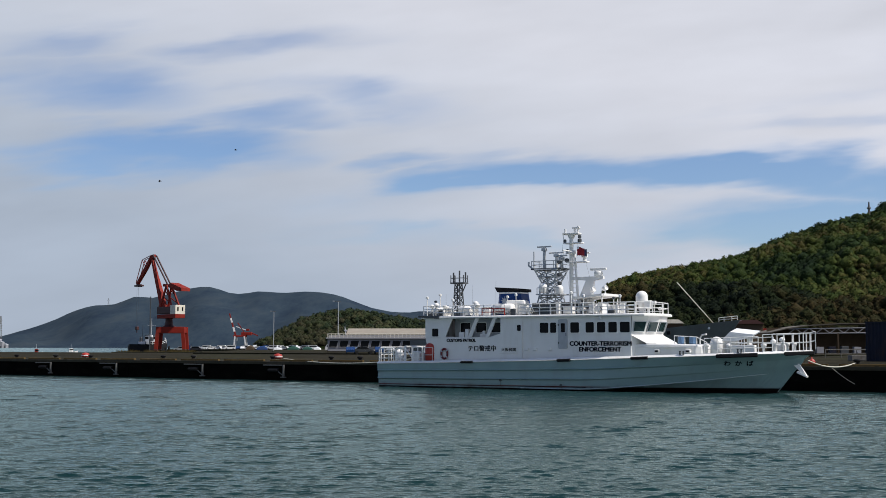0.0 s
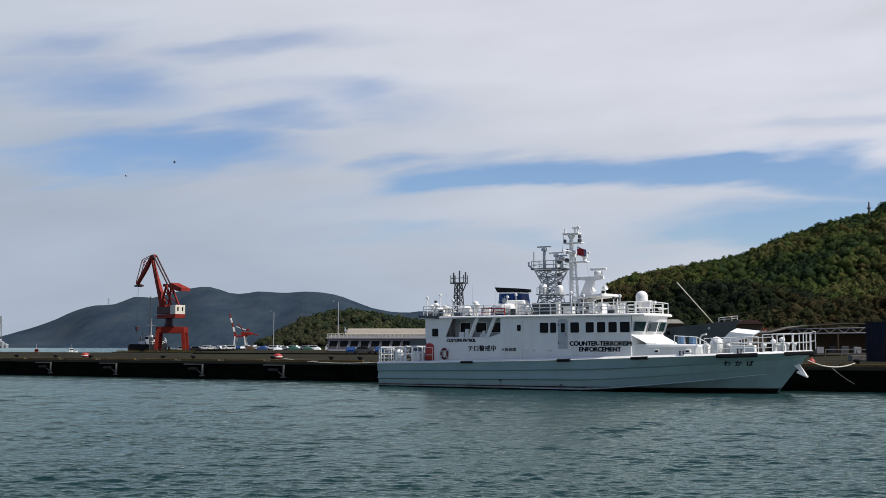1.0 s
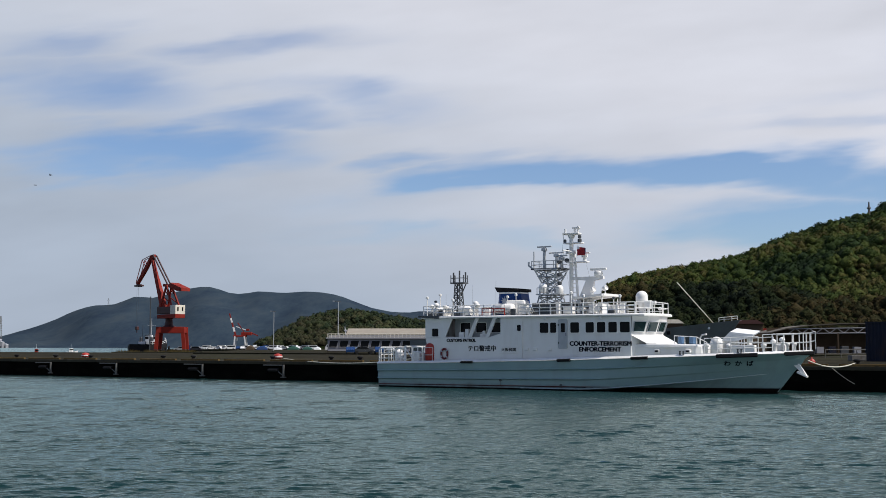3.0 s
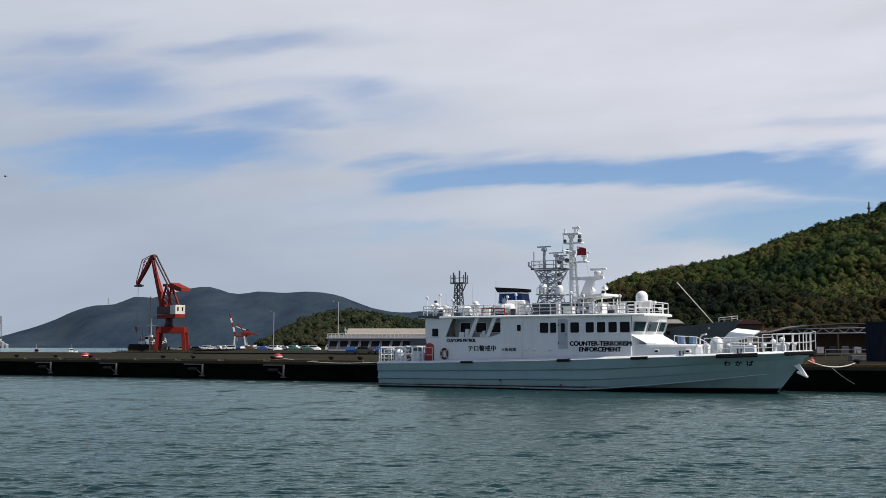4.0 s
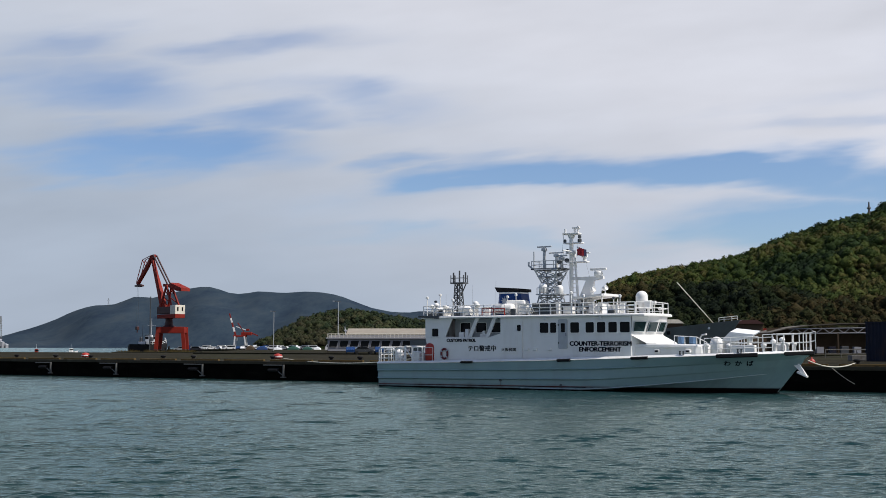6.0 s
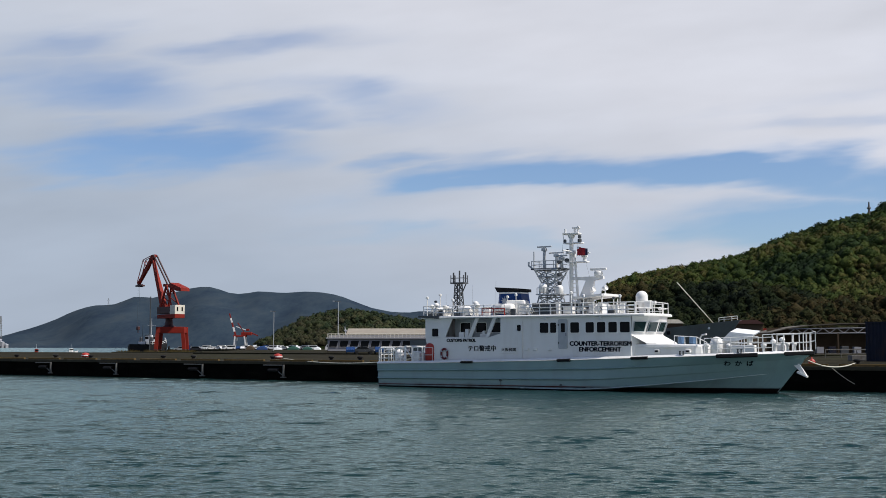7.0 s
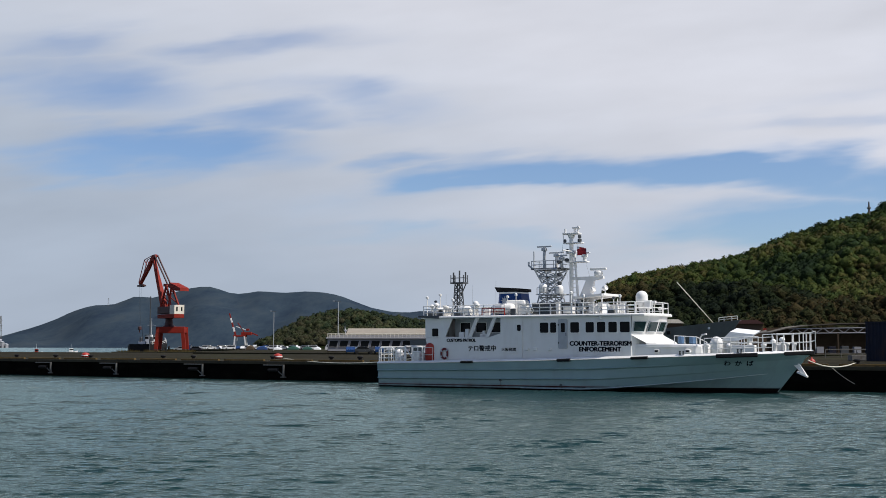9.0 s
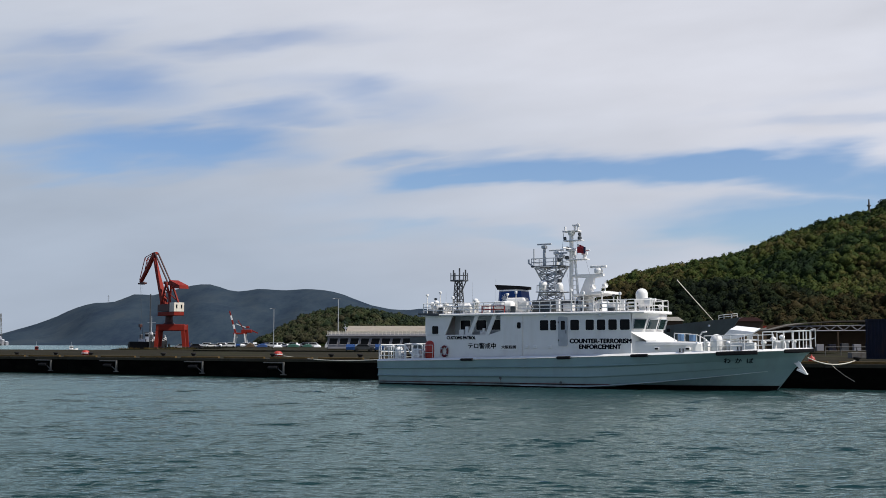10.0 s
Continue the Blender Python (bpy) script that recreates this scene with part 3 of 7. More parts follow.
def quay_fenders():
    f0 = thing("fender", quay_place(-57, QE), "black rubber quay fender in a pale steel frame", "fender", "fenders on the quay wall")
    bm = bm_new()
    for z in (1.0,):
        prism(bm, [(-0.12, z - GZ - 0.2), (-0.45, z - GZ - 0.1), (-0.5, z - GZ), (-0.45, z - GZ + 0.12), (-0.12, z - GZ + 0.22)], -0.6, 0.6, axis="x")
    ob = part("rubber", bm, RUBBER, f0)
    ob.matrix_basis = pose(0, 0, 0, 0, 0, 0)
    part("top_bar", box(bm_new(), -1.35, 1.35, -0.32, -0.1, -0.42, -0.32, 0.02), FENDERSTEEL, f0)
    part("post", box(bm_new(), 1.2, 1.36, -0.32, -0.1, -1.5, -0.42, 0.02), FENDERSTEEL, f0)
    part("lower_bar", box(bm_new(), -0.5, 0.6, -0.3, -0.12, -0.98, -0.9, 0.02), FENDERSTEEL, f0)
    part("brace", tube(bm_new(), (0.5, -0.22, -0.94), (1.3, -0.2, -1.46), 0.05), FENDERSTEEL, f0)
    part("foot", box(bm_new(), 0.95, 1.6, -0.36, -0.1, -1.6, -1.5, 0.02), FENDERSTEEL, f0)
    for x in FENDERS[1:]:
        copy_thing(f0, quay_place(x, QE))
    f0.matrix_world = quay_place(FENDERS[0], QE)


FENDERS = (-53.9, -43.0, -30.0, -19.0, -0.9, 43.0)
quay_fenders()


def dry_weeds():
    """Tufts of dry grass that grow in the joints of the apron."""
    rng = np.random.RandomState(17)
    V, F = [], []
    for k in range(420):
        y = rng.uniform(255, 335)
        x = rng.uniform(-0.280, -0.215) * y
        p = QUAY.inverted() @ Vector((x, y, 0))
        if not (QE + 3 < p.y < 82 or p.y > 140):
            continue
        hgt = rng.uniform(0.2, 0.7)
        for b in range(7):
            a, lean = rng.uniform(0, 6.28), rng.uniform(0.1, 0.5)
            px, py = x + rng.normal(0, 0.35), y + rng.normal(0, 0.35)
            w = 0.07
            n = len(V)
            V += [(px - w, py, GZ - 0.02), (px + w, py, GZ - 0.02), (px + hgt * lean * math.cos(a), py + hgt * lean * math.sin(a), GZ + hgt)]
            F.append((n, n + 1, n + 2))
    me = bpy.data.meshes.new("dry_grass")
    me.from_pydata(V, [], F)
    me.materials.append(mat("dry_grass_blades", (0.085, 0.065, 0.026), 0.9, spec=0.05, var=0.4, scale=0.2))
    tagged(new("dry_grass", me), "tufts of dry brown grass on the pier", "grass", kind="stuff")


dry_weeds()


def lifebuoy_box(x, y):
    t = thing("lifebuoy_post", quay_place(x, y), "red lifebuoy cabinet on a short post by the quay edge", "lifebuoy cabinet", "lifebuoy cabinets")
    part("cabinet", lathe(bm_new(), [(0.36, 0.25), (0.46, 0.32), (0.46, 0.55), (0.36, 0.70), (0.12, 0.78), (0.02, 0.79)], n=12), ORANGE, t, smooth=True)
    part("post", box(bm_new(), -0.12, 0.12, -0.12, 0.12, 0, 0.36), GREYMETAL, t)
    part("band", lathe(bm_new(), [(0.465, 0.40), (0.475, 0.41), (0.475, 0.48), (0.465, 0.49)], n=12), CLOTHWHITE, t)
    return t


lifebuoy_box(-49.6, QE + 2.2)
lifebuoy_box(-20.2, QE + 1.8)


# ---- hills ----
def interp(prof, x):
    return np.interp(x, [p[0] for p in prof], [p[1] for p in prof])


def hill(name, prof, y_foot, y_ridge, y_back, step, rough, label, material, base=1.0, pw=1.0, spur=0.0):
    xs = np.arange(prof[0][0] * 1.2 if prof[0][0] < 0 else prof[0][0] * 0.6, prof[-1][0] * 1.15 + step, step)
    ys = np.arange(y_foot, y_back + step, step)
    vs, fs = [], []
    for y in ys:
        for x in xs:
            vs.append((x, y, hill_z(prof, y_foot, y_ridge, y_back, x, y, rough, base, pw, spur)))
    n = len(xs)
    for j in range(len(ys) - 1):
        for i in range(n - 1):
            a = j * n + i
            fs.append((a, a + 1, a + n + 1, a + n))
    me = bpy.data.meshes.new(name)
    me.from_pydata(vs, [], fs)
    me.polygons.foreach_set("use_smooth", np.ones(len(fs), dtype=bool))
    me.materials.append(material)
    return tagged(new(name, me), label, "hill", kind="structure")


def hill_z(prof, y_foot, y_ridge, y_back, x, y, rough, base, pw, spur=0.0):
    top = float(interp(prof, x * y_ridge / y))
    if y <= y_ridge:
        s = max(0.0, (y - y_foot) / (y_ridge - y_foot))
        f = s ** pw
    else:
        f = max(0.0, 1 - (y - y_ridge) / (y_back - y_ridge))
        s = f
    w = noise.fractal(Vector((x, y, 0)) / (rough * 9), 1.0, 2.0, 5) * rough * math.sin(math.pi * min(1, s)) * 1.2
    if spur:
        w = spur * math.sin(math.pi * min(1, s)) * (1.25 - s) * (noise.fractal(Vector((x / 150 + y / 900, y / 620, 2)), 1.0, 2.0, 5) - 0.15)
    ridge = noise.fractal(Vector((x, 0, 7)) / (rough * 3), 1.0, 2.0, 3) * rough * 0.06
    return base + (top - base) * f + w * min(1, (top - base) / (rough * 4 + 0.01)) + ridge * f * (0.5 if spur else 1)


def crown_templates(count, leaves, seed):
    """Crowns of several lobes: a small rough core under many leaf sprays that follow the lobes."""
    out = []
    rng = np.random.RandomState(seed)
    for k in range(count):
        lobes = [(np.array([0.0, 0.0, 0.15]), 0.72)]
        for j in range(6):
            a = 2 * math.pi * (j + rng.uniform(-0.3, 0.3)) / 6
            d = rng.uniform(0.38, 0.62)
            lobes.append((np.array([d * math.cos(a), d * math.sin(a), rng.uniform(-0.25, 0.35)]), rng.uniform(0.34, 0.52)))
        lobes.append((np.array([rng.uniform(-0.2, 0.2), rng.uniform(-0.2, 0.2), 0.62]), rng.uniform(0.34, 0.46)))
        bm = bm_new()
        bmesh.ops.create_icosphere(bm, subdivisions=1, radius=1.0)
        off = Vector((rng.uniform(0, 90), rng.uniform(0, 90), rng.uniform(0, 90)))
        for v in bm.verts:
            # how far the lobes reach in this direction
            d = np.array(v.co[:])
            far_ = 0.3
            for c, r in lobes:
                along = float(d @ c)
                miss = r * r - float(c @ c) + along * along
                if miss > 0:
                    far_ = max(far_, along + math.sqrt(miss))
            v.co = v.co * far_ * (0.97 + 0.22 * noise.noise(v.co * 4.5 + off))
        bm.verts.index_update()
        vs = np.array([v.co[:] for v in bm.verts])
        fs = np.array([[v.index for v in f.verts] for f in bm.faces])
        bm.free()
        w = np.array([r * r for _, r in lobes])
        pick = rng.choice(len(lobes), leaves, p=w / w.sum())
        d = rng.normal(size=(leaves, 3))
        d[:, 2] = np.where(d[:, 2] < -0.5, -d[:, 2], d[:, 2])
        d /= np.linalg.norm(d, axis=1)[:, None]
        c = np.array([lobes[i][0] for i in pick])
        r = np.array([lobes[i][1] for i in pick])[:, None]
        p = c + d * r * rng.uniform(0.94, 1.16, (leaves, 1))
        nrm = d + rng.normal(size=(leaves, 3)) * 0.30
        nrm /= np.linalg.norm(nrm, axis=1)[:, None]
        e1 = np.cross(nrm, rng.normal(size=(leaves, 3)))
        e1 /= np.linalg.norm(e1, axis=1)[:, None]
        e2 = np.cross(nrm, e1)
        sz = rng.uniform(0.07, 0.18, (leaves, 1))
        tri = np.stack([p - e1 * sz - e2 * sz * 0.6, p + e1 * sz - e2 * sz * 0.5, p + e2 * sz * 1.1], 1).reshape(-1, 3)
        lf = np.arange(leaves * 3).reshape(-1, 3) + len(vs)
        out.append((np.concatenate([vs, tri]), np.concatenate([fs, lf]), len(vs)))
    return out


def forest(name, spots, templates, seed, label, material):
    """spots: x, y, z, radius. One joined mesh; the attribute 'tint' tells the trees and sprays apart."""
    rng = np.random.RandomState(seed)
    V, T, tints, base = [], [], [], 0
    for (x, y, z, r) in spots:
        vs, fs, ncore = templates[rng.randint(len(templates))]
        a = rng.rand() * 6.28
        c, s = math.cos(a), math.sin(a)
        p = vs * np.array([r * rng.uniform(0.85, 1.2), r * rng.uniform(0.85, 1.2), r * rng.uniform(0.75, 1.15)])
        V.append(np.stack([p[:, 0] * c - p[:, 1] * s + x, p[:, 0] * s + p[:, 1] * c + y, p[:, 2] + z], -1))
        T.append(fs + base)
        tree = rng.rand()
        nl = (len(vs) - ncore) // 3
        tints.append(np.concatenate([np.full(ncore, tree), np.repeat(np.clip(tree + rng.normal(0, 0.13, nl), 0, 1), 3)]))
        base += len(vs)
    V, T, tints = np.concatenate(V), np.concatenate(T), np.concatenate(tints)
    me = bpy.data.meshes.new(name)
    me.vertices.add(len(V))
    me.vertices.foreach_set("co", V.ravel())
    me.loops.add(T.size)
    me.loops.foreach_set("vertex_index", T.ravel())
    me.polygons.add(len(T))
    me.polygons.foreach_set("loop_start", np.arange(0, T.size, 3))
    me.update()
    me.validate()
    me.polygons.foreach_set("use_smooth", np.ones(len(T), dtype=bool))
    me.attributes.new("tint", "FLOAT", "POINT").data.foreach_set("value", tints.astype(np.float32))
    me.materials.append(material)
    return tagged(new(name, me), label, "trees", kind="stuff")


RIGHT = [(58.9, 7.2), (72.1, 14.8), (81.0, 24.2), (87.0, 33.9), (95.9, 37.4), (116.5, 40.9), (137.2, 45.1), (157.9, 49.2), (166.8, 53.0), (181.7, 59.3), (205.6, 67.0), (220.4, 70.5), (231.9, 76.5), (253.5, 86.9), (301.4, 98.9), (360.9, 101.9)]
MIDHILL = [(-136.4, 2.2), (-128.2, 5.5), (-119.9, 10.4), (-101.4, 21.2), (-84.8, 24.5), (-68.2, 27.4), (-51.5, 24.5), (-34.9, 21.2), (-18.3, 18.3), (6.6, 17.1), (48.2, 12.9)]
FAR = [(-1971.4, 20.1), (-1405.3, 21.7), (-1305.4, 30.0), (-1205.5, 58.3), (-1180.5, 66.7), (-1138.9, 81.7), (-1113.9, 95.0), (-1080.6, 108.3), (-1055.6, 116.6), (-1030.7, 123.3), (-972.4, 124.9), (-947.4, 133.3), (-914.1, 148.3), (-889.1, 149.9), (-865.8, 143.3), (-822.5, 153.3), (-755.9, 171.6), (-722.6, 178.2), (-686.0, 178.2), (-656.0, 169.9), (-622.7, 158.2), (-589.4, 156.6), (-552.8, 164.9), (-506.2, 163.2), (-472.9, 159.9), (-397.9, 164.9), (-339.7, 159.9), (-303.0, 151.6), (-256.4, 133.3), (-206.5, 115.0), (-156.5, 105.0), (-106.6, 101.6), (-64.9, 106.6), (26.6, 103.3), (193.1, 91.6), (526.2, 70.0), (1025.7, 45.0), (1691.7, 25.0)]

hill("hill_wooded", RIGHT, 345, 600, 800, 12, 7.0, "steep hill covered in mixed spring woodland", SOIL, 1.5, 0.85)
hill("hill_low", MIDHILL, 640, 850, 1000, 12, 4.0, "low wooded knoll behind the pier", SOIL, 1.0, 0.7)
hill("hills_far", FAR, 2500, 3400, 4300, 28, 11.0, "distant wooded hills across the bay, blue haze in their colour", FARWOOD, 0.0, 0.8, 42.0)


def plant_hills():
    rng = random.Random(11)
    big = crown_templates(9, 110, 5)
    spots = []
    step = 2.55
    for i in range(115):
        for j in range(110):
            x, y = 40 + (i + rng.uniform(0, 1)) * step, 350 + (j + rng.uniform(0, 1)) * step
            if x > 0.41 * y + 6 or x < 0.10 * y:
                continue
            z = hill_z(RIGHT, 345, 600, 800, x, y, 7.0, 1.5, 0.85)
            if z < 2.0:
                continue
            r = rng.choice((1.2, 1.5, 1.9, 2.3, 3.1)) * rng.uniform(0.85, 1.25)
            spots.append((x, y, z - 0.2 + r * 0.2, r))
    # trees low on the slope take the darker foliage
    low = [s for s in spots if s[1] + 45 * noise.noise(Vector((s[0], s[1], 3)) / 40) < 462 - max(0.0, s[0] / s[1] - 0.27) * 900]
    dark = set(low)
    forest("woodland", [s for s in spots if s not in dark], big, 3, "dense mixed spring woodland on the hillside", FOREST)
    forest("woodland_dark", low, big, 6, "darker woodland at the foot of the hill", DARKWOOD)
    spots = []
    for _ in range(3000):
        x, y = rng.uniform(-150, 30), rng.uniform(645, 870)
        z = hill_z(MIDHILL, 640, 850, 1000, x, y, 4.0, 1.0, 0.7)
        if z < 2.2:
            continue
        r = rng.uniform(2.0, 4.2)
        spots.append((x, y, z + r * 0.4, r))
    forest("woodland_low", spots[:1300], big, 4, "leafy woodland on a low knoll", KNOLLWOOD)


plant_hills()


# ---- the patrol ship ----
RUST = mat("rust_stain", (0.13, 0.055, 0.025), 0.9, var=0.3)
CARBLUE_DECK = mat("steel_blue_drum_paint", (0.08, 0.16, 0.28), 0.5, var=0.1)
SHIP = thing("patrol_ship", QUAY @ pose(0, 0, 0.08), "white customs patrol ship with pale blue-grey hull moored at the quay", "ship")
HB = 2.9            # half width of the deckhouse


def deck_z(t):
    return 1.90 + 0.62 * t + 0.40 * t * t


def taper(t, t0, p):
    return 1 - max(0.0, (t - t0) / (1 - t0)) ** p


def hull_levels(t):
    """Half-section at t, keel to deck: (x, half breadth, height)."""
    zc = -0.02 + 1.50 * max(0.0, (t - 0.55) / 0.45) ** 1.30
    zd = deck_z(t)
    return [
        (t * 31.5, 0.05, -1.3 + 0.5 * t ** 6),
        (t * 33.0, 3.05 * taper(t, 0.42, 1.9) + 0.03, min(zc - 0.12, 0.0)),
        (t * 34.2, 3.27 * taper(t, 0.48, 2.2) + 0.04, zc),
        (t * 34.23, 3.36 * taper(t, 0.48, 2.2) + 0.04, zc + 0.05),
        (t * 34.62, 3.35 * taper(t, 0.52, 2.3) + 0.05, zc + (zd - zc) * 0.30),
        (t * 34.67, 3.46 * taper(t, 0.52, 2.3) + 0.05, zc + (zd - zc) * 0.345),
        (t * 34.97, 3.39 * taper(t, 0.56, 2.5) + 0.06, zc + (zd - zc) * 0.63),
        (t * 35.02, 3.50 * taper(t, 0.56, 2.5) + 0.06, zc + (zd - zc) * 0.675),
        (t * 35.55, 3.49 * taper(t, 0.62, 2.7) + 0.12, zd - 0.06),
    ]


def hull_at(t, z):
    """Side of the hull at t and height z: x and half breadth."""
    h = hull_levels(t)
    for (xa, ba, za), (xb, bb, zb) in zip(h[1:], h[2:]):
        if z <= zb:
            f = max(0.0, min(1.0, (z - za) / max(1e-6, zb - za)))
            return xa + (xb - xa) * f, ba + (bb - ba) * f
    return h[-1][0], h[-1][1]


def spray_rail(lo, hi, level, out, high, name="spray_rail", paint=None):
    """A narrow rail on the hull's side: its top catches the sky, its underside is dark."""
    for sgn in (-1, 1):
        bm = bm_new()
        rows = []
        n = 48
        for i in range(n + 1):
            t = lo + (hi - lo) * i / n
            x, b, z = hull_levels(t)[level]
            o = out * min(1.0, (n - i) / 8 + 0.08)
            rows.append([(x, sgn * (b - 0.1), z + high), (x, sgn * (b + 0.015), z + high), (x, sgn * (b + o), z + high * 0.35), (x, sgn * (b + o), z), (x, sgn * (b - 0.1), z - 0.02)])
        ring_loft(bm, rows)
        part(name, bm, paint or HULLPAINT, SHIP)


def make_hull():
    ts = [i / 44 for i in range(30)] + [30 / 44 + (14 / 44) * (1 - (1 - j / 22) ** 1.5) for j in range(23)]
    bm = bm_new()
    rings = []
    for t in ts:
        h = hull_levels(t)
        rings.append([(x, -b, z) for x, b, z in h] + [(x, b, z) for x, b, z in h[::-1]])
    ring_loft(bm, rings)
    ob = part("hull", bm, HULLPAINT, SHIP, "pale blue-grey painted hull with spray rails")
    me = ob.data
    me.materials.append(BOOT)
    for p in me.polygons:
        if max(me.vertices[i].co.z for i in p.vertices) < 0.05:
            p.material_index = 1
    # boot-topping stripe, white gunwale, deck
    def band(name, t1, z0, z1, material, label):
        bm = bm_new()
        rows = []
        for i in range(61):
            t = t1 * i / 60
            prof = []
            for z in (z0(t), (z0(t) + z1(t)) / 2, z1(t)):
                x, b = hull_at(t, z)
                prof.append((x, -b - 0.022, z))
            rows.append(prof + [(x, -b + 0.12, z) for x, b, z in [(p[0], -p[1], p[2]) for p in prof[::-1]]])
        ring_loft(bm, rows)
        part(name, bm, material, SHIP, label)

    band("waterline_stripe", 0.998, lambda t: -0.25, lambda t: 0.15 + 0.13 * t, BOOT, "black band along the waterline")
    band("red_line", 0.62, lambda t: 0.154 + 0.13 * t, lambda t: 0.195 + 0.12 * t, REDLINE, "dull red line over the waterline band")
    spray_rail(0.0, 0.74, 7, 0.10, 0.07)
    spray_rail(0.0, 0.62, 5, 0.10, 0.07)
    # the chine's bright line is painted on with the paler colour
    spray_rail(0.40, 0.95, 3, 0.12, 0.055, "chine_rail", LITEDGE)
    for sgn in (-1, 1):
        bm = bm_new()
        rows = []
        for t in ts:
            x, b, z = hull_levels(t)[-1]
            b = b + 0.02
            rows.append([(x, sgn * b, z - 0.02), (x + 0.03, sgn * (b + 0.08), z + 0.03), (x, sgn * max(0.01, b - 0.14), z + 0.19), (x, sgn * max(0.01, b - 0.22), z + 0.19), (x, sgn * max(0.01, b - 0.2), z - 0.02)])
        ring_loft(bm, rows)
        part("gunwale", bm, WHITE, SHIP, "bright white gunwale")
    bm = bm_new()
    rows = []
    for t in ts:
        x, b, z = hull_levels(t)[-1]
        b = max(0.02, b - 0.12)
        rows.append([(x, -b, z + 0.05), (x, b, z + 0.05), (x, b, z - 0.02), (x, -b, z - 0.02)])
    ring_loft(bm, rows)
    part("main_deck", bm, DECK, SHIP)
    for x0, x1, hgt in ((8.4, 9.5, 0.2), (17.1, 18.2, 0.24), (23.2, 24.5, 0.22), (29.5, 32.2, 0.3), (33.9, 35.7, 0.28)):
        bm = bm_new()
        rows = []
        for k in range(9):
            t = (x0 + (x1 - x0) * k / 8) / 35.55
            xx, b, z = hull_levels(t)[-1]
            rows.append([(xx, -b - 0.06, z - hgt + 0.12), (xx, -b - 0.26, z - hgt + 0.18), (xx, -b - 0.26, z + 0.06), (xx, -b - 0.06, z + 0.12)])
        ring_loft(bm, rows)
        part("rubbing_fender", bm, RUBBER, SHIP, "black rubber fender block")
    # scuppers with rust streaks
    for x, z in ((11.9, 0.62), (17.25, 0.32)):
        part("outlet", lathe(bm_new(), [(0.03, -0.1), (0.11, -0.1), (0.11, 0.1), (0.03, 0.1)], n=10), DARKMETAL, SHIP).matrix_basis = pose(x, -3.36, z, 90, 0, 0)
    for x, z, h in ((11.9, 0.5, 0.3), (17.25, 0.2, 0.12)):
        part("rust_streak", prism(bm_new(), [(x - 0.04, z), (x + 0.05, z + 0.02), (x + 0.07, z - h), (x - 0.03, z - h * 0.8)], -3.40, -3.30), RUST, SHIP)
    # anchor, white, stowed under the bow
    a = part("anchor", pipe(bm_new(), [(34.6, -0.35, 2.05), (35.0, -0.45, 1.3)], 0.07), WHITE, SHIP, "white stowed anchor")
    bm = bm_new()
    prism(bm, [(34.35, 1.95), (35.15, 1.12), (35.2, 1.3), (34.75, 2.0)], -0.60, -0.40)
    part("fluke", bm, WHITE, a)
    bm = bm_new()
    prism(bm, [(34.55, 1.42), (35.25, 1.1), (35.28, 1.2), (34.6, 1.55)], -0.70, -0.30)
    part("fluke", bm, WHITE, a)


make_hull()


def rounded(x0, x1, z0, z1, r, k=4):
    pts = []
    for cx, cz, a0 in ((x1 - r, z1 - r, 0), (x0 + r, z1 - r, 90), (x0 + r, z0 + r, 180), (x1 - r, z0 + r, 270)):
        for i in range(k + 1):
            a = radians(a0 + 90 * i / k)
            pts.append((cx + r * math.cos(a), cz + r * math.sin(a)))
    return pts


def side_window(x0, x1, z0, z1, y=-HB, lean=0.0):
    """A window in the ship's side: rubber frame round a sunk, tinted pane."""
    w = part("window", bm_frame(rounded(x0 - 0.05, x1 + 0.05, z0 - 0.05, z1 + 0.05, 0.14), rounded(x0, x1, z0, z1, 0.1), y - 0.035, y + 0.02), WHITE, SHIP)
    part("pane", prism(bm_new(), rounded(x0 - 0.01, x1 + 0.01, z0 - 0.01, z1 + 0.01, 0.1), y - 0.012, y + 0.01), GLASS, w, "dark tinted pane")
    return w


def bm_frame(outer, inner, y0, y1):
    bm = bm_new()
    o0, i0 = [bm.verts.new((x, y0, z)) for x, z in outer], [bm.verts.new((x, y0, z)) for x, z in inner]
    o1, i1 = [bm.verts.new((x, y1, z)) for x, z in outer], [bm.verts.new((x, y1, z)) for x, z in inner]
    n = len(outer)
    for k in range(n):
        j = (k + 1) % n
        bm.faces.new((o0[k], o0[j], i0[j], i0[k]))
        bm.faces.new((o0[j], o0[k], o1[k], o1[j]))
        bm.faces.new((i0[k], i0[j], i1[j], i1[k]))
    bmesh.ops.recalc_face_normals(bm, faces=bm.faces[:])
    return bm


# plan of the wheelhouse front: x, half width
FRONT_LOW = [(22.9, 2.9), (23.55, 1.95), (23.97, 0.75)]


def front_ring(z, rake):
    st = [(x + rake * (0.25 if i == 0 else 1.0), b) for i, (x, b) in enumerate(FRONT_LOW)]
    return [(x, -b, z) for x, b in st] + [(x, b, z) for x, b in st[::-1]]


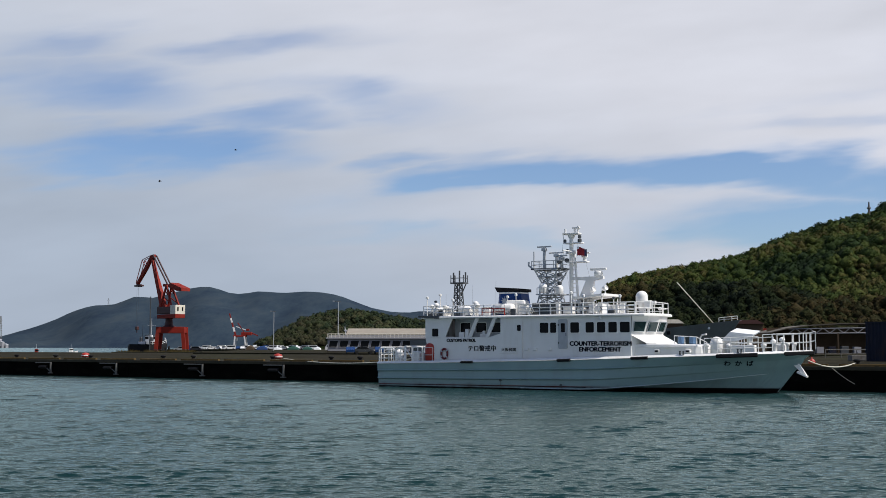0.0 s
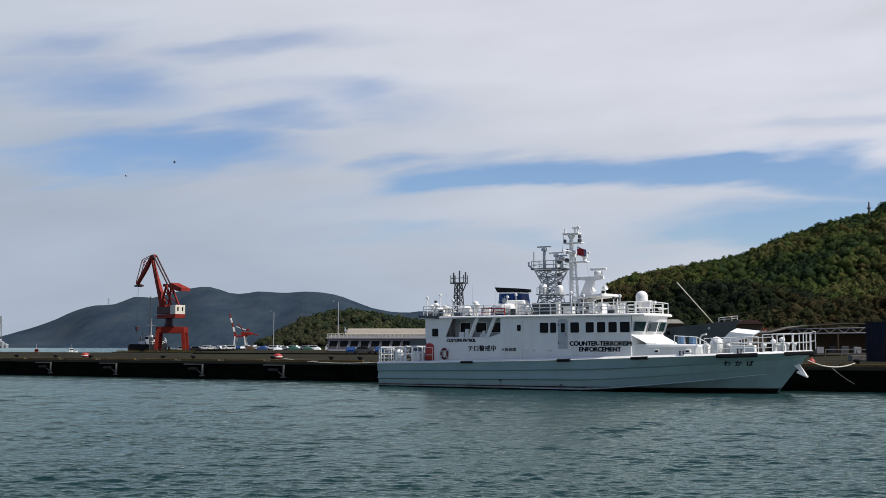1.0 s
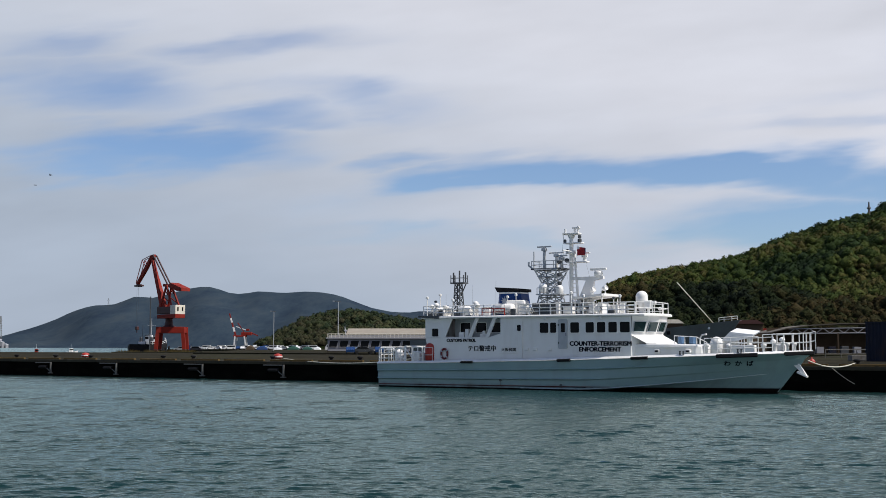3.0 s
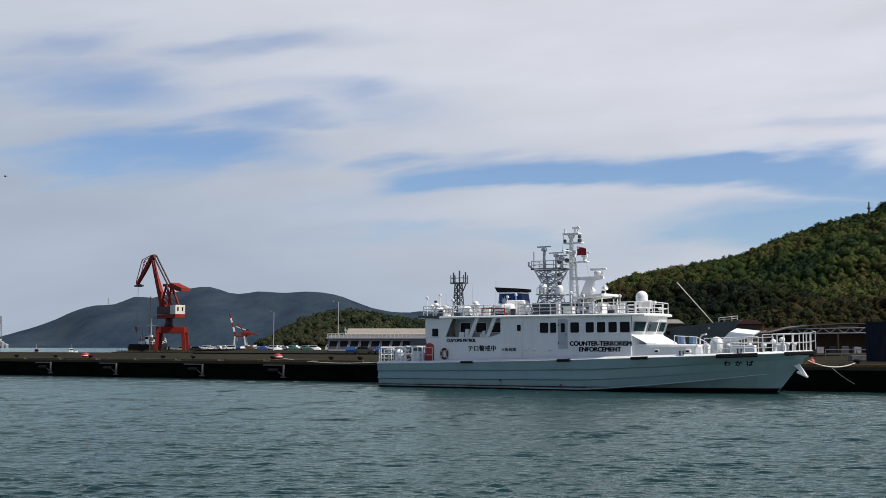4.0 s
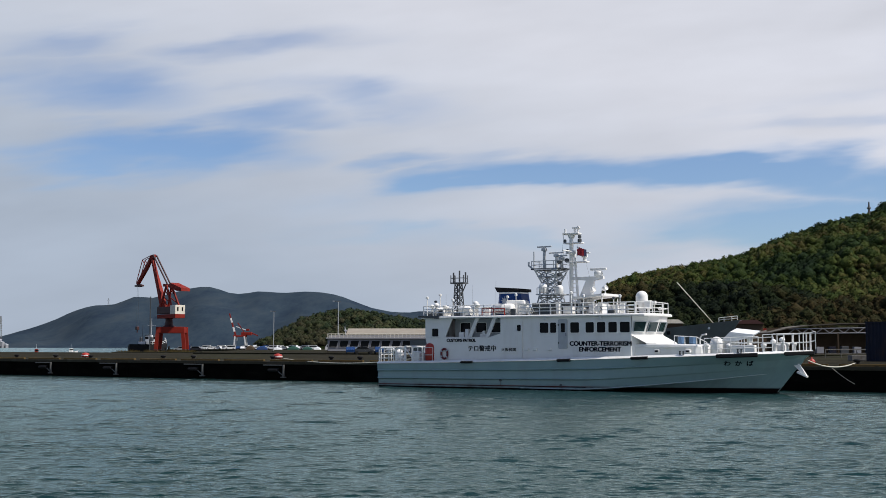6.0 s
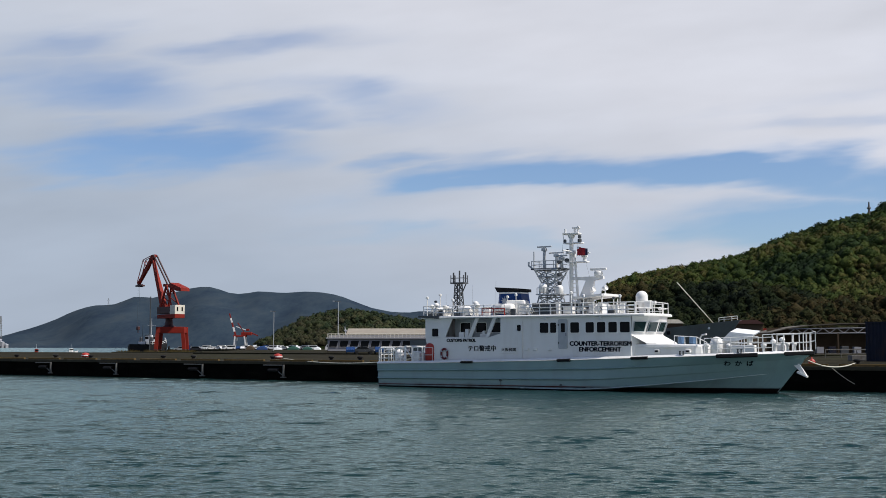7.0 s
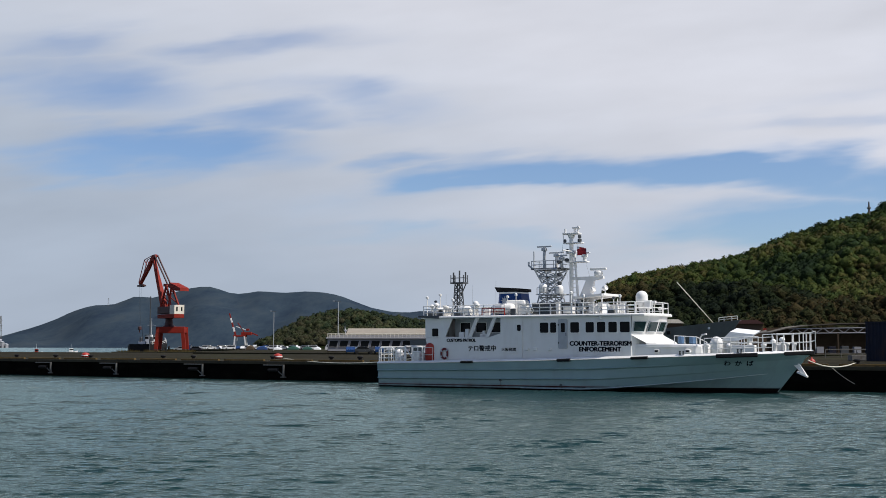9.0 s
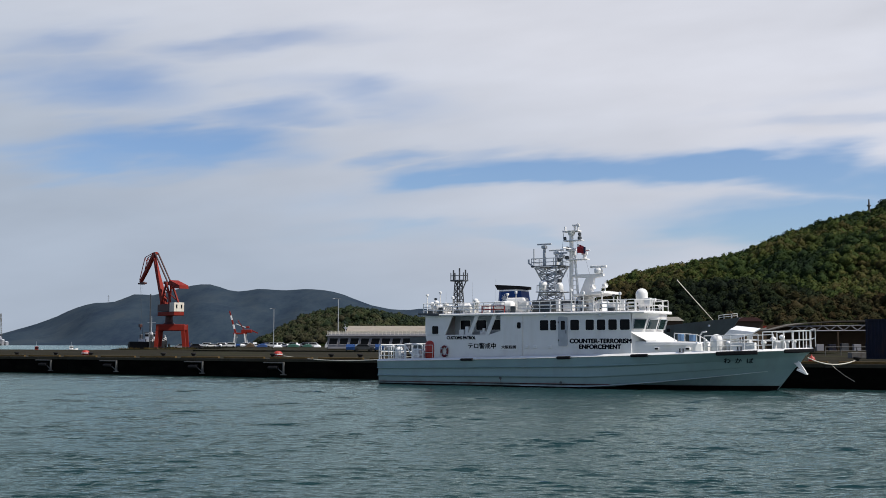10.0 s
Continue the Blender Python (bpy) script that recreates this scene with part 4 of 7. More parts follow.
def make_house():
    # amidships block with solid sides
    bm = bm_new()
    box(bm, 11.6, 22.9, -HB, HB, 2.1, 5.62, 0.06)
    part("deckhouse", bm, WHITE, SHIP)
    # after part: high side walls, open above, with an inner house
    bm = bm_new()
    prism(bm, [(5.0, 2.0), (11.65, 2.1), (11.65, 4.35), (10.6, 4.05), (4.6, 4.05), (4.45, 3.9)], -HB, -HB + 0.12)
    part("side_wall", bm, WHITE, SHIP)
    bm = bm_new()
    prism(bm, [(5.0, 2.0), (11.65, 2.1), (11.65, 4.35), (10.6, 4.05), (4.6, 4.05), (4.45, 3.9)], HB - 0.12, HB)
    part("side_wall", bm, WHITE, SHIP)
    part("upper_deck", box(bm_new(), 4.6, 11.65, -HB + 0.12, HB - 0.12, 3.85, 3.98), DECK, SHIP)
    # grey instead of white: the shade under the roof is put into the colour
    part("inner_house", box(bm_new(), 6.6, 11.7, -1.75, 1.75, 2.1, 5.6, 0.05), GREYMETAL, SHIP, "inner house, grey with the roof's shade painted in")
    for x0, w_, h_ in ((7.5, 0.5, 0.5), (8.1, 0.35, 0.75), (9.5, 0.6, 0.35), (9.75, 0.25, 0.6)):
        part("stowed_box", box(bm_new(), x0, x0 + w_, -2.6, -2.2, 3.98, 3.98 + h_, 0.05), WHITE, SHIP)
    part("inner_house_aft", box(bm_new(), 5.0, 6.7, -HB + 0.13, HB - 0.13, 2.0, 3.86, 0.03), WHITE, SHIP)
    for x0 in (7.2, 8.7, 10.1):
        side_window(x0, x0 + 0.95, 4.45, 5.25, -1.75)
    for sgn in (-1, 1):
        bm = bm_new()
        prism(bm, [(4.42, 4.0), (6.35, 4.0), (7.1, 5.6), (4.42, 5.6)], *sorted((sgn * HB, sgn * (HB - 0.1))))
        part("after_wall", bm, WHITE, SHIP)
    side_window(5.1, 5.72, 4.12, 4.78)
    part("after_bulkhead", box(bm_new(), 4.42, 4.55, -HB + 0.1, HB - 0.1, 3.95, 5.6), WHITE, SHIP)
    for x in (8.55, 10.2):
        bm = bm_new()
        prism(bm, [(x, 4.0), (x + 0.34, 4.0), (x + 1.05, 5.6), (x + 0.72, 5.6)], -HB, -HB + 0.1)
        part("strut", bm, WHITE, SHIP, "slanting white roof strut")
    # roof with overhang
    bm = bm_new()
    st = [(3.9, 2.75), (4.2, 3.05), (12, 3.08), (22.9, 3.08), (23.9, 2.75), (24.3, 1.9), (24.48, 0.9)]
    low = [(x, -b, 5.60) for x, b in st] + [(x, b, 5.60) for x, b in st[::-1]]
    mid = [(x, y * 1.01, 5.70) for x, y, z in low]
    top = [(x - (0.05 if x > 20 else 0), y * 0.98, 5.80) for x, y, z in low]
    ring_loft(bm, [low, mid, top])
    part("roof", bm, WHITE, SHIP)
    # added dark strip that stands for the shaded roof underside here
    part("awning_edge", prism(bm_new(), [(3.85, 5.70), (5.9, 5.58), (5.9, 5.82), (3.85, 5.86)], -3.16, -3.06), DARKMETAL, SHIP, "dark strip for the shade at the after end of the roof")
    # wheelhouse front: sill, raked window band, brow
    bm = bm_new()
    ring_loft(bm, [front_ring(2.5, -0.1), front_ring(4.25, 0.0), front_ring(4.36, 0.02), front_ring(5.2, 0.30), front_ring(5.62, 0.36)])
    part("wheelhouse", bm, WHITE, SHIP)
    a, b = front_ring(4.38, 0.03), front_ring(5.22, 0.31)
    n = len(a)
    for i in range(n - 1):
        p0, p1, q0, q1 = Vector(a[i]), Vector(a[i + 1]), Vector(b[i]), Vector(b[i + 1])
        nrm = (p1 - p0).cross(q0 - p0).normalized()
        for c0, c1 in ((0.12, 0.90),):
            e = [p0.lerp(p1, c0), p0.lerp(p1, c1), q0.lerp(q1, c1), q0.lerp(q1, c0)]
            e = [e[0].lerp(e[3], 0.06), e[1].lerp(e[2], 0.06), e[1].lerp(e[2], 0.95), e[0].lerp(e[3], 0.95)]
            bm = bm_new()
            ring_loft(bm, [[v + nrm * 0.075 for v in e], [v - nrm * 0.02 for v in e]])
            w = part("bridge_window", bm, BRIDGEGLASS, SHIP, "green tinted bridge window")
            bm = bm_new()
            for v0, v1 in zip(e, e[1:] + e[:1]):
                tube(bm, v0 + nrm * 0.065, v1 + nrm * 0.065, 0.025, 6)
            part("frame", bm, GREYMETAL, w)
    # skirt that slopes out from the sills, and the low trunk before it
    bm = bm_new()
    up_ = front_ring(4.16, 0.0)
    lowr = [(x + 1.05, y * (0.89 if abs(y) > 2 else 1.1), 3.56) for x, y, z in up_]
    foot = [(x, y, 2.3) for x, y, z in lowr]
    ring_loft(bm, [foot, lowr, up_])
    part("wheelhouse_skirt", bm, WHITE, SHIP, "white skirt sloping out under the bridge windows")
    bm = bm_new()
    rows = []
    for x, b, zt in ((22.6, 2.62, 3.50), (24.0, 2.58, 3.50), (26.6, 2.46, 3.46), (27.7, 2.36, 3.43), (28.05, 2.1, 3.36), (28.12, 1.9, 3.1)):
        zb = deck_z(x / 35.5) - 0.05
        rows.append([(x, -b, zb), (x, -b, zt - 0.10), (x, -b + 0.04, zt - 0.03), (x, -b + 0.12, zt), (x, b - 0.12, zt), (x, b - 0.04, zt - 0.03), (x, b, zt - 0.10), (x, b, zb)])
    ring_loft(bm, rows)
    part("trunk", bm, WHITE, SHIP, "low white trunk before the wheelhouse")
    part("trunk_moulding", box(bm_new(), 23.0, 27.6, -2.62, -2.50, 3.22, 3.27, 0.015), WHITE, SHIP)
    for x in (24.6, 27.0):
        v_ = part("trunk_vent", box(bm_new(), x, x + 0.42, -2.72, -2.40, 2.82, 3.08, 0.06), WHITE, SHIP)
        part("grille", box(bm_new(), x + 0.08, x + 0.34, -2.735, -2.70, 2.88, 3.02, 0.01), RUBBER, v_)
    # side windows and door
    for x0, x1 in ((15.2, 15.95), (16.1, 16.75 - 0.12), (17.85, 18.6), (19.15, 19.85), (20.1, 20.8), (21.05, 21.75), (22.0, 22.8)):
        side_window(x0, x1, 4.36, 5.16)
    side_window(13.15, 13.5, 4.52, 5.02)
    d = part("side_door", prism(bm_new(), rounded(16.8, 17.6, 3.12, 5.42, 0.12), -HB - 0.05, -HB + 0.02), GREYMETAL, SHIP, "grey steel side door, shut")
    part("pane", prism(bm_new(), rounded(17.05, 17.4, 4.4, 5.1, 0.06), -HB - 0.062, -HB - 0.03), GLASS, d)
    part("handle", tube(bm_new(), (17.5, -HB - 0.1, 4.1), (17.5, -HB - 0.1, 4.35), 0.025), DARKMETAL, d)
    part("hinge", box(bm_new(), 16.8, 16.88, -HB - 0.08, -HB, 4.9, 5.05), DARKMETAL, d)
    part("hinge", box(bm_new(), 16.8, 16.88, -HB - 0.08, -HB, 3.5, 3.65), DARKMETAL, d)
    # small fittings on the side: lamps, vents, a panel
    for x in (15.7, 20.4):
        part("deck_lamp", lathe(bm_new(), [(0.03, 0), (0.11, 0.02), (0.12, 0.12), (0.04, 0.18)], (x, -HB - 0.1, 5.4), 10), CLOTHWHITE, SHIP)
    part("service_panel", box(bm_new(), 11.6, 13.2, -HB - 0.02, -HB, 2.75, 3.35, 0.01), WHITE, SHIP)
    for x in (13.9, 14.6, 15.9):
        part("vent_cowl", box(bm_new(), x, x + 0.3, -HB - 0.1, -HB, 2.95, 3.2, 0.04), WHITE, SHIP)
    part("pipe_run", tube(bm_new(), (13.6, -HB - 0.05, 2.3), (13.6, -HB - 0.05, 5.6), 0.04), WHITE, SHIP)
    # words
    side = lambda x, z: pose(x, -HB - 0.008, z, 90, 0, 0)
    lettering("words_customs_patrol", "CUSTOMS PATROL", 0.3, side(6.55, 3.68), SHIP, LETTER, 2.75, 0.24, 0.022)
    lettering("words_japanese", "\u30c6\u30ed\u8b66\u6212\u4e2d", 0.5, side(8.6, 2.92), SHIP, LETTER, 2.6, 0.46, 0.012)
    lettering("words_japanese_small", "\u5927\u962a\u7a0e\u95a2", 0.3, pose(11.72, -HB - 0.026, 2.92, 90, 0, 0), SHIP, LETTER, 1.32, 0.26, 0.008)
    lettering("words_counter_terrorism", "COUNTER-TERRORISM", 0.4, side(17.80, 3.36), SHIP, LETTER, 5.1, 0.33, 0.030)
    lettering("words_enforcement", "ENFORCEMENT", 0.4, side(18.6, 2.92), SHIP, LETTER, 3.45, 0.33, 0.030)
    for x, ch in ((29.95, "\u308f"), (30.70, "\u304b"), (31.45, "\u3070")):
        t = x / 35.1
        h0, h1 = hull_levels(t)[7], hull_levels(t)[8]
        lettering("bow_letter", ch, 0.5, pose(x, -(h0[1] * 0.35 + h1[1] * 0.65) - 0.20, 1.93, 90 + math.degrees(math.atan2(h1[1] - h0[1], h1[2] - h0[2])), 0, 21), SHIP, LETTER, 0.44, 0.42, 0.016)


make_house()


def rail(name, pts, height, rails, r=0.025, posts=True, mat_=None, parent=None):
    """A guard rail along pts (feet): posts and rails, one part."""
    bm = bm_new()
    mat_ = mat_ or WHITE
    up = Vector((0, 0, height))
    for k in range(rails):
        o = up * ((k + 1) / rails)
        pipe(bm, [Vector(p) + o for p in pts], r, 6)
    ob = part(name, bm, mat_, parent or SHIP)
    for p in pts if posts else ():
        part("post", tube(bm_new(), p, Vector(p) + up, r * 1.2, 6), mat_, ob)
    return ob


def deck_edge(x, inset=0.12):
    t = x / 35.55
    xx, b, z = hull_levels(t)[-1]
    return (xx, -(b - inset), z + 0.12)


def mirrored(pts):
    return [(x, -y, z) for x, y, z in pts]


def make_deck_gear():
    R = 5.80
    # upper rails round the roof
    for a, b, n in ((4.2, 12.0, 8), (13.3, 19.8, 7), (20.2, 23.2, 4)):
        pts = [(a + (b - a) * i / n, -2.85, R) for i in range(n + 1)]
        rail("roof_rail", pts, 0.85, 3, 0.034)
        rail("roof_rail", mirrored(pts), 0.85, 3, 0.034)
    rail("roof_rail", [(23.2, -2.7, R), (24.1, -1.6, R), (24.25, 0, R), (24.1, 1.6, R), (23.2, 2.7, R)], 0.85, 2)
    rail("roof_rail", [(4.2, -2.85, R), (4.0, -1.0, R), (4.0, 1.0, R), (4.2, 2.85, R)], 0.85, 3)
    rail("orange_rail", [(9.9, -2.87, R), (11.0, -2.87, R), (12.0, -2.87, R)], 0.55, 2, 0.04, mat_=ORANGE)
    # foredeck rails
    pts = [deck_edge(x) for x in (28.6, 29.5, 30.4, 31.3, 32.2)]
    rail("bow_rail", pts, 1.15, 3, 0.03)
    rail("bow_rail", mirrored(pts), 1.15, 3, 0.03)
    pts = [deck_edge(x, 0.1) for x in (32.5, 33.1, 33.8, 34.4, 35.0, 35.4)] + [(35.75, 0, 3.1)]
    rail("pulpit_rail", pts, 1.28, 2, 0.035)
    rail("pulpit_rail", mirrored(pts), 1.28, 2, 0.035)
    pts = [deck_edge(x, 0.3) for x in (25.7, 26.6, 27.5, 28.4)]
    rail("trunk_rail", [(25.8, -1.6, 3.5), (26.6, -1.55, 3.45), (27.5, -1.5, 3.4), (28.2, -1.3, 3.0)], 0.6, 1, 0.03)
    # after deck rails
    for xa, xb, h, bars, ups in ((0.12, 1.62, 1.28, 2, 2), (1.82, 2.85, 1.22, 2, 1), (3.55, 4.55, 1.28, 2, 1)):
        ya, yb = deck_edge(xa), deck_edge(xb)
        for sgn in (1, -1):
            P, Q = Vector((ya[0], ya[1] * sgn, ya[2] - 0.08)), Vector((yb[0], yb[1] * sgn, yb[2] - 0.08))
            upv = Vector((0, 0, h))
            along = (Q - P).normalized() * 0.16
            hoop = part("stern_rail", pipe(bm_new(), [P, P + upv - Vector((0, 0, 0.16)), P + upv - Vector((0, 0, 0.05)) + along * 0.3, P + upv + along, Q + upv - along, Q + upv - Vector((0, 0, 0.05)) - along * 0.3, Q + upv - Vector((0, 0, 0.16)), Q], 0.05, 8), WHITE, SHIP)
            for k in range(bars):
                o = upv * ((k + 1) / (bars + 1))
                part("bar", tube(bm_new(), P + o, Q + o, 0.038, 6), WHITE, hoop)
            for k in range(ups):
                f = (k + 1) / (ups + 1)
                part("post", tube(bm_new(), P.lerp(Q, f), P.lerp(Q, f) + upv, 0.04, 6), WHITE, hoop)
    rail("transom_rail", [(0.1, -3.2, 2.0), (0.05, -1.6, 2.0), (0.05, 0, 2.0), (0.05, 1.6, 2.0), (0.1, 3.2, 2.0)], 1.25, 2, 0.035)
    # capstans, lockers, hose reels on the after deck
    for x, y, r, h in ((0.9, -1.6, 0.35, 1.1), (2.6, -1.4, 0.4, 0.95), (2.2, 1.2, 0.5, 1.2), (3.6, -0.6, 0.4, 1.3)):
        part("deck_drum", lathe(bm_new(), dome_prof(r, h), (x, y, 1.96), 14), WHITE, SHIP, smooth=True)
    part("deck_locker", box(bm_new(), 2.9, 3.9, -2.7, -1.9, 1.97, 2.75, 0.05), WHITE, SHIP)
    # orange raft drum and its cradle
    drum = part("raft_drum", lathe(bm_new(), [(0.3, 0), (0.42, 0.03), (0.46, 0.2), (0.46, 0.62), (0.50, 0.66), (0.46, 0.7), (0.46, 1.2), (0.40, 1.4), (0.2, 1.52), (0.02, 1.55)], (4.85, -2.75, 2.05), 18), ORANGE, SHIP, "orange-red canister", smooth=True)
    bm = bm_new()
    for k in range(2):
        tube(bm, (4.25 + k * 1.15, -3.28, 2.0), (4.25 + k * 1.15, -3.28, 3.2), 0.02, 6)
    for z in (2.6, 3.2):
        tube(bm, (4.2, -3.28, z), (5.4, -3.28, z), 0.02, 6)
    part("cradle", bm, WHITE, drum)
    # foredeck gear: windlass, covered reel, white canvas-covered gun platform
    for x, y, r, h in ((28.9, -1.2, 0.45, 1.35), (29.6, -0.3, 0.5, 1.45), (28.6, 0.8, 0.4, 1.2)):
        part("deck_drum", lathe(bm_new(), dome_prof(r, h), (x, y, deck_z(x / 35.5)), 16), WHITE, SHIP, smooth=True)
    bm = bm_new()
    prism(bm, [(29.5, 4.02), (30.2, 4.70), (32.0, 4.50), (31.9, 4.36), (30.6, 4.0)], -1.2, 0.7)
    cover = part("foredeck_cover", bm, CLOTHWHITE, SHIP, "white canvas cover pitched over foredeck gear")
    for v in cover.data.vertices:
        v.co.y = v.co.y * 0.85
        v.co.z += (v.co.y + 0.25) * 0.18 - 0.2
        v.co.x -= 0.35
    bm = bm_new()
    box(bm, 29.7, 30.15, -0.5, 0.3, 2.75, 4.0, 0.06)
    box(bm, 30.9, 31.1, -0.4, 0.2, 2.75, 4.1, 0.04)
    part("pedestal", bm, WHITE, cover)
    part("foredeck_locker", box(bm_new(), 30.2, 31.9, -1.75, -1.25, 2.8, 3.4, 0.04), WHITE, SHIP)
    for x in (33.0, 33.9, 34.4):
        part("bitt", lathe(bm_new(), [(0.16, 0), (0.11, 0.05), (0.1, 0.5), (0.17, 0.55), (0.17, 0.68), (0.02, 0.72)], (x, -0.45, 2.85), 12), WHITE, SHIP, smooth=True)
    part("windlass", box(bm_new(), 33.1, 33.7, -0.4, 0.5, 2.85, 3.5, 0.12), WHITE, SHIP)
    for x in (31.0, 27.0):
        f = part("fairlead", box(bm_new(), x - 0.25, x + 0.25, -0.12, 0.12, 0, 0.08, 0.02), DARKMETAL, SHIP)
        e = deck_edge(x, 0.05)
        f.matrix_basis = pose(e[0], e[1], e[2])
        for dx in (-0.13, 0.13):
            part("roller", lathe(bm_new(), [(0.08, 0.05), (0.06, 0.12), (0.06, 0.25), (0.09, 0.3), (0.02, 0.32)], (dx, 0, 0), 10), DARKMETAL, f)
    # roof gear: rafts, lockers, ventilators
    for x, y, r, l in ((7.4, -2.3, 0.36, 1.3), (3.6 + 1.2, -2.2, 0.3, 1.0), (10.6, -2.2, 0.42, 1.9)):
        bm = bm_new()
        lathe(bm, [(0.04, 0), (r * 0.8, 0.05), (r, 0.2), (r, l / 2 - 0.04), (r * 1.06, l / 2), (r, l / 2 + 0.04), (r, l - 0.2), (r * 0.8, l - 0.05), (0.04, l)], n=16)
        raft = part("liferaft_canister", bm, WHITE, SHIP, "white liferaft canister", smooth=True)
        raft.matrix_basis = pose(x, y, R + 0.12 + r, 0, 90, 0)
        for dz in (0.25, l - 0.3):
            part("chock", box(bm_new(), r * 0.55, r + 0.12, -r * 0.8, r * 0.8, dz - 0.05, dz + 0.05), GREYMETAL, raft)
    part("ventilator", box(bm_new(), 11.3, 13.2, -1.7, -0.7, R, R + 1.25, 0.25), WHITE, SHIP)
    part("battery_box", box(bm_new(), 14.2, 15.9, -2.3, -1.6, R, R + 0.45, 0.03), DARKMETAL, SHIP, "black locker")
    part("battery_box", box(bm_new(), 13.7, 17.2, -1.4, 1.2, R, R + 1.0, 0.05), DARKMETAL, SHIP, "dark plinth under the lattice mast")
    for x, y, h in ((6.2, -2.5, 0.9), (8.9, -2.2, 1.2), (9.3, -2.6, 1.0), (5.2, -2.4, 1.1), (4.4, -1.8, 1.0)):
        bm = bm_new()
        lathe(bm, [(0.1, 0), (0.09, h - 0.3), (0.22, h - 0.25), (0.24, h - 0.1), (0.12, h), (0.02, h + 0.03)], (x, y, R), 10)
        part("mushroom_vent", bm, WHITE, SHIP, smooth=True)
    for x, y, h in ((8.2, -1.5, 2.6), (4.4, 0.4, 2.0), (9.0, 1.0, 3.0)):
        part("whip_aerial", tube(bm_new(), (x, y, R), (x, y, R + h), 0.025, 5, 0.008), GREYMETAL, SHIP)
    # lockers, ready boxes, reels and pipes that crowd the roof
    for x, y, w, d, h in ((4.9, -1.2, 0.9, 0.7, 0.55), (6.9, -1.0, 0.5, 0.5, 0.8), (8.1, -2.45, 0.5, 0.4, 0.6), (9.1, -1.2, 0.7, 0.6, 0.7), (13.4, -2.4, 0.45, 0.4, 0.75),
                          (17.0, -2.2, 0.8, 0.5, 0.6), (18.2, -2.3, 0.6, 0.4, 0.45), (19.2, -2.2, 0.5, 0.5, 0.7), (20.6, -1.8, 0.9, 0.6, 0.5), (21.5, -1.6, 0.4, 0.4, 0.8), (16.2, -2.0, 0.3, 0.3, 0.95)):
        b_ = part("roof_locker", box(bm_new(), x, x + w, y - d / 2, y + d / 2, R + 0.06, R + h, 0.04), WHITE, SHIP)
        part("lid", box(bm_new(), x - 0.03, x + w + 0.03, y - d / 2 - 0.03, y + d / 2 + 0.03, R + h, R + h + 0.05, 0.015), WHITE, b_)
        part("plinth", box(bm_new(), x + 0.05, x + w - 0.05, y - d / 2 + 0.05, y + d / 2 - 0.05, R, R + 0.06), DARKMETAL, b_)
    for x, y, r in ((6.3, -2.0, 0.28), (14.1, -2.5, 0.22), (20.0, -2.4, 0.25)):
        reel = part("hose_reel", lathe(bm_new(), [(0.05, -0.2), (r, -0.2), (r, -0.16), (r * 0.55, -0.15), (r * 0.55, 0.15), (r, 0.16), (r, 0.2), (0.05, 0.2)], n=14), WHITE, SHIP)
        reel.matrix_basis = pose(x, y, R + r + 0.12, 90, 0, 0)
        part("stand", box(bm_new(), -0.06, 0.06, -r - 0.12, 0.02, -0.24, -0.2), GREYMETAL, reel)
        part("hose", lathe(bm_new(), [(r * 0.56, -0.14), (r * 0.85, -0.13), (r * 0.85, 0.13), (r * 0.56, 0.14)], n=14), RUBBER, reel)
    for x, y, h in ((12.9, -2.6, 1.5), (18.9, -2.7, 1.3), (21.9, -2.6, 1.2), (7.0, -2.7, 1.2)):
        lamp = part("lamp_post", tube(bm_new(), (x, y, R), (x, y, R + h), 0.035, 6), WHITE, SHIP)
        part("lamp_head", lathe(bm_new(), [(0.04, 0), (0.11, 0.03), (0.11, 0.2), (0.03, 0.25)], (x, y, R + h), 10), CLOTHWHITE, lamp)
    for x, y, w, h in ((4.5, -2.55, 0.5, 0.35), (5.6, -2.6, 0.35, 0.5), (7.3, -2.6, 0.3, 0.28), (12.4, -2.5, 0.4, 0.5), (15.0, -2.65, 1.1, 0.5), (18.6, -2.55, 0.4, 0.35), (20.9, -2.5, 0.5, 0.3)):
        g_ = part("cable_box", box(bm_new(), x, x + w, y - 0.15, y + 0.15, R, R + h, 0.03), DARKMETAL, SHIP, "dark grey cable box")
        part("lid", box(bm_new(), x - 0.02, x + w + 0.02, y - 0.17, y + 0.17, R + h, R + h + 0.03, 0.01), WHITE, g_)
    for x, h in ((4.15, 1.5), (5.0, 1.15), (5.45, 1.7), (11.9, 1.4), (17.6, 1.6), (20.2, 1.35), (21.2, 1.1)):
        p_ = part("stanchion_light", tube(bm_new(), (x, -2.2, R), (x, -2.2, R + h), 0.045, 6), WHITE, SHIP)
        part("lens", lathe(bm_new(), [(0.05, 0), (0.13, 0.03), (0.13, 0.16), (0.05, 0.2)], (x, -2.2, R + h), 10), WHITE if h > 1.3 else DARKMETAL, p_)
    # after deck: towing frame, hatch and mooring winch
    frame_ = part("towing_frame", pipe(bm_new(), [(1.9, -2.3, 1.98), (1.9, -2.2, 3.3), (1.9, 2.2, 3.3), (1.9, 2.3, 1.98)], 0.07, 8), WHITE, SHIP)
    part("brace", tube(bm_new(), (1.9, -2.2, 3.2), (2.9, -2.2, 2.0), 0.05), WHITE, frame_)
    part("brace", tube(bm_new(), (1.9, 2.2, 3.2), (2.9, 2.2, 2.0), 0.05), WHITE, frame_)
    part("hatch", box(bm_new(), 2.9, 4.3, -0.5, 1.0, 1.97, 2.5, 0.06), WHITE, SHIP)
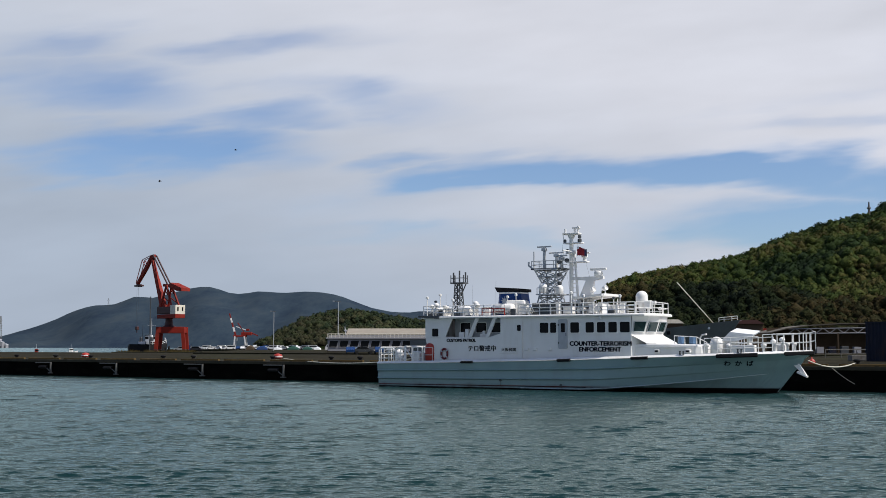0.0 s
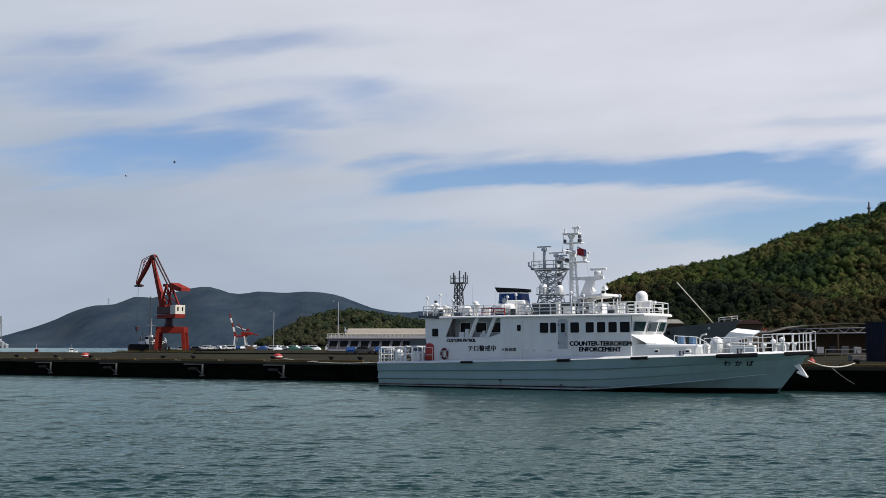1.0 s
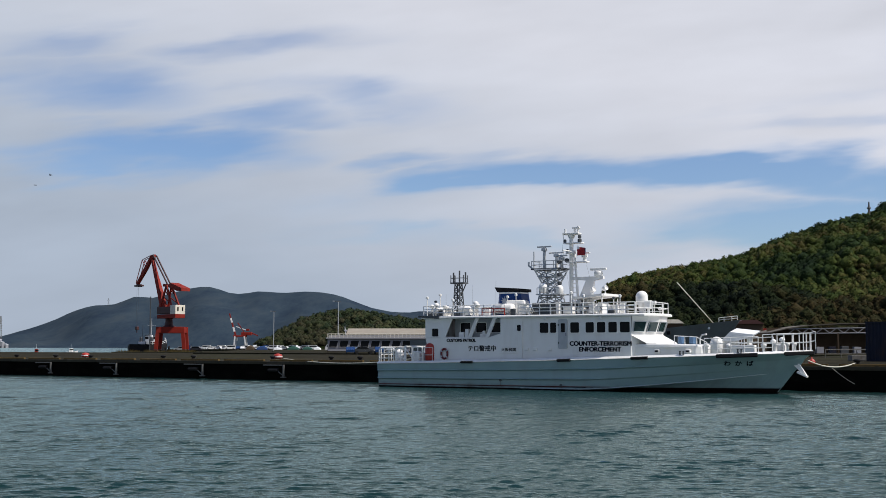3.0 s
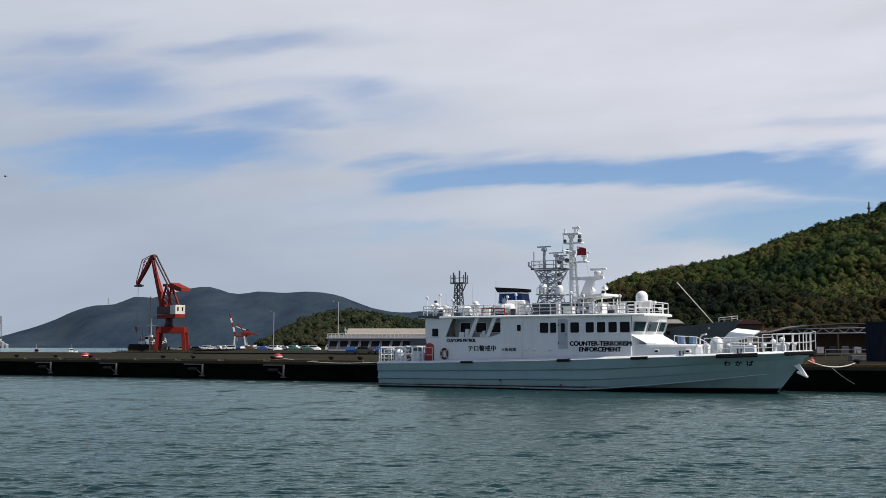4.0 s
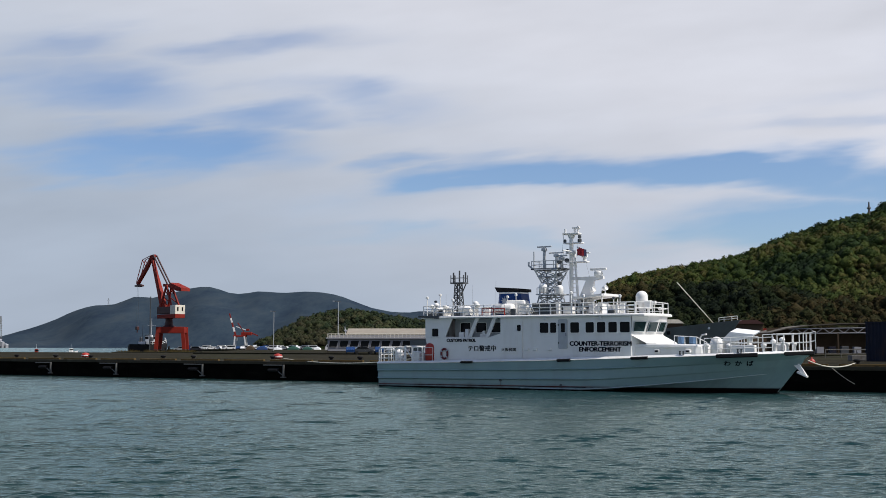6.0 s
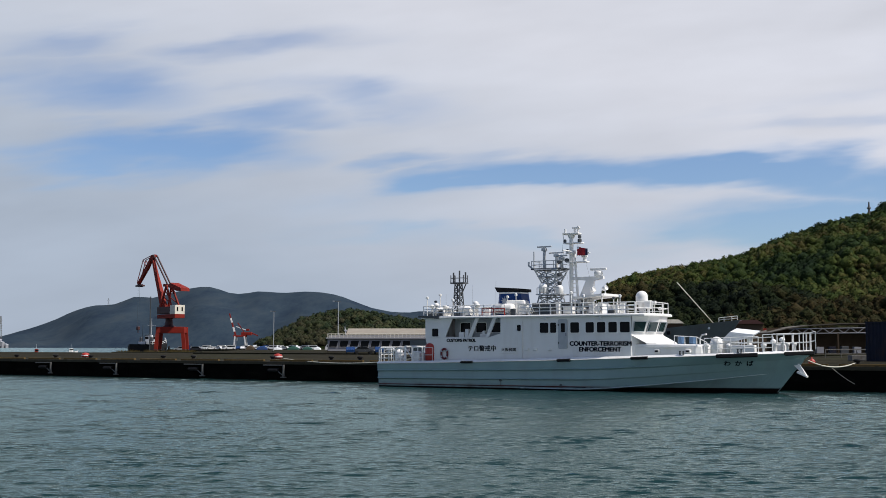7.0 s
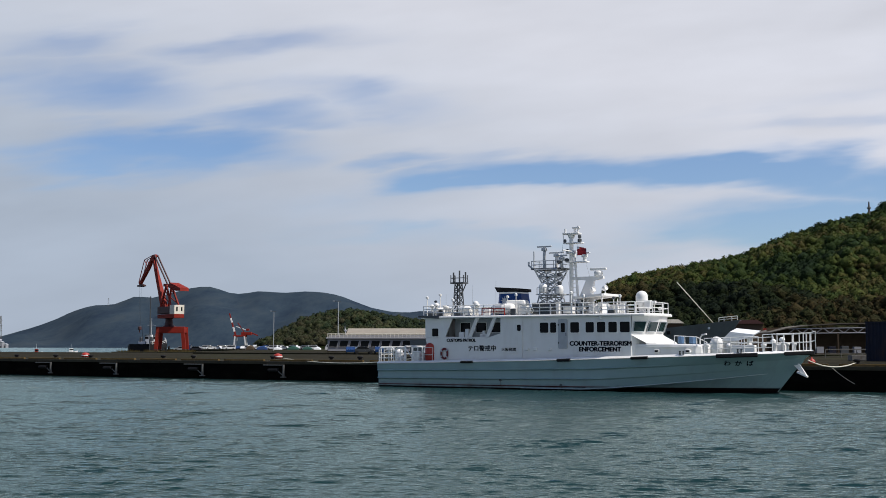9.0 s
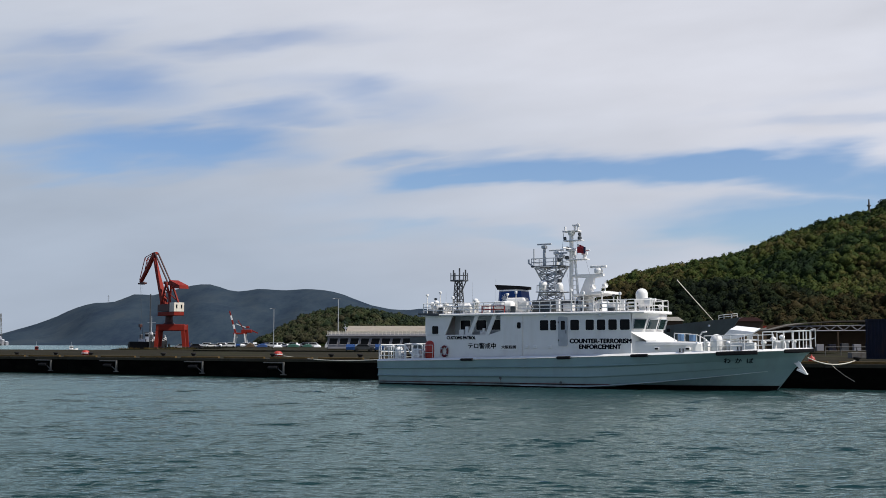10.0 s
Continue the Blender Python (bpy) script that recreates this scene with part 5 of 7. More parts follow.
    part("life_jacket_box", box(bm_new(), 3.2, 3.9, -3.0, -2.75, 2.05, 2.9, 0.04), WHITE, SHIP)
    # foredeck: ventilators and a davit behind the rail
    for x, y, h in ((28.3, -1.7, 0.9), (29.9, -1.5, 0.8), (32.3, -0.9, 0.75), (32.8, -0.2, 1.0), (33.6, -0.8, 1.1)):
        part("deck_vent", lathe(bm_new(), [(0.11, 0), (0.1, h - 0.3), (0.2, h - 0.25), (0.22, h - 0.1), (0.1, h), (0.02, h + 0.02)], (x, y, deck_z(x / 35.5)), 10), WHITE, SHIP, smooth=True)
    part("davit", pipe(bm_new(), [(27.9, -1.9, 2.6), (27.9, -1.9, 3.9), (28.1, -2.0, 4.15), (28.5, -2.2, 4.2)], 0.06, 8), WHITE, SHIP)
    for x in (25.9, 26.8):
        part("blue_drum", lathe(bm_new(), [(0.2, 0), (0.24, 0.03), (0.24, 0.5), (0.2, 0.54), (0.02, 0.55)], (x, -0.5, 3.5), 12), CARBLUE_DECK, SHIP)

    # funnel
    bm = bm_new()
    rings = []
    for z, x0, x1, b in ((R, 10.15, 12.5, 1.05), (6.6, 10.2, 12.45, 1.05), (7.75, 10.26, 12.3, 0.95)):
        rings.append([(x, y, z) for x, y in [(x0, -b + 0.3), (x0 + 0.3, -b), (x1 - 0.3, -b), (x1, -b + 0.3), (x1, b - 0.3), (x1 - 0.3, b), (x0 + 0.3, b), (x0, b - 0.3)]])
    ring_loft(bm, rings)
    fun = part("funnel", bm, BLUEFUN, SHIP, "deep blue funnel with white band and black top")
    bm = bm_new()
    rows = []
    for z, e in ((7.62, 0.03), (7.74, 0.03)):
        rows.append([(x, y, z) for x, y in [(10.26 - e, -0.66), (10.55, -0.97 - e), (12.02, -0.97 - e), (12.31 + e, -0.66), (12.31 + e, 0.66), (12.02, 0.97 + e), (10.55, 0.97 + e), (10.26 - e, 0.66)]])
    ring_loft(bm, rows)
    part("white_band", bm, WHITE, fun)
    bm = bm_new()
    prism(bm, [(10.0, 8.18), (12.4, 8.02), (12.4, 7.78), (10.25, 7.76)], -0.98, 0.98)
    part("black_top", bm, RUBBER, fun)
    # funnel badge: a plain pale disc with rays
    bm = bm_new()
    lathe(bm, [(0.02, 0), (0.2, 0), (0.2, 0.03), (0.02, 0.03)], n=16)
    for k in range(8):
        a = k * math.pi / 4
        tube(bm, (0.2 * math.cos(a), 0.2 * math.sin(a), 0.015), (0.34 * math.cos(a), 0.34 * math.sin(a), 0.015), 0.03, 4)
    bdg = part("badge", bm, GREYMETAL, fun, "pale round badge")
    bdg.matrix_basis = pose(11.0, -1.07, 7.05, 85, 0, 0)


make_deck_gear()


def lattice(bm, c, w0, w1, z0, z1, n, r):
    """A four-legged lattice tower about c, from width w0 to w1."""
    def corner(i, f):
        w = w0 + (w1 - w0) * f
        return Vector((c[0] + (w[0] if hasattr(w, '__len__') else w) * (-1, 1, 1, -1)[i], c[1] + w * (-1, -1, 1, 1)[i], z0 + (z1 - z0) * f))
    for i in range(4):
        tube(bm, corner(i, 0), corner(i, 1), r * 1.5, 6)
        j = (i + 1) % 4
        for k in range(n):
            f0, f1 = k / n, (k + 1) / n
            tube(bm, corner(i, f0), corner(j, f1), r, 5)
            tube(bm, corner(j, f0), corner(i, f1), r, 5)
            tube(bm, corner(i, f1), corner(j, f1), r, 5)
    return bm


def radar(bm, p, h, w):
    """Pedestal and scanner bar."""
    x, y, z = p
    tube(bm, (x, y, z), (x, y, z + h), 0.16, 10, 0.12)
    box(bm, x - 0.2, x + 0.2, y - 0.2, y + 0.2, z + h - 0.3, z + h - 0.05, 0.04)
    box(bm, x - w / 2, x + w / 2, y - 0.08, y + 0.08, z + h, z + h + 0.12, 0.03)


def make_masts():
    R = 5.8
    # after lattice mast, dark
    m = part("after_mast", lattice(bm_new(), (5.9, 0), 0.38, 0.22, R, 8.6, 5, 0.03), DARKMETAL, SHIP, "grey lattice mast with a black platform")
    bm = bm_new()
    box(bm, 5.3, 6.65, -0.4, 0.4, 8.62, 8.74, 0.02)
    for p in ((5.35, -0.35), (5.35, 0.35), (5.75, -0.35), (6.2, -0.35), (6.6, -0.35), (6.6, 0.35)):
        tube(bm, (p[0], p[1], 8.74), (p[0], p[1], 9.35), 0.04, 6)
    pipe(bm, [(5.35, 0.35, 9.1), (5.35, -0.35, 9.1), (6.6, -0.35, 9.1), (6.6, 0.35, 9.1)], 0.035)
    for x in (5.4, 6.0, 6.6):
        tube(bm, (x, 0, 8.74), (x, 0, 9.6 if x != 6.0 else 9.75), 0.07, 8)
    tube(bm, (6.15, 0, 7.6), (6.65, 0, 8.62), 0.05)
    part("platform", bm, DARKMETAL, m, "black platform with aerials")
    # main lattice mast
    lm = part("lattice_mast", lattice(lattice(bm_new(), (14.75, 0), 0.85, 0.55, 6.7, 8.4, 3, 0.04), (14.75, 0), 0.55, 1.0, 8.4, 9.5, 2, 0.045), GREYMETAL, SHIP, "grey lattice radar mast")
    bm = bm_new()
    box(bm, 13.35, 16.1, -0.9, 0.9, 9.5, 9.62, 0.02)
    part("platform", bm, DARKMETAL, lm)
    bm = bm_new()
    for p in ((13.4, -0.85), (14.1, -0.85), (14.7, -0.85), (15.4, -0.85), (16.05, -0.85), (16.05, 0.85), (13.4, 0.85)):
        tube(bm, (p[0], p[1], 9.62), (p[0], p[1], 10.2), 0.03, 6)
    for z in (9.9, 10.2):
        pipe(bm, [(13.4, 0.85, z), (13.4, -0.85, z), (16.05, -0.85, z), (16.05, 0.85, z)], 0.035)
    pipe(bm, [(13.3, -0.4, 9.6), (12.9, -0.4, 9.9), (12.9, -0.4, 10.2)], 0.08)
    part("platform_rail", bm, GREYMETAL, lm)
    bm = bm_new()
    radar(bm, (14.25, -0.2, 9.6), 1.75, 1.3)
    part("radar", bm, GREYMETAL, lm, "grey radar scanner on a pedestal")
    bm = bm_new()
    radar(bm, (15.15, 0.2, 9.6), 1.25, 1.35)
    part("radar", bm, WHITE, lm)
    bm = bm_new()
    radar(bm, (15.85, -0.3, 9.6), 0.95, 1.0)
    part("radar", bm, GREYMETAL, lm)
    part("whip_aerial", tube(bm_new(), (13.6, -0.8, 9.6), (13.6, -0.8, 11.0), 0.05), GREYMETAL, lm)
    part("satellite_dome", lathe(bm_new(), dome_prof(0.36, 0.8), (14.6, -1.15, 7.6), 16), WHITE, lm, "white satellite dome", smooth=True)
    part("satellite_dome", lathe(bm_new(), dome_prof(0.30, 0.7), (16.0, -1.0, 7.5), 16), WHITE, lm, "white satellite dome", smooth=True)
    bm = bm_new()
    box(bm, 14.1, 16.3, -1.5, 0.5, 7.42, 7.5, 0.01)
    for k in range(4):
        tube(bm, (14.2 + k * 0.65, -1.45, 7.5), (14.2 + k * 0.65, -1.45, 8.0), 0.03, 6)
    tube(bm, (14.2, -1.45, 8.0), (16.2, -1.45, 8.0), 0.03, 6)
    part("side_platform", bm, GREYMETAL, lm)
    for z in (8.2, 8.9, 9.9):
        part("flood_lamp", lathe(bm_new(), [(0.05, 0), (0.18, 0.05), (0.18, 0.25), (0.05, 0.3)], (15.95, -0.9, z), 10), DARKMETAL, lm)
    # main white mast
    mm = part("main_mast", pipe(bm_new(), [(16.55, 0, R), (16.6, 0, 12.2)], 0.17, 10), WHITE, SHIP, "tall white signal mast")
    part("mast_leg", tube(bm_new(), (17.25, 0, R), (16.85, 0, 11.0), 0.11, 8), WHITE, mm)
    for k in range(14):
        z = R + 0.4 + k * 0.36
        part("ladder_rung", tube(bm_new(), (16.6, 0, z), (17.2 - 0.028 * k, 0, z), 0.025, 5), WHITE, mm)
    bm = bm_new()
    box(bm, 15.95, 17.35, -0.35, 0.35, 12.3, 12.42, 0.03)
    tube(bm, (16.6, 0, 12.0), (16.6, 0, 12.3), 0.22, 10, 0.34)
    for x, h in ((16.05, 0.35), (17.2, 0.55), (16.9, 0.35)):
        tube(bm, (x, 0, 12.42), (x, 0, 12.42 + h), 0.09, 8)
    box(bm, 16.7, 17.35, -0.1, 0.1, 12.75, 12.9, 0.03)
    part("top_platform", bm, WHITE, mm)
    bm = bm_new()
    for z, x0, x1 in ((11.55, 16.0, 17.6), (10.75, 16.2, 16.9)):
        box(bm, x0, x1, -0.3, 0.3, z, z + 0.09, 0.02)
    tube(bm, (15.9, 0, 11.6), (15.85, 0, 12.5), 0.03)
    box(bm, 16.2, 18.05, -0.3, 0.3, 10.0, 10.1, 0.02)
    tube(bm, (16.75, -1.9, 10.9), (16.75, 1.9, 10.9), 0.06, 6)
    part("crosstree", bm, WHITE, mm)
    bm = bm_new()
    radar(bm, (17.75, 0, 10.1), 0.6, 0.95)
    part("radar", bm, WHITE, mm)
    for x, z, r in ((17.4, 11.64, 0.17), (17.4, 11.95, 0.14), (16.1, 11.64, 0.12), (16.25, 10.1, 0.18), (16.3, 10.85, 0.13)):
        part("signal_lamp", lathe(bm_new(), [(r * 0.6, 0), (r, 0.04), (r, 0.22), (r * 0.6, 0.28)], (x, -0.15, z), 10), DARKMETAL, mm)
    # raked fin with the forward radar arm
    bm = bm_new()
    prism(bm, [(16.3, R), (19.0, R), (18.35, 7.2), (18.6, 8.5), (19.4, 8.65), (19.4, 8.85), (16.5, 8.85), (16.5, 8.65), (17.9, 8.55), (17.2, 7.0), (16.3, 6.6)], -0.14, 0.14)
    part("mast_fin", bm, WHITE, mm, "raked white mast fin")
    bm = bm_new()
    lathe(bm, [(0.2, 0), (0.34, 0.05), (0.36, 0.3), (0.3, 0.42), (0.14, 0.46), (0.12, 0.52)], (18.95, 0, 8.85), 14)
    box(bm, 18.25, 19.65, -0.14, 0.14, 9.33, 9.52, 0.05)
    part("radar", bm, WHITE, mm)
    # flying bridge hood, searchlights, domes
    bm = bm_new()
    prism(bm, [(17.4, 7.0), (20.1, 7.25), (20.1, 7.42), (17.4, 7.2)], -1.6, 1.6)
    hood = part("bridge_awning", bm, WHITE, SHIP, "white awning over the flying bridge")
    for x, y in ((17.6, -1.5), (19.9, -1.5), (19.9, 1.5), (17.6, 1.5)):
        part("stanchion", tube(bm_new(), (x, y, R), (x, y, 7.1), 0.05), WHITE, hood)
    part("console", box(bm_new(), 18.9, 19.6, -0.7, 0.7, R, 6.7, 0.1), WHITE, SHIP)
    for x, y in ((18.0, -0.5), (18.0, 0.5)):
        seat = part("bridge_seat", box(bm_new(), x - 0.22, x + 0.22, y - 0.22, y + 0.22, 6.3, 6.42, 0.04), DARKMETAL, SHIP)
        part("pedestal", tube(bm_new(), (x, y, R), (x, y, 6.3), 0.07), WHITE, seat)
        part("back", box(bm_new(), x - 0.26, x - 0.16, y - 0.22, y + 0.22, 6.4, 6.95, 0.04), DARKMETAL, seat)
    for x, z in ((18.7, 7.45), (19.75, 7.55)):
        s = part("searchlight", lathe(bm_new(), [(0.07, 0), (0.18, 0.05), (0.21, 0.36), (0.18, 0.4), (0.17, 0.36), (0.02, 0.32)], n=16), WHITE, SHIP, smooth=True)
        s.matrix_basis = pose(x - 0.15, -0.6, z + 0.25, 0, 75, -20)
        part("yoke", tube(bm_new(), (0.12, 0, 0.2), (0.42, 0, 0.14), 0.05), WHITE, s)
    bm = bm_new()
    lathe(bm, [(0.26, 0), (0.26, 0.35), (0.42, 0.45), (0.46, 0.6), (0.46, 1.05)] + [(0.46 * math.cos(a), 1.05 + 0.42 * math.sin(a)) for a in (0.3, 0.6, 0.9, 1.2, 1.5)], (23.0, -1.0, R + 0.28), 20)
    tube(bm, (23.0, -1.0, R), (23.0, -1.0, R + 0.3), 0.2, 12)
    part("satellite_dome", bm, WHITE, SHIP, "large white satellite dome", smooth=True)
    bm = bm_new()
    box(bm, 23.35, 23.85, -1.4, -0.9, R + 0.35, R + 1.0, 0.06)
    tube(bm, (23.6, -1.15, R), (23.6, -1.15, R + 0.4), 0.12)
    box(bm, 23.7, 24.2, -1.3, -1.0, R + 0.75, R + 0.95, 0.03)
    part("camera_pod", bm, WHITE, SHIP, "white sensor pod")
    part("horn", lathe(bm_new(), [(0.03, 0), (0.03, 0.25), (0.14, 0.3), (0.16, 0.42), (0.05, 0.5)], (24.3, -0.6, R), 10), WHITE, SHIP)
    # signal halyards
    bm = bm_new()
    for a, b in (((16.75, -1.9, 10.9), (17.9, -2.4, 6.0)), ((16.0, -0.3, 11.6), (15.7, -1.4, 6.0)), ((16.75, 1.9, 10.9), (17.9, 2.4, 6.0))):
        tube(bm, a, b, 0.012, 4)
    part("halyards", bm, GREYMETAL, mm)


make_masts()


def make_lifebuoys():
    for x in (6.35,):
        t = thing("lifebuoy", QUAY @ pose(x, -HB - 0.09, 2.78, 90, 0, 0), "red lifebuoy hung on the ship's white side", "lifebuoy")
        bm = bm_new()
        n, k = 28, 10
        rings = [[((0.30 + 0.085 * math.cos(2 * math.pi * j / k)) * math.cos(2 * math.pi * i / n), (0.40 + 0.085 * math.cos(2 * math.pi * j / k)) * math.sin(2 * math.pi * i / n), 0.08 * math.sin(2 * math.pi * j / k)) for j in range(k)] for i in range(n)]
        ring_loft(bm, rings + rings[:1], ends=False)
        bmesh.ops.remove_doubles(bm, verts=bm.verts[:], dist=0.001)
        part("ring", bm, MAROON, t, smooth=True)
        for a in (45, 135, 225, 315):
            q = part("band", box(bm_new(), 0.24, 0.46, -0.05, 0.05, -0.09, 0.09, 0.02), GREYMETAL, t)
            q.matrix_basis = pose(0, 0, 0, 0, 0, a)


make_lifebuoys()


def rope(name, p, q, sag, r, label):
    t = thing(name, QUAY, label, "rope")
    P, Q = Vector(p), Vector(q)
    bm = bm_new()
    pts = [P.lerp(Q, i / 14) - Vector((0, 0, sag * 4 * (i / 14) * (1 - i / 14))) for i in range(15)]
    pipe(bm, pts, r, 6)
    part("line", bm, ROPE, t)
    return t


rope("mooring_rope", (35.0, 0.6, 2.4), (37.2, QE + 0.75, GZ + 0.32), 0.42, 0.045, "pale slack mooring rope from bow to quay bollard")
rope("mooring_rope", (35.6, QE - 0.15, 1.75), (37.2, QE - 0.2, 0.6), 0.08, 0.02, "pale rope hanging down the quay wall")
rope("mooring_rope", (0.3, 2.8, 2.4), (-18.5, QE + 0.7, GZ + 0.3), 0.5, 0.04, "pale slack mooring rope from stern to quay bollard")


# ---- the pier's background ----
def spot(x, y, z=GZ, rz=0):
    return pose(x, y, z, 0, 0, rz)


def beam(bm, p, q, w, h=None):
    """A box girder from p to q, w thick."""
    p, q = Vector(p), Vector(q)
    d = (q - p).normalized()
    up = Vector((0, 1, 0))
    a = d.cross(up).normalized() * (h or w) / 2
    b = up * w / 2
    ring_loft(bm, [[v + a + b, v + a - b, v - a - b, v - a + b] for v in (p, q)])
    return bm


CRANE_AT = (-78.2, 330)


def make_crane():
    c = thing("harbour_crane", spot(*CRANE_AT, GZ, 4), "tall weathered red level-luffing harbour crane on portal legs", "crane")
    for sx in (-1, 1):
        for sy in (-1, 1):
            bm = bm_new()
            beam(bm, (sx * 3.95, 0, 0.5), (sx * 3.45, 0, 6.0), 0.8, 1.0)
            l = part("portal_leg", bm, CRANERED, c)
            l.matrix_basis = pose(0.9, sy * 3.0, 0)
            part("bogie", box(bm_new(), sx * 3.95 - 0.45, sx * 3.95 + 0.45, -1.2, 1.2, 0.05, 0.7, 0.08), CRANEDARK, l)
    for sy in (-1, 1):
        part("portal_beam", box(bm_new(), -3.1, 4.9, sy * 3.0 - 0.45, sy * 3.0 + 0.45, 5.2, 7.0, 0.12), CRANERED, c)
    for sx in (-1, 1):
        part("cross_beam", box(bm_new(), 0.9 + sx * 3.3 - 0.45, 0.9 + sx * 3.3 + 0.45, -3.0, 3.0, 5.3, 6.8, 0.12), CRANERED, c)
    part("column", lathe(bm_new(), [(2.6, 5.6), (2.2, 6.9), (1.2, 7.6), (1.0, 9.2), (1.7, 10.0)], n=16), CRANEDARK, c)
    up = part("slewing_platform", box(bm_new(), -4.3, 3.0, -1.6, 1.6, 11.3, 12.4, 0.1), CRANERED, c)
    part("machinery_house", box(bm_new(), -4.3, -2.3, -1.6, 1.6, 12.4, 15.0, 0.08), CREAM, up, "cream clad machinery house")
    for y in (-0.75, 0.75):
        part("house_window", box(bm_new(), -4.35, -4.3, y - 0.22, y + 0.22, 13.3, 14.4, 0.02), GLASS, up)
    part("winch_frame", box(bm_new(), -2.6, 3.2, -1.5, 1.5, 12.6, 14.6, 0.1), CRANEDARK, up)
    part("cab", box(bm_new(), 3.0, 5.2, -2.4, -0.6, 12.9, 15.4, 0.15), CRANERED, up)
    part("cab_window", box(bm_new(), 4.2, 5.24, -2.44, -0.56, 14.0, 15.0, 0.05), GLASS, up)
    bm = bm_new()
    for y in (-1.3, 1.3):
        beam(bm, (-2.4, y, 14.6), (0.3, y * 0.6, 20.8), 0.4)
        beam(bm, (2.0, y, 14.6), (0.3, y * 0.6, 20.8), 0.4)
        for z0, z1 in ((15.5, 17.5), (17.5, 19.4)):
            beam(bm, (-2.4 + (z0 - 14.6) * 0.43, y * 0.9, z0), (2.0 - (z1 - 14.6) * 0.27, y * 0.8, z1), 0.2)
    part("a_frame", bm, CRANERED, up)
    bm = bm_new()
    beam(bm, (2.2, 0, 20.9), (-4.0, 0, 20.2), 0.9, 0.8)
    prism(bm, [(-1.8, 21.4), (-6.2, 19.7), (-6.3, 18.8), (-4.6, 18.9), (-0.8, 20.2)], -1.4, 1.4)
    part("counterweight", bm, CRANERED, up, "red counterweight lever")
    bm = bm_new()
    ring_loft(bm, [[(x + dx, y, z + dz) for dx, y, dz in ((-w, -w, -w * 0.4), (w, -w, w * 0.4), (w, w, w * 0.4), (-w, w, -w * 0.4))] for x, z, w in ((2.4, 14.9, 0.72), (3.8, 19.2, 0.64), (5.6, 24.0, 0.48), (7.4, 29.4, 0.34))])
    part("jib", bm, CRANERED, up)
    bm = bm_new()
    prism(bm, [(6.2, 29.4), (6.3, 30.1), (7.6, 30.0), (8.7, 28.5), (13.6, 21.9), (13.2, 21.4), (9.1, 26.2), (7.7, 28.5)], -0.4, 0.4)
    part("fly_jib", bm, CRANERED, up)
    bm = bm_new()
    for y in (-0.45, 0.45):
        beam(bm, (7.6, y, 29.8), (11.0, y, 28.8), 0.16)
        beam(bm, (11.0, y, 28.8), (13.4, y, 22.2), 0.16)
        beam(bm, (11.0, y, 28.8), (9.6, y, 26.8), 0.14)
    part("fly_jib_stay", bm, CRANERED, up)
    bm = bm_new()
    for y in (-0.5, 0.5):
        beam(bm, (6.3, y, 29.8), (0.2, y, 20.9), 0.3)
    part("back_tie", bm, CRANEDARK, up)
    bm = bm_new()
    box(bm, 11.2, 14.2, -0.5, 0.5, 21.0, 21.5, 0.1)
    lathe(bm, [(0.1, -0.4), (0.6, -0.4), (0.6, 0.4), (0.1, 0.4)], (12.4, 0, 21.3), 14)
    part("sheave_head", bm, CRANEDARK, up)
    bm = bm_new()
    for y in (-0.25, 0.25):
        tube(bm, (13.2, y, 21.0), (13.2, y, 9.2), 0.022, 5)
    part("hoist_ropes", bm, DARKMETAL, up)
    bm = bm_new()
    box(bm, 12.8, 13.6, -0.4, 0.4, 8.2, 9.2, 0.1)
    tube(bm, (13.2, 0, 8.2), (13.2, 0, 7.4), 0.14)
    part("hook_block", bm, CRANEDARK, up)
    for o in (up, *up.children):
        for v in o.data.vertices:
            v.co.x *= 1.33
    part("access_ladder", pipe(bm_new(), [(-4.6, -3.9, 0), (-4.6, -3.9, 15.5)], 0.18), DARKMETAL, c)
    return up


crane_upper = make_crane()


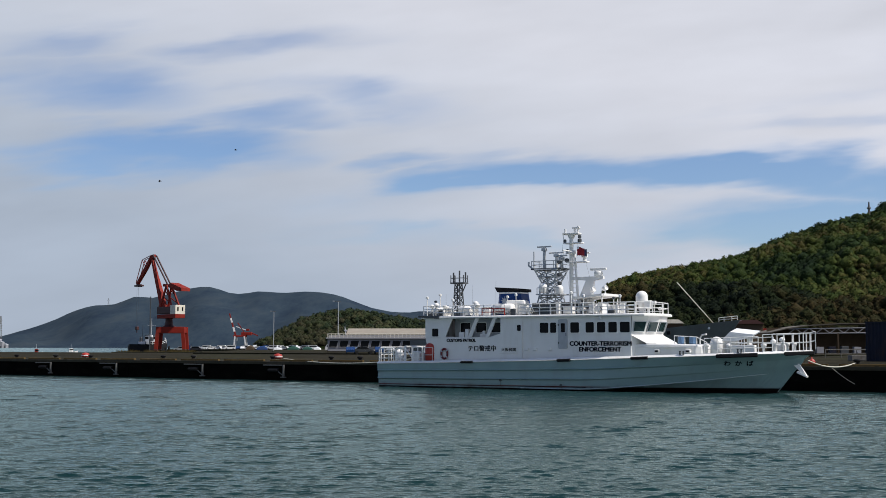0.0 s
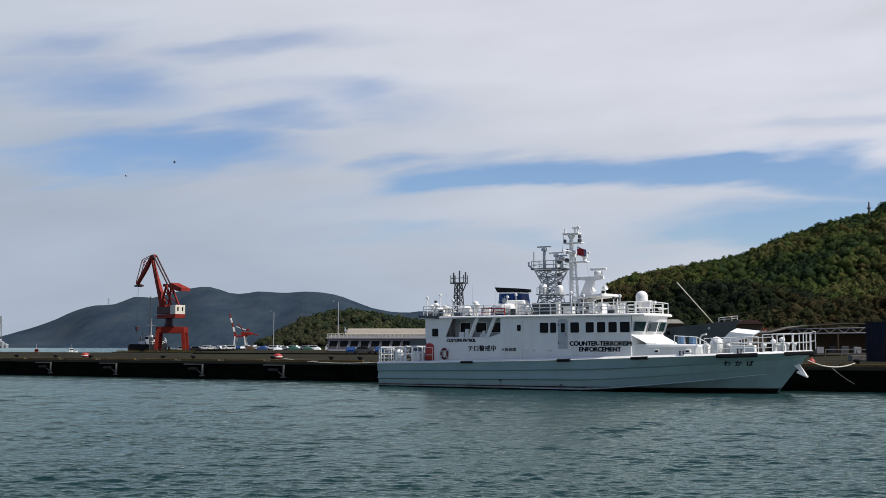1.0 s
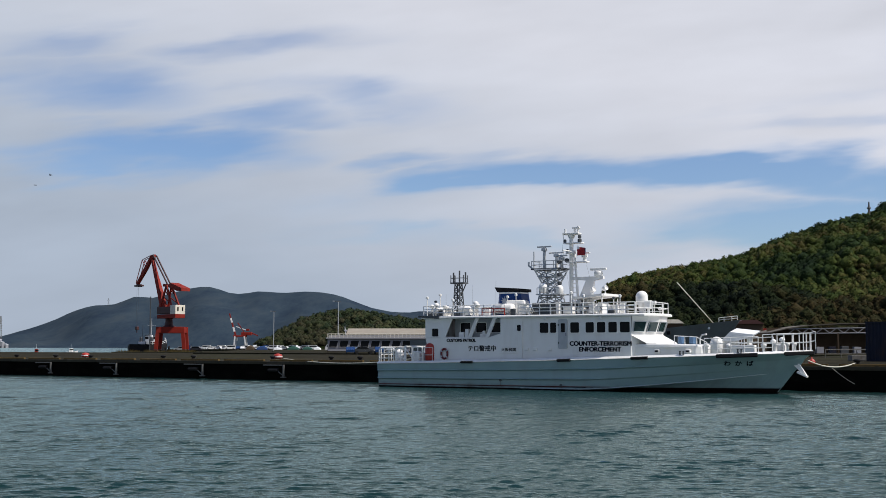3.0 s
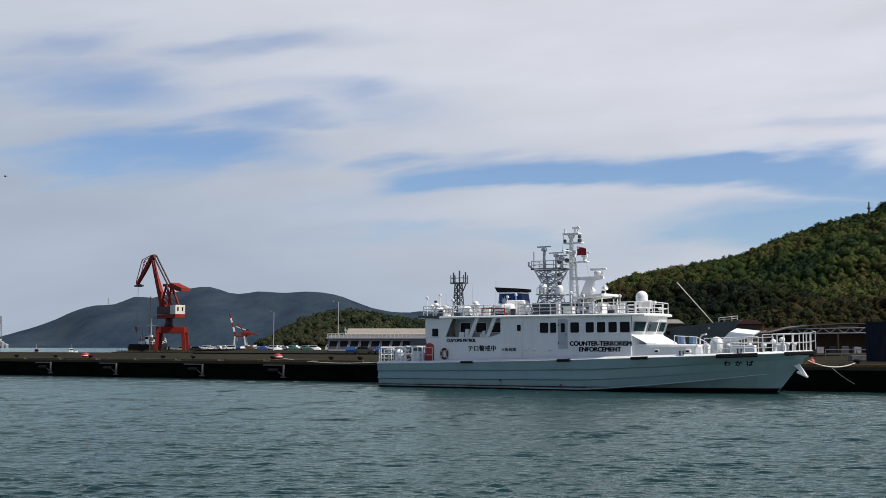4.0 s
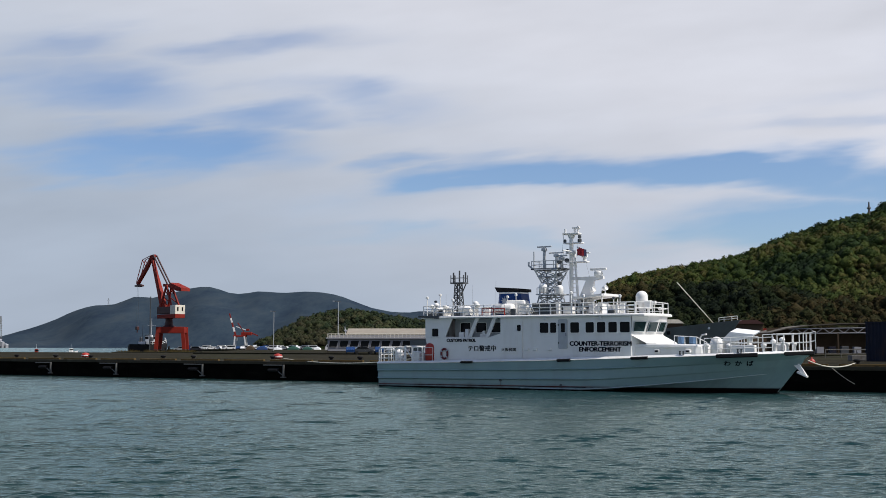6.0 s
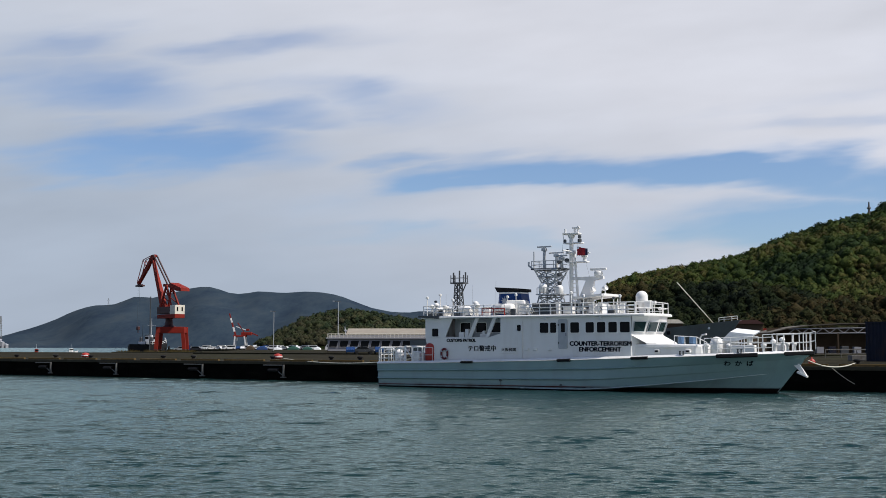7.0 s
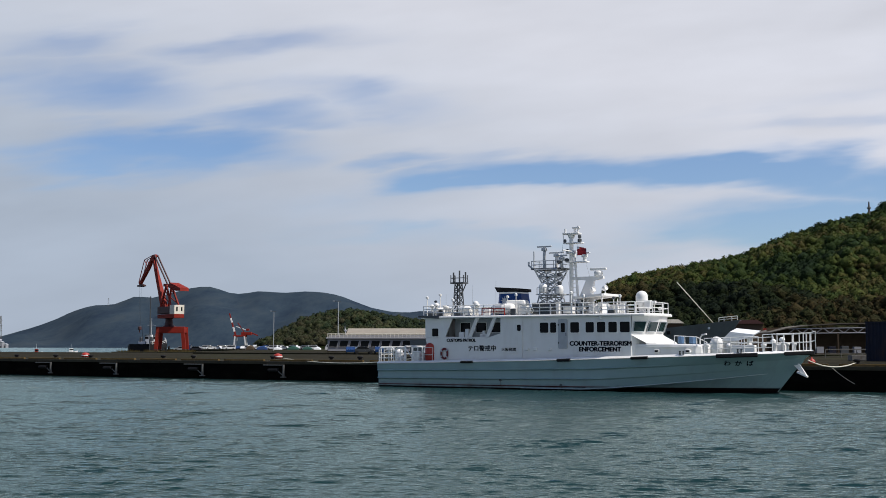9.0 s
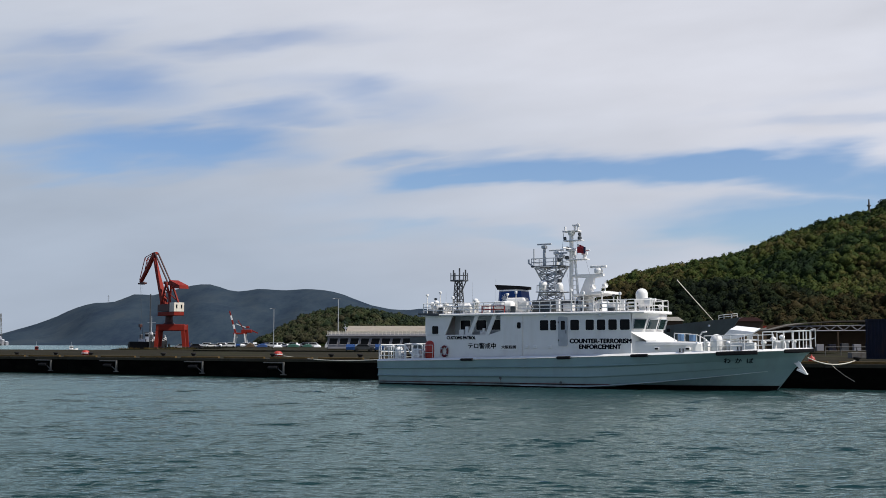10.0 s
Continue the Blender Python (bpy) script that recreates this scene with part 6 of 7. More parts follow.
def make_tug():
    t = thing("tugboat", pose(-87.0, 343, 0, 0, 0, 84), "dark harbour tug with white wheelhouse moored beyond the pier", "boat")
    bm = bm_new()
    rings = []
    for x, b, z in ((-9, 2.6, 4.0), (-7, 3.7, 3.8), (0, 4.0, 3.7), (5, 3.6, 4.3), (8, 2.0, 5.1), (9.4, 0.3, 5.7)):
        rings.append([(x, -b * 0.8, -1.5), (x, -b, 0.4), (x + 0.2, -b * 1.02, z), (x + 0.2, b * 1.02, z), (x, b, 0.4), (x, b * 0.8, -1.5)])
    ring_loft(bm, rings)
    part("hull", bm, RUBBER, t, "black hull")
    part("deckhouse", box(bm_new(), -3.2, 3.6, -1.9, 1.9, 3.6, 4.7, 0.2), RUBBER, t)
    part("deckhouse_roof", box(bm_new(), -3.4, 3.8, -2.1, 2.1, 4.7, 4.82, 0.03), FERRYGREY, t)
    for x_, y_, h_ in ((-4.6, -1.2, 1.1), (-5.4, 0.8, 0.8), (4.6, -0.9, 1.2), (-2.6, -1.2, 2.9), (2.9, 1.2, 2.7), (-6.6, -0.4, 0.9)):
        part("deck_locker", box(bm_new(), x_, x_ + 0.9, y_ - 0.5, y_ + 0.5, 3.6, 3.8 + h_, 0.06), CLOTHWHITE, t)
    part("lifebuoy_rack", box(bm_new(), -1.4, -0.6, -2.02, -1.88, 3.9, 4.6, 0.05), CRANERED, t)
    w = part("wheelhouse", box(bm_new(), 0.4, 3.2, -1.5, 1.5, 4.8, 6.6, 0.2), CLOTHWHITE, t)
    part("window_band", box(bm_new(), 0.35, 3.25, -1.55, 1.55, 5.5, 6.2, 0.05), RUBBER, w)
    part("wheelhouse_roof", box(bm_new(), 0.1, 3.5, -1.8, 1.8, 6.6, 6.75, 0.05), DARKMETAL, w)
    for y in (-1.6, 1.6):
        part("funnel", lathe(bm_new(), [(0.5, 4.2), (0.5, 5.9), (0.42, 6.1)], (-2.4, y, 0), 12), DARKMETAL, t)
    m = part("mast", tube(bm_new(), (1.6, 0, 6.8), (1.6, 0, 11.6), 0.16, 8, 0.06), GREYMETAL, t)
    part("yard", tube(bm_new(), (1.6, -1.2, 9.6), (1.6, 1.2, 9.6), 0.06), GREYMETAL, m)
    part("mast", tube(bm_new(), (-5.5, 0, 2.4), (-5.5, 0, 9.6), 0.15, 8, 0.06), DARKMETAL, t)
    for x in (-6, -3, 0, 3, 6):
        for s in (-1, 1):
            part("tyre_fender", lathe(bm_new(), [(0.3, -0.15), (0.55, -0.15), (0.55, 0.15), (0.3, 0.15)], n=12), RUBBER, t).matrix_basis = pose(x, s * 3.95, 2.9, 90, 0, 0)
    rl = [(-9, -2.4, 4.0), (-7, -3.5, 3.8), (0, -3.8, 3.7), (5, -3.4, 4.3), (8, -1.9, 5.1)]
    rail("bulwark_rail", rl, 0.9, 2, 0.05, parent=t)
    part("winch", lathe(bm_new(), [(0.2, -0.8), (0.7, -0.8), (0.7, -0.7), (0.4, -0.7), (0.4, 0.7), (0.7, 0.7), (0.7, 0.8), (0.2, 0.8)], (0, 0, 0), 12), WHITE, t).matrix_basis = pose(5.6, 0, 5.0, 90, 0, 0)


make_tug()


def make_small_crane():
    c = thing("jib_crane", spot(-91.5, 520, GZ, 0), "small red and white striped jib crane", "crane")
    for x, y in ((-2.2, -2), (-2.2, 2), (3.4, -2), (3.4, 2)):
        part("leg", beam(bm_new(), (x, y, 0), (x * 0.75, y, 6.0), 0.5), WHITE, c)
    part("deck", box(bm_new(), -2.4, 3.2, -2.0, 2.0, 5.7, 6.4, 0.1), CRANERED, c)
    part("house", box(bm_new(), 1.0, 5.6, -1.4, 1.4, 6.4, 7.8, 0.15), CRANERED, c)
    part("lamp_housing", box(bm_new(), 3.0, 4.4, -0.7, 0.7, 8.4, 9.3, 0.1), CRANERED, c)
    for k in range(6):
        a, b = k / 6, (k + 1) / 6
        p, q = Vector((-1.0, 0, 4.0)), Vector((-4.6, 0, 16.2))
        part("jib_section", beam(bm_new(), p.lerp(q, a), p.lerp(q, b), 0.8 - 0.06 * k), CRANERED if k % 2 else WHITE, c)
    part("stay", beam(bm_new(), (-1.6, 0, 10.4), (3.4, 0, 8.6), 0.35), WHITE, c)
    part("stay", beam(bm_new(), (3.0, 0, 6.4), (-0.8, 0, 12.0), 0.35), CRANERED, c)
    part("tail", beam(bm_new(), (5.5, 0, 7.4), (8.4, 0, 6.2), 0.5), CRANERED, c)


make_small_crane()

CARWHITE = mat("white_car_paint", (0.78, 0.78, 0.77), 0.25, var=0.04, coat=0.5)
CARBLUE = mat("blue_car_paint", (0.015, 0.045, 0.14), 0.25, var=0.05, coat=0.5)
CARDARK = mat("dark_car_paint", (0.03, 0.032, 0.036), 0.25, var=0.05, coat=0.5)
CARSILVER = mat("silver_car_paint", (0.42, 0.43, 0.44), 0.3, 0.4, var=0.05, coat=0.5)
CARGREEN = mat("green_tarpaulin", (0.02, 0.075, 0.055), 0.8, var=0.15)


def make_car(m, kind, paint, colour):
    name = {"car": "car", "van": "van", "truck": "truck"}[kind]
    t = thing(name, m, f"{colour} {name} parked on the pier", name, "parked vehicles")
    prof = {"car": [(-2.1, 0.35), (-2.15, 0.85), (-1.7, 0.95), (-1.2, 1.42), (0.5, 1.45), (1.2, 0.98), (2.0, 0.85), (2.1, 0.4)],
            "van": [(-2.3, 0.35), (-2.35, 1.1), (-2.25, 1.95), (0.9, 1.98), (1.7, 1.2), (2.3, 1.0), (2.35, 0.4)],
            "truck": [(0.6, 0.45), (0.6, 2.1), (1.7, 2.1), (2.3, 1.2), (2.35, 0.45)]}[kind]
    body = part("body", prism(bm_new(), prof, -0.85, 0.85), paint, t)
    if kind == "truck":
        part("load_bed", box(bm_new(), -2.6, 0.5, -0.95, 0.95, 0.75, 1.3, 0.04), CARWHITE, t)
        part("chassis", box(bm_new(), -2.5, 2.0, -0.5, 0.5, 0.4, 0.75), CARDARK, t)
        g = [(0.9, 1.35), (0.9, 1.95), (1.6, 1.95), (1.95, 1.35)]
    elif kind == "van":
        g = [(-2.0, 1.2), (-2.0, 1.8), (0.85, 1.82), (1.45, 1.22)]
    else:
        g = [(-1.5, 0.98), (-1.1, 1.36), (0.45, 1.38), (1.0, 1.0)]
    part("side_glass", prism(bm_new(), g, -0.87, 0.87), GLASS, body)
    for x in (-1.4, 1.4):
        for y in (-0.8, 0.8):
            w = part("wheel", lathe(bm_new(), [(0.2, -0.1), (0.33, -0.1), (0.35, 0), (0.33, 0.1), (0.2, 0.1)], n=14), TYRE, t)
            w.matrix_basis = pose(x, y, 0.35, 90, 0, 0)
    for y in (-0.6, 0.6):
        part("headlight", box(bm_new(), prof[-1][0] - 0.12, prof[-1][0] + 0.02, y - 0.15, y + 0.15, 0.6, 0.75, 0.02), CLOTHWHITE, t)
    return t


def park_vehicles():
    rng = random.Random(21)
    kinds = [("car", CARWHITE, "white"), ("van", CARWHITE, "white"), ("car", CARBLUE, "blue"), ("car", CARSILVER, "silver"), ("truck", CARWHITE, "white"), ("car", CARDARK, "black"), ("van", CARBLUE, "blue")]
    protos = {}
    order = [0, 1, 0, 0, 3, 1, 0, 4, 0, 1, 3, 0, 2, 6, 1, 0, 5, 0, 0, 1, 3, 0]
    for row, (y0, xa, xb, n) in enumerate(((492, -100, -54, 16), (508, -106, -56, 18), (338, -77, -71, 3), (232, -19, -9, 4))):
        for i in range(n):
            k = order[(i * 3 + row * 5) % len(order)]
            x = xa + (xb - xa) * (i + 0.5) / n + rng.uniform(-0.6, 0.6)
            m = spot(x, y0 + rng.uniform(-4, 4), GZ, rng.choice((0, 180, 20, 90, 160)) + rng.uniform(-8, 8))
            if row == 3:
                k = (2, 5, 2, 3)[i]
            if k in protos:
                copy_thing(protos[k], m)
            else:
                protos[k] = make_car(m, *kinds[k])
    make_car(spot(-31.2, 330, GZ, 178), "truck", CARWHITE, "white")


park_vehicles()


def make_piles():
    for x, y, w, h, m, lab in ((-73, 468, 5.5, 2.6, CARBLUE, "blue tarpaulin over stacked goods on the pier"), (-61, 472, 6.0, 2.4, CARGREEN, "green tarpaulin over stacked goods on the pier"),
                               (-66.5, 466, 4.5, 1.8, CLOTHWHITE, "white tarpaulin over stacked goods on the pier"), (-55, 470, 5.0, 2.2, CARGREEN, "green tarpaulin over stacked goods on the pier"),
                               (-79, 475, 4.0, 3.0, SHEDWALL, "brown heap of timber on the pier"), (-50.5, 466, 3.6, 1.8, CLOTHWHITE, "white tarpaulin over stacked goods on the pier")):
        t = thing("covered_pile", spot(x, y), lab, "pile", "covered piles")
        bm = bm_new()
        n, w, h = 12, w * 0.75, h * 0.62
        rings = []
        for k in range(n + 1):
            f = k / n
            hh = h * (0.55 + 0.45 * math.sin(math.pi * f)) * (1 + 0.12 * noise.noise(Vector((k * 0.7, x, y))))
            xx = (f - 0.5) * w
            rings.append([(xx, -1.4, 0.12), (xx, -1.2, hh * 0.75), (xx, -0.5, hh), (xx, 0.5, hh), (xx, 1.2, hh * 0.75), (xx, 1.4, 0.12)])
        ring_loft(bm, rings)
        part("tarpaulin", bm, m, t)
        part("pallet", box(bm_new(), -w / 2 + 0.1, w / 2 - 0.1, -1.3, 1.3, 0, 0.12), SHEDWALL, t)


make_piles()


def make_pole(x, y, top, arm):
    t = thing("street_lamp", spot(x, y), "tall slim grey lamp post on the pier", "lamp post", "lamp posts")
    part("pole", tube(bm_new(), (0, 0, 0), (0, 0, top - GZ), 0.13, 10, 0.08), GREYMETAL, t)
    part("arm", tube(bm_new(), (-arm * 0.7, 0, top - GZ + 0.1), (arm, 0, top - GZ + 0.15), 0.06), FENDERSTEEL, t)
    part("lamp_head", box(bm_new(), min(arm, arm * 1.6), max(arm, arm * 1.6), -0.15, 0.15, top - GZ + 0.05, top - GZ + 0.25, 0.05), GREYMETAL, t)
    part("base_plate", lathe(bm_new(), [(0.35, 0), (0.35, 0.2), (0.18, 0.3)], n=10), CONCRETE, t)


make_pole(-27.2, 300, 14.9, -0.9)
make_pole(-48.3, 330, 13.2, -0.7)


def make_terminal():
    t = thing("terminal_building", spot(-17.2, 282), "low grey terminal building with a row of slanting dark windows", "building")
    x0, x1 = -10.9, 14.0
    part("wall", box(bm_new(), x0, x1, 0, 9, 0, 3.3, 0.05), FERRYGREY, t)
    part("plinth", box(bm_new(), x0 - 0.1, x1 + 0.1, -0.15, 9.1, 0, 0.35), CONCRETE, t)
    part("roof", box(bm_new(), x0 - 0.4, x1 + 0.4, -0.4, 9.4, 3.3, 3.62, 0.05), FERRYGREY, t)
    bm = bm_new()
    for k in range(27):
        x = x0 + (x1 - x0) * k / 26
        tube(bm, (x, -0.3, 3.6), (x, -0.3, 4.55), 0.05, 5)
    for z in (3.95, 4.25, 4.55):
        tube(bm, (x0, -0.3, z), (x1, -0.3, z), 0.05, 5)
    part("roof_rail", bm, CREAM, t)
    part("parapet", box(bm_new(), x0 + 0.2, x1, 0.6, 0.9, 3.62, 4.3), FERRYGREY, t)
    for k in range(9):
        x = x0 + 0.2 + k * 2.55
        w = part("window", prism(bm_new(), [(x, 1.3), (x + 2.0, 1.3), (x + 2.4, 2.85), (x + 0.35, 2.85)], -0.06, 0.1), GLASS, t)
        bm = bm_new()
        pts = [(x, -0.06, 1.3), (x + 2.0, -0.06, 1.3), (x + 2.4, -0.06, 2.85), (x + 0.35, -0.06, 2.85)]
        pipe(bm, pts + pts[:1], 0.07, 5)
        part("window_frame", bm, FERRYGREY, w)
    part("mast", tube(bm_new(), (-6.6, 3, 3.6), (-7.0, 3, 6.4), 0.12, 6, 0.05), CLOTHWHITE, t)
    part("loudhailer", lathe(bm_new(), [(0.1, 0), (0.5, 0.5), (0.52, 0.55)], (-6.8, 3, 5.0), 10), CLOTHWHITE, t)
    # long shed behind, with a pale tin roof
    s = thing("storage_shed", spot(-9, 318), "long low storage shed with a pale tin roof", "shed")
    part("wall", box(bm_new(), -17, 16, 0, 14, 0, 4.6), SHEDWALL, s)
    bm = bm_new()
    prism(bm, [(-0.8, 4.6), (-0.8, 4.8), (7, 6.5), (14.8, 4.8), (14.8, 4.6), (7, 6.25)], -17.6, 16.6, axis="x")
    part("roof", bm, ROOFTIN, s)


make_terminal()


def make_right_shed():
    s = thing("open_shed", spot(66, 232, GZ, -4), "wide open-fronted quay shed with trussed eaves and brown walls", "shed")
    L_ = 44.0
    prof = [(-0.6, 4.3), (2.5, 5.1), (7.0, 5.75), (13, 6.1), (L_ * 0.45, 6.15), (L_, 6.1), (L_, 5.9), (L_ * 0.45, 5.95), (13, 5.9), (7.0, 5.55), (2.5, 4.9), (-0.6, 4.15)]
    part("roof", prism(bm_new(), prof, -1.2, 16), SHEDROOF, s)
    bm = bm_new()
    tube(bm, (0, -1.0, 4.0), (L_, -1.0, 4.35), 0.1, 6)
    tube(bm, (3, -1.0, 4.95), (L_, -1.0, 5.55), 0.1, 6)
    for k in range(15):
        x = 3 + k * 2.7
        tube(bm, (x, -1.0, 4.05 + 0.008 * x), (x + 1.35, -1.0, 5.0 + 0.013 * x), 0.08, 5)
        tube(bm, (x + 1.35, -1.0, 5.0 + 0.013 * x), (x + 2.7, -1.0, 4.05 + 0.008 * x), 0.08, 5)
    part("eaves_truss", bm, FERRYGREY, s)
    part("back_wall", box(bm_new(), 0.2, L_, 6, 6.3, 0, 5.3), SHEDWALL, s)
    for k in range(8):
        part("post", box(bm_new(), 0.3 + k * 6.1, 0.6 + k * 6.1, -1.1, -0.8, 0, 4.1), SHEDWALL, s)
    rng = random.Random(5)
    for k in range(9):
        x = 6 + k * 2.4
        b = thing("crate", spot(66 + x, 229.5 - x * 0.07, GZ), "dark stacked crate under the shed", "crate", "crates under the shed")
        h = rng.uniform(0.8, 1.6)
        part("body", box(bm_new(), -0.7, 0.7, -0.5, 0.5, 0.1, h, 0.05), (DARKMETAL, FERRYGREY, CONTAINER)[k % 3], b)
        part("pallet", box(bm_new(), -0.75, 0.75, -0.55, 0.55, 0, 0.1), SHEDWALL, b)
    # pipe rail before the shed
    f = thing("pipe_rail", spot(49.5, 150, GZ, -2), "pale pipe guard rail on the quay apron", "guard rail")
    part("top_rail", tube(bm_new(), (0, 0, 1.1), (12, 0, 1.1), 0.05), FENDERSTEEL, f)
    part("mid_rail", tube(bm_new(), (0, 0, 0.6), (12, 0, 0.6), 0.04), FENDERSTEEL, f)
    for k in range(7):
        part("post", tube(bm_new(), (k * 2, 0, 0), (k * 2, 0, 1.1), 0.05), FENDERSTEEL, f)
    b = thing("concrete_block", spot(43.2, 122), "pale concrete ballast block on the quay", "block")
    part("body", box(bm_new(), -0.2, 1.4, 0, 1.2, 0, 0.6, 0.05), FENDERSTEEL, b)
    part("lifting_eye", tube(bm_new(), (0.6, 0.5, 0.7), (0.6, 0.5, 0.9), 0.05), DARKMETAL, b)
    # dark blue store on the quay
    c = thing("shipping_container", spot(42.55, 116.5, GZ, -32.3), "tall dark blue corrugated steel container on the quay", "container")
    bm = bm_new()
    n = 34
    pts = []
    for k in range(n):
        x = 0.15 + k * 0.35
        pts += [(x, 0.0), (x + 0.10, 0.06), (x + 0.2, 0.06), (x + 0.3, 0.0)]
    lo = [bm.verts.new((x, y, 0.12)) for x, y in pts]
    hi = [bm.verts.new((x, y, 3.85)) for x, y in pts]
    for i in range(len(pts) - 1):
        bm.faces.new((lo[i], lo[i + 1], hi[i + 1], hi[i]))
    part("front_side", bm, CONTAINER, c)
    part("body", box(bm_new(), 0.02, 12.1, 0.08, 2.4, 0.1, 3.86), CONTAINER, c)
    for x in (0, 12.0):
        for y in (-0.04, 2.36):
            part("corner_post", box(bm_new(), x, x + 0.16, y, y + 0.16, 0, 3.98, 0.02), CONTAINER, c)
    for z in (0.0, 3.84):
        part("side_rail", box(bm_new(), 0.1, 12.05, -0.03, 0.1, z, z + 0.14), CONTAINER, c)
    o = thing("marker_buoy", quay_place(33.9, QE + 0.55), "orange round marker buoy on the quay", "buoy")
    part("float", lathe(bm_new(), [(0.05, 0.0), (0.2, 0.05), (0.27, 0.25), (0.27, 0.35), (0.18, 0.52), (0.05, 0.58), (0.04, 0.7)], n=14), ORANGE, o, smooth=True)
    # far roofs under the hill
    for x, y, w, h, m, lab in ((89, 336, 8, 11.0, CRANEDARK, "dark red tin-roofed shed under the hill"), (95, 337, 6, 8.6, CRANERED, "small red-roofed shed under the hill"), (66.5, 334, 5.5, 11.1, CREAM, "cream-roofed store behind the grey ship")):
        hs = thing("store_house", spot(x, y), lab, "house")
        part("wall", box(bm_new(), -w / 2, w / 2, 0, 8, 0, h - 3), SHEDWALL, hs)
        part("roof", prism(bm_new(), [(-w / 2 - 0.4, h - 3), (-w / 4, h - GZ), (w / 4, h - GZ), (w / 2 + 0.4, h - 3)], -0.5, 8.5), m, hs)


make_right_shed()


def make_grey_ship():
    t = thing("grey_ship", QUAY @ pose(0, 101, 0), "naval grey ship with raked bow moored behind the pier", "ship")
    bm = bm_new()
    rings = []
    bow = GS_BOW
    for x, b, z in ((bow - 62, 4.2, 4.6), (bow - 40, 5.2, 4.7), (bow - 22, 5.0, 5.4), (bow - 12, 3.9, 6.3), (bow - 5, 2.0, 7.1), (bow - 1.5, 0.8, 7.5), (bow, 0.12, 7.7)):
        k = 0.0 if x < bow - 20 else (x - bow + 20) / 20
        rings.append([(x - 7 * k, -b * 0.5 * (1 - k) - 0.02, -2), (x - 5 * k, -b * (0.95 - 0.6 * k), 0.6), (x, -b, z), (x, b, z), (x - 5 * k, b * (0.95 - 0.6 * k), 0.6), (x - 7 * k, b * 0.5 * (1 - k) + 0.02, -2)])
    ring_loft(bm, rings)
    part("hull", bm, GREYSHIP, t)
    part("superstructure", box(bm_new(), bow - 48, bow - 24, -3.2, 3.2, 4.6, 5.4, 0.2), GREYSHIP, t)
    rl = [(bow - 3.2, -1.1, 7.3), (bow - 2.4, -0.9, 7.4), (bow - 1.2, -0.6, 7.5), (bow - 0.4, -0.2, 7.6)]
    rail("bow_rail", rl, 0.7, 2, 0.05, parent=t)
    part("derrick", tube(bm_new(), GS_BOOM[0], GS_BOOM[1], 0.09, 6, 0.06), CREAM, t, "slanting pale derrick boom")
    for x, z in ((bow - 13.2, 5.55), (bow - 12.1, 5.6), (bow - 11.0, 5.65)):
        b_ = part("hull_mark", box(bm_new(), x, x + 0.65, -4.32, -4.1, z - 0.35, z + 0.2), RUBBER, t, "dark unreadable lettering bar")
    for x in (bow - 6.5, bow - 4.4):
        part("hawse_light", lathe(bm_new(), [(0.05, 0), (0.2, 0.02), (0.2, 0.1), (0.05, 0.12)], n=8), CLOTHWHITE, t).matrix_basis = pose(x, -2.45 - (bow - 4.4 - x) * -0.2, 6.3, 90, 0, 0)


GS_BOW = -2.26
GS_BOOM = [(-12.95, 0.0, 14.1), (-6.54, 0.0, 6.93)]
make_grey_ship()


def make_boats():
    for x, y, ln, rz, m, lab in ((-147, 420, 3.6, 5, CRANERED, "small open fishing boat with a red wheelhouse on the bay"), (-168, 525, 5.2, 0, WHITE, "white motor boat running across the bay")):
        t = thing("fishing_boat" if m is CRANERED else "motor_boat", pose(x, y, 0, 0, 0, rz), lab, "boat")
        bm = bm_new()
        rings = [[(px_ * ln, -b, 0.9 + 0.5 * k), (px_ * ln, -b * 0.7, -0.3), (px_ * ln, b * 0.7, -0.3), (px_ * ln, b, 0.9 + 0.5 * k)] for px_, b, k in ((-0.5, 0.9, 0), (-0.1, 1.0, 0), (0.25, 0.8, 0.4), (0.5, 0.08, 1.0))]
        ring_loft(bm, rings)
        part("hull", bm, WHITE, t)
        part("wheelhouse", box(bm_new(), -0.25 * ln, 0.05 * ln, -0.6, 0.6, 0.9, 2.4, 0.1), m, t)
        part("window", box(bm_new(), -0.2 * ln, 0.06 * ln, -0.62, 0.62, 1.6, 2.1), GLASS, t)
        part("mast", tube(bm_new(), (-0.1 * ln, 0, 2.4), (-0.1 * ln, 0, 4.2), 0.05), GREYMETAL, t)


make_boats()


